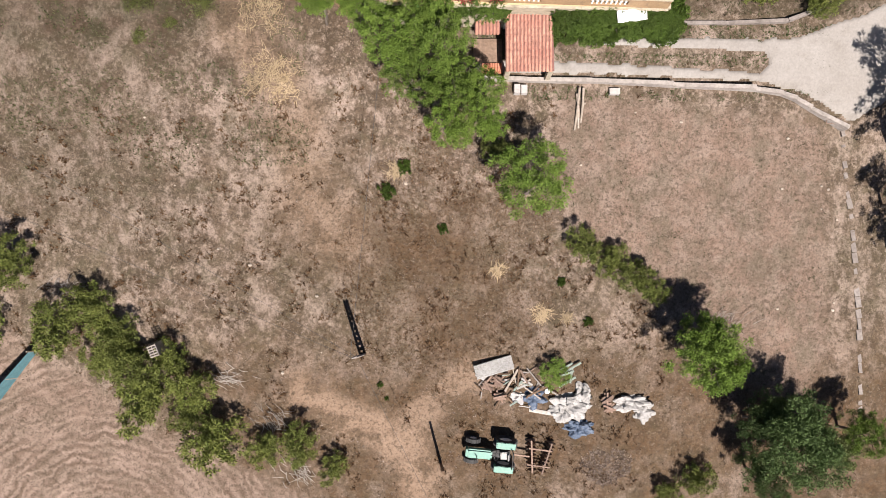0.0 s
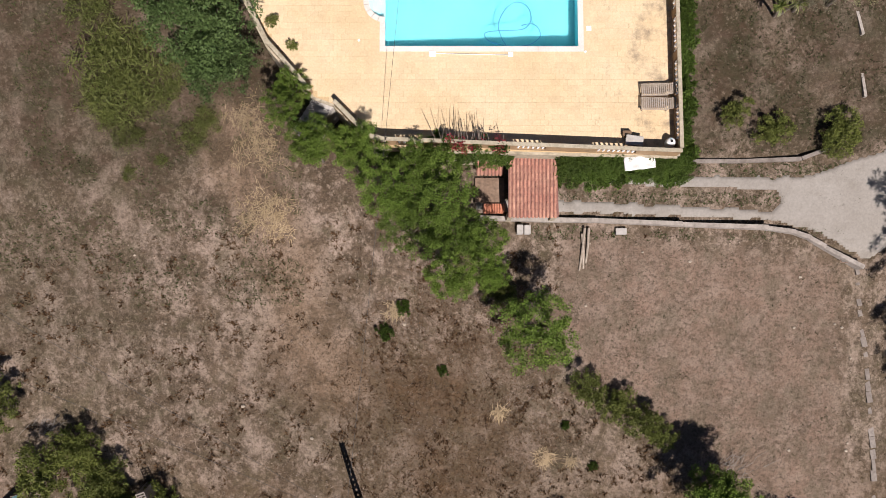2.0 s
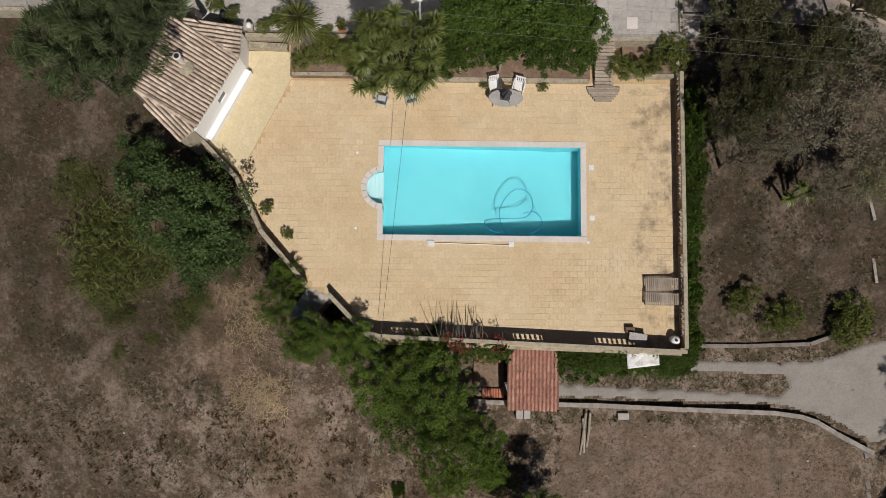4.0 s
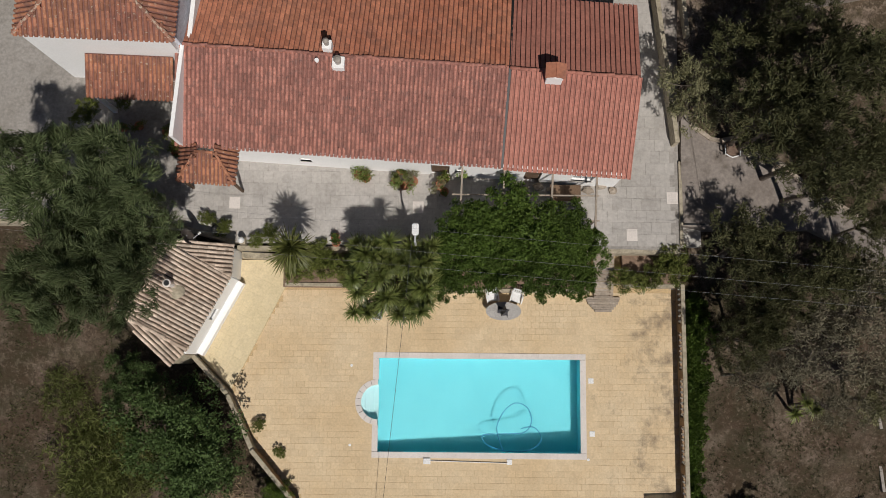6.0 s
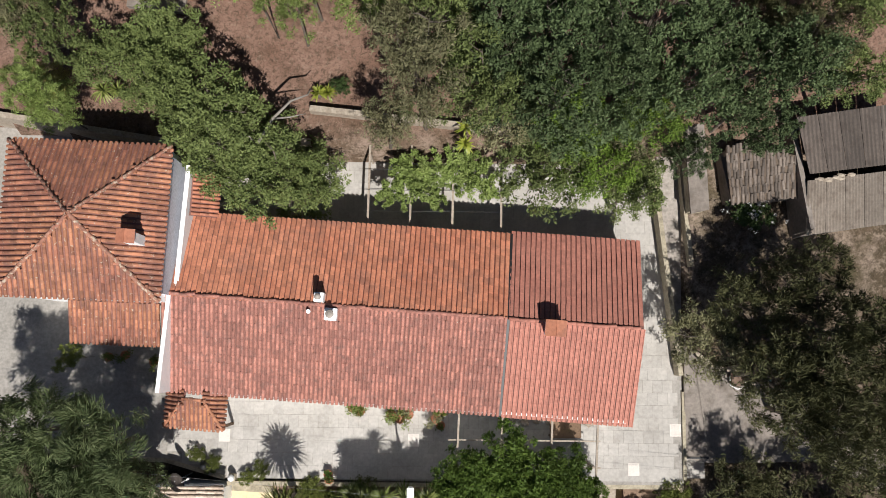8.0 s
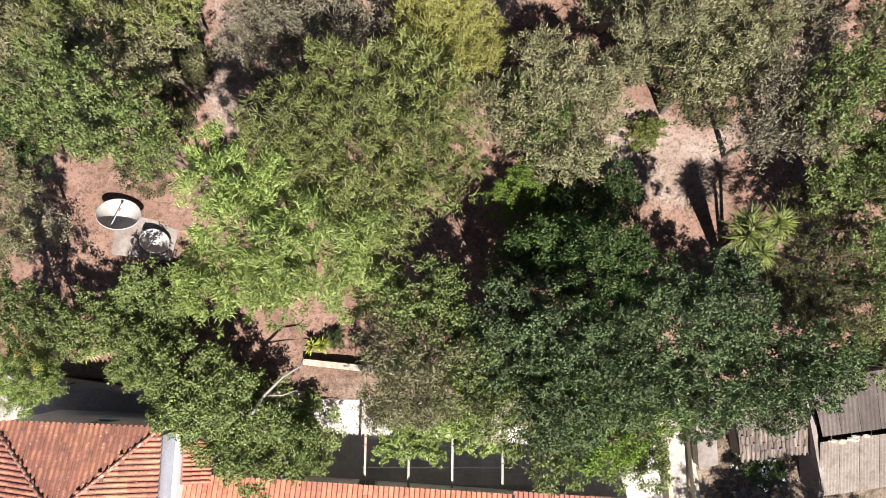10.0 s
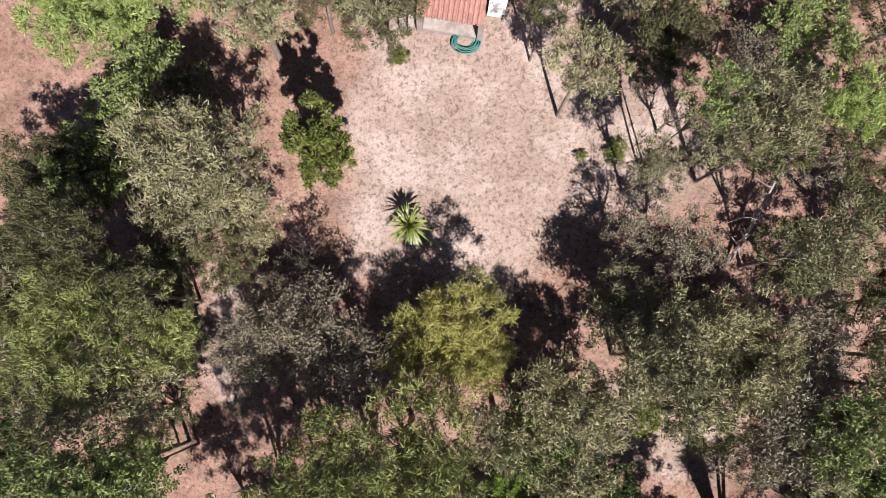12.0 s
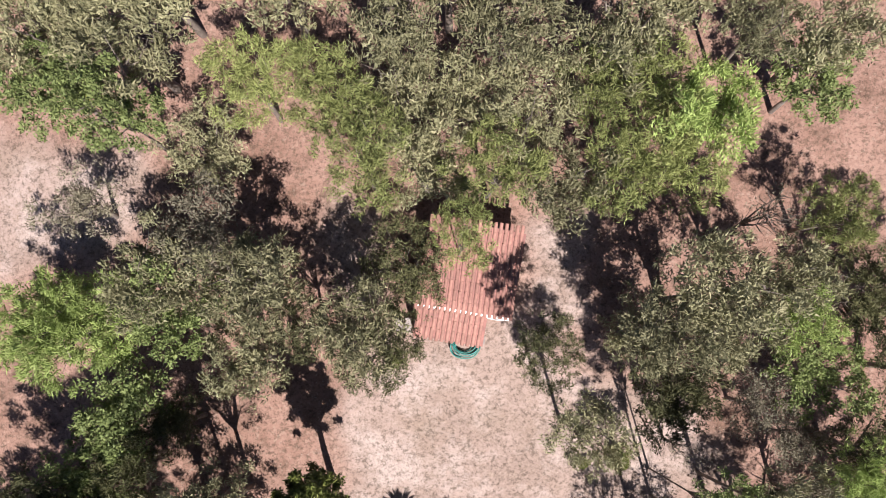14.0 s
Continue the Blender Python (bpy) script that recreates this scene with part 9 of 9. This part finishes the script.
def pave(parent, name, rows, me, near, label_rest):
    """rows of (x, y, z, turn); those that near() picks, up to 300, are parts, the rest one mass."""
    rng = random.Random(len(rows))
    single = [r for r in rows if near(r[0], r[1])][:300]
    chosen = set(single)
    for x, y, z, a in single:
        ob = new(name, me)
        ob.parent, ob.matrix_basis = parent, pose(x, y, z, rng.gauss(0, 0.25), rng.gauss(0, 0.25), a)
    rest = [r for r in rows if r not in chosen]
    base = np.array([(*v.co, 1) for v in me.vertices])
    polys = [tuple(p.vertices) for p in me.polygons]
    allv, allf = [], []
    for x, y, z, a in rest:
        m = np.array(pose(x, y, z + rng.gauss(0, 0.0015), rng.gauss(0, 0.25), rng.gauss(0, 0.25), a))
        allf += [tuple(i + len(allv) for i in p) for p in polys]
        allv += (base @ m.T)[:, :3].tolist()
    ob = placed(name + "s", from_arrays(name + "s", allv, allf), me.materials[0], parent)
    tagged(ob, label_rest, kind="stuff")


POOL_RING = pool_loop(0.24)
deck_rows = []
j = 0
y = 16.7
while y < 30.3:
    x = -13 + (0.2 if j % 2 else 0)
    while x < 11.7:
        corner = [(x - 0.17, y - 0.12), (x + 0.17, y - 0.12), (x + 0.17, y + 0.12), (x - 0.17, y + 0.12)]
        if all(inside(a, b, DECK_EDGE) for a, b in corner) and not any(inside(a, b, POOL_RING) for a, b in corner) and not inside(x, y, PLATFORM):
            deck_rows.append((round(x, 3), round(y, 3), -0.03, 0))
        x += 0.405
    y += 0.305
    j += 1
pave(deck, "paver", deck_rows, piece_mesh("paver", 0.4, 0.3, 0.03, PAVER, 0.004), lambda a, b: 4.0 < a < 11.7 and 17 < b < 21.5, "yellow concrete pavers in running bond")
plat_rows = []
u = Vector((-0.44, -0.9)).normalized()
v = Vector((u.y, -u.x))
for i in range(-2, 24):
    for k in range(-16, 16):
        p = Vector((-9.2, 31.0)) + u * 0.405 * i + v * (0.405 * k)
        if all(inside(p.x + a, p.y + b, PLATFORM) for a in (-0.15, 0.15) for b in (-0.15, 0.15)):
            plat_rows.append((p.x, p.y, 0.11, math.degrees(math.atan2(u.y, u.x))))
pave(platform, "paver", plat_rows, piece_mesh("paver", 0.39, 0.39, 0.03, PAVER_PALE), lambda a, b: True, "pale sand pavers")
slab_rows = []
y = 32.8
j = 0
HOUSE_BOX = [(-12.6, 37.3), (2.7, 36.25), (8.7, 35.85), (9.1, 43.5), (-12, 44.6)]
while y < 48.0:
    x = -13.0 + (0.24 if j % 2 else 0)
    while x < 11.4:
        if inside(x, y, TERRACE_EDGE) and inside(x + 0.25, y, TERRACE_EDGE) and inside(x - 0.25, y, TERRACE_EDGE) and inside(x, y - 0.3, TERRACE_EDGE) and not inside(x, y, HOUSE_BOX):
            slab_rows.append((round(x, 3), round(y, 3), 1.165, 0))
        x += 0.485
    y += 0.605
    j += 1
pave(terrace, "slab", slab_rows, piece_mesh("slab", 0.477, 0.597, 0.035, CONCRETE, 0.003), lambda a, b: 33 < b < 36.5 and -9 < a < 2.5, "grey cement slabs")
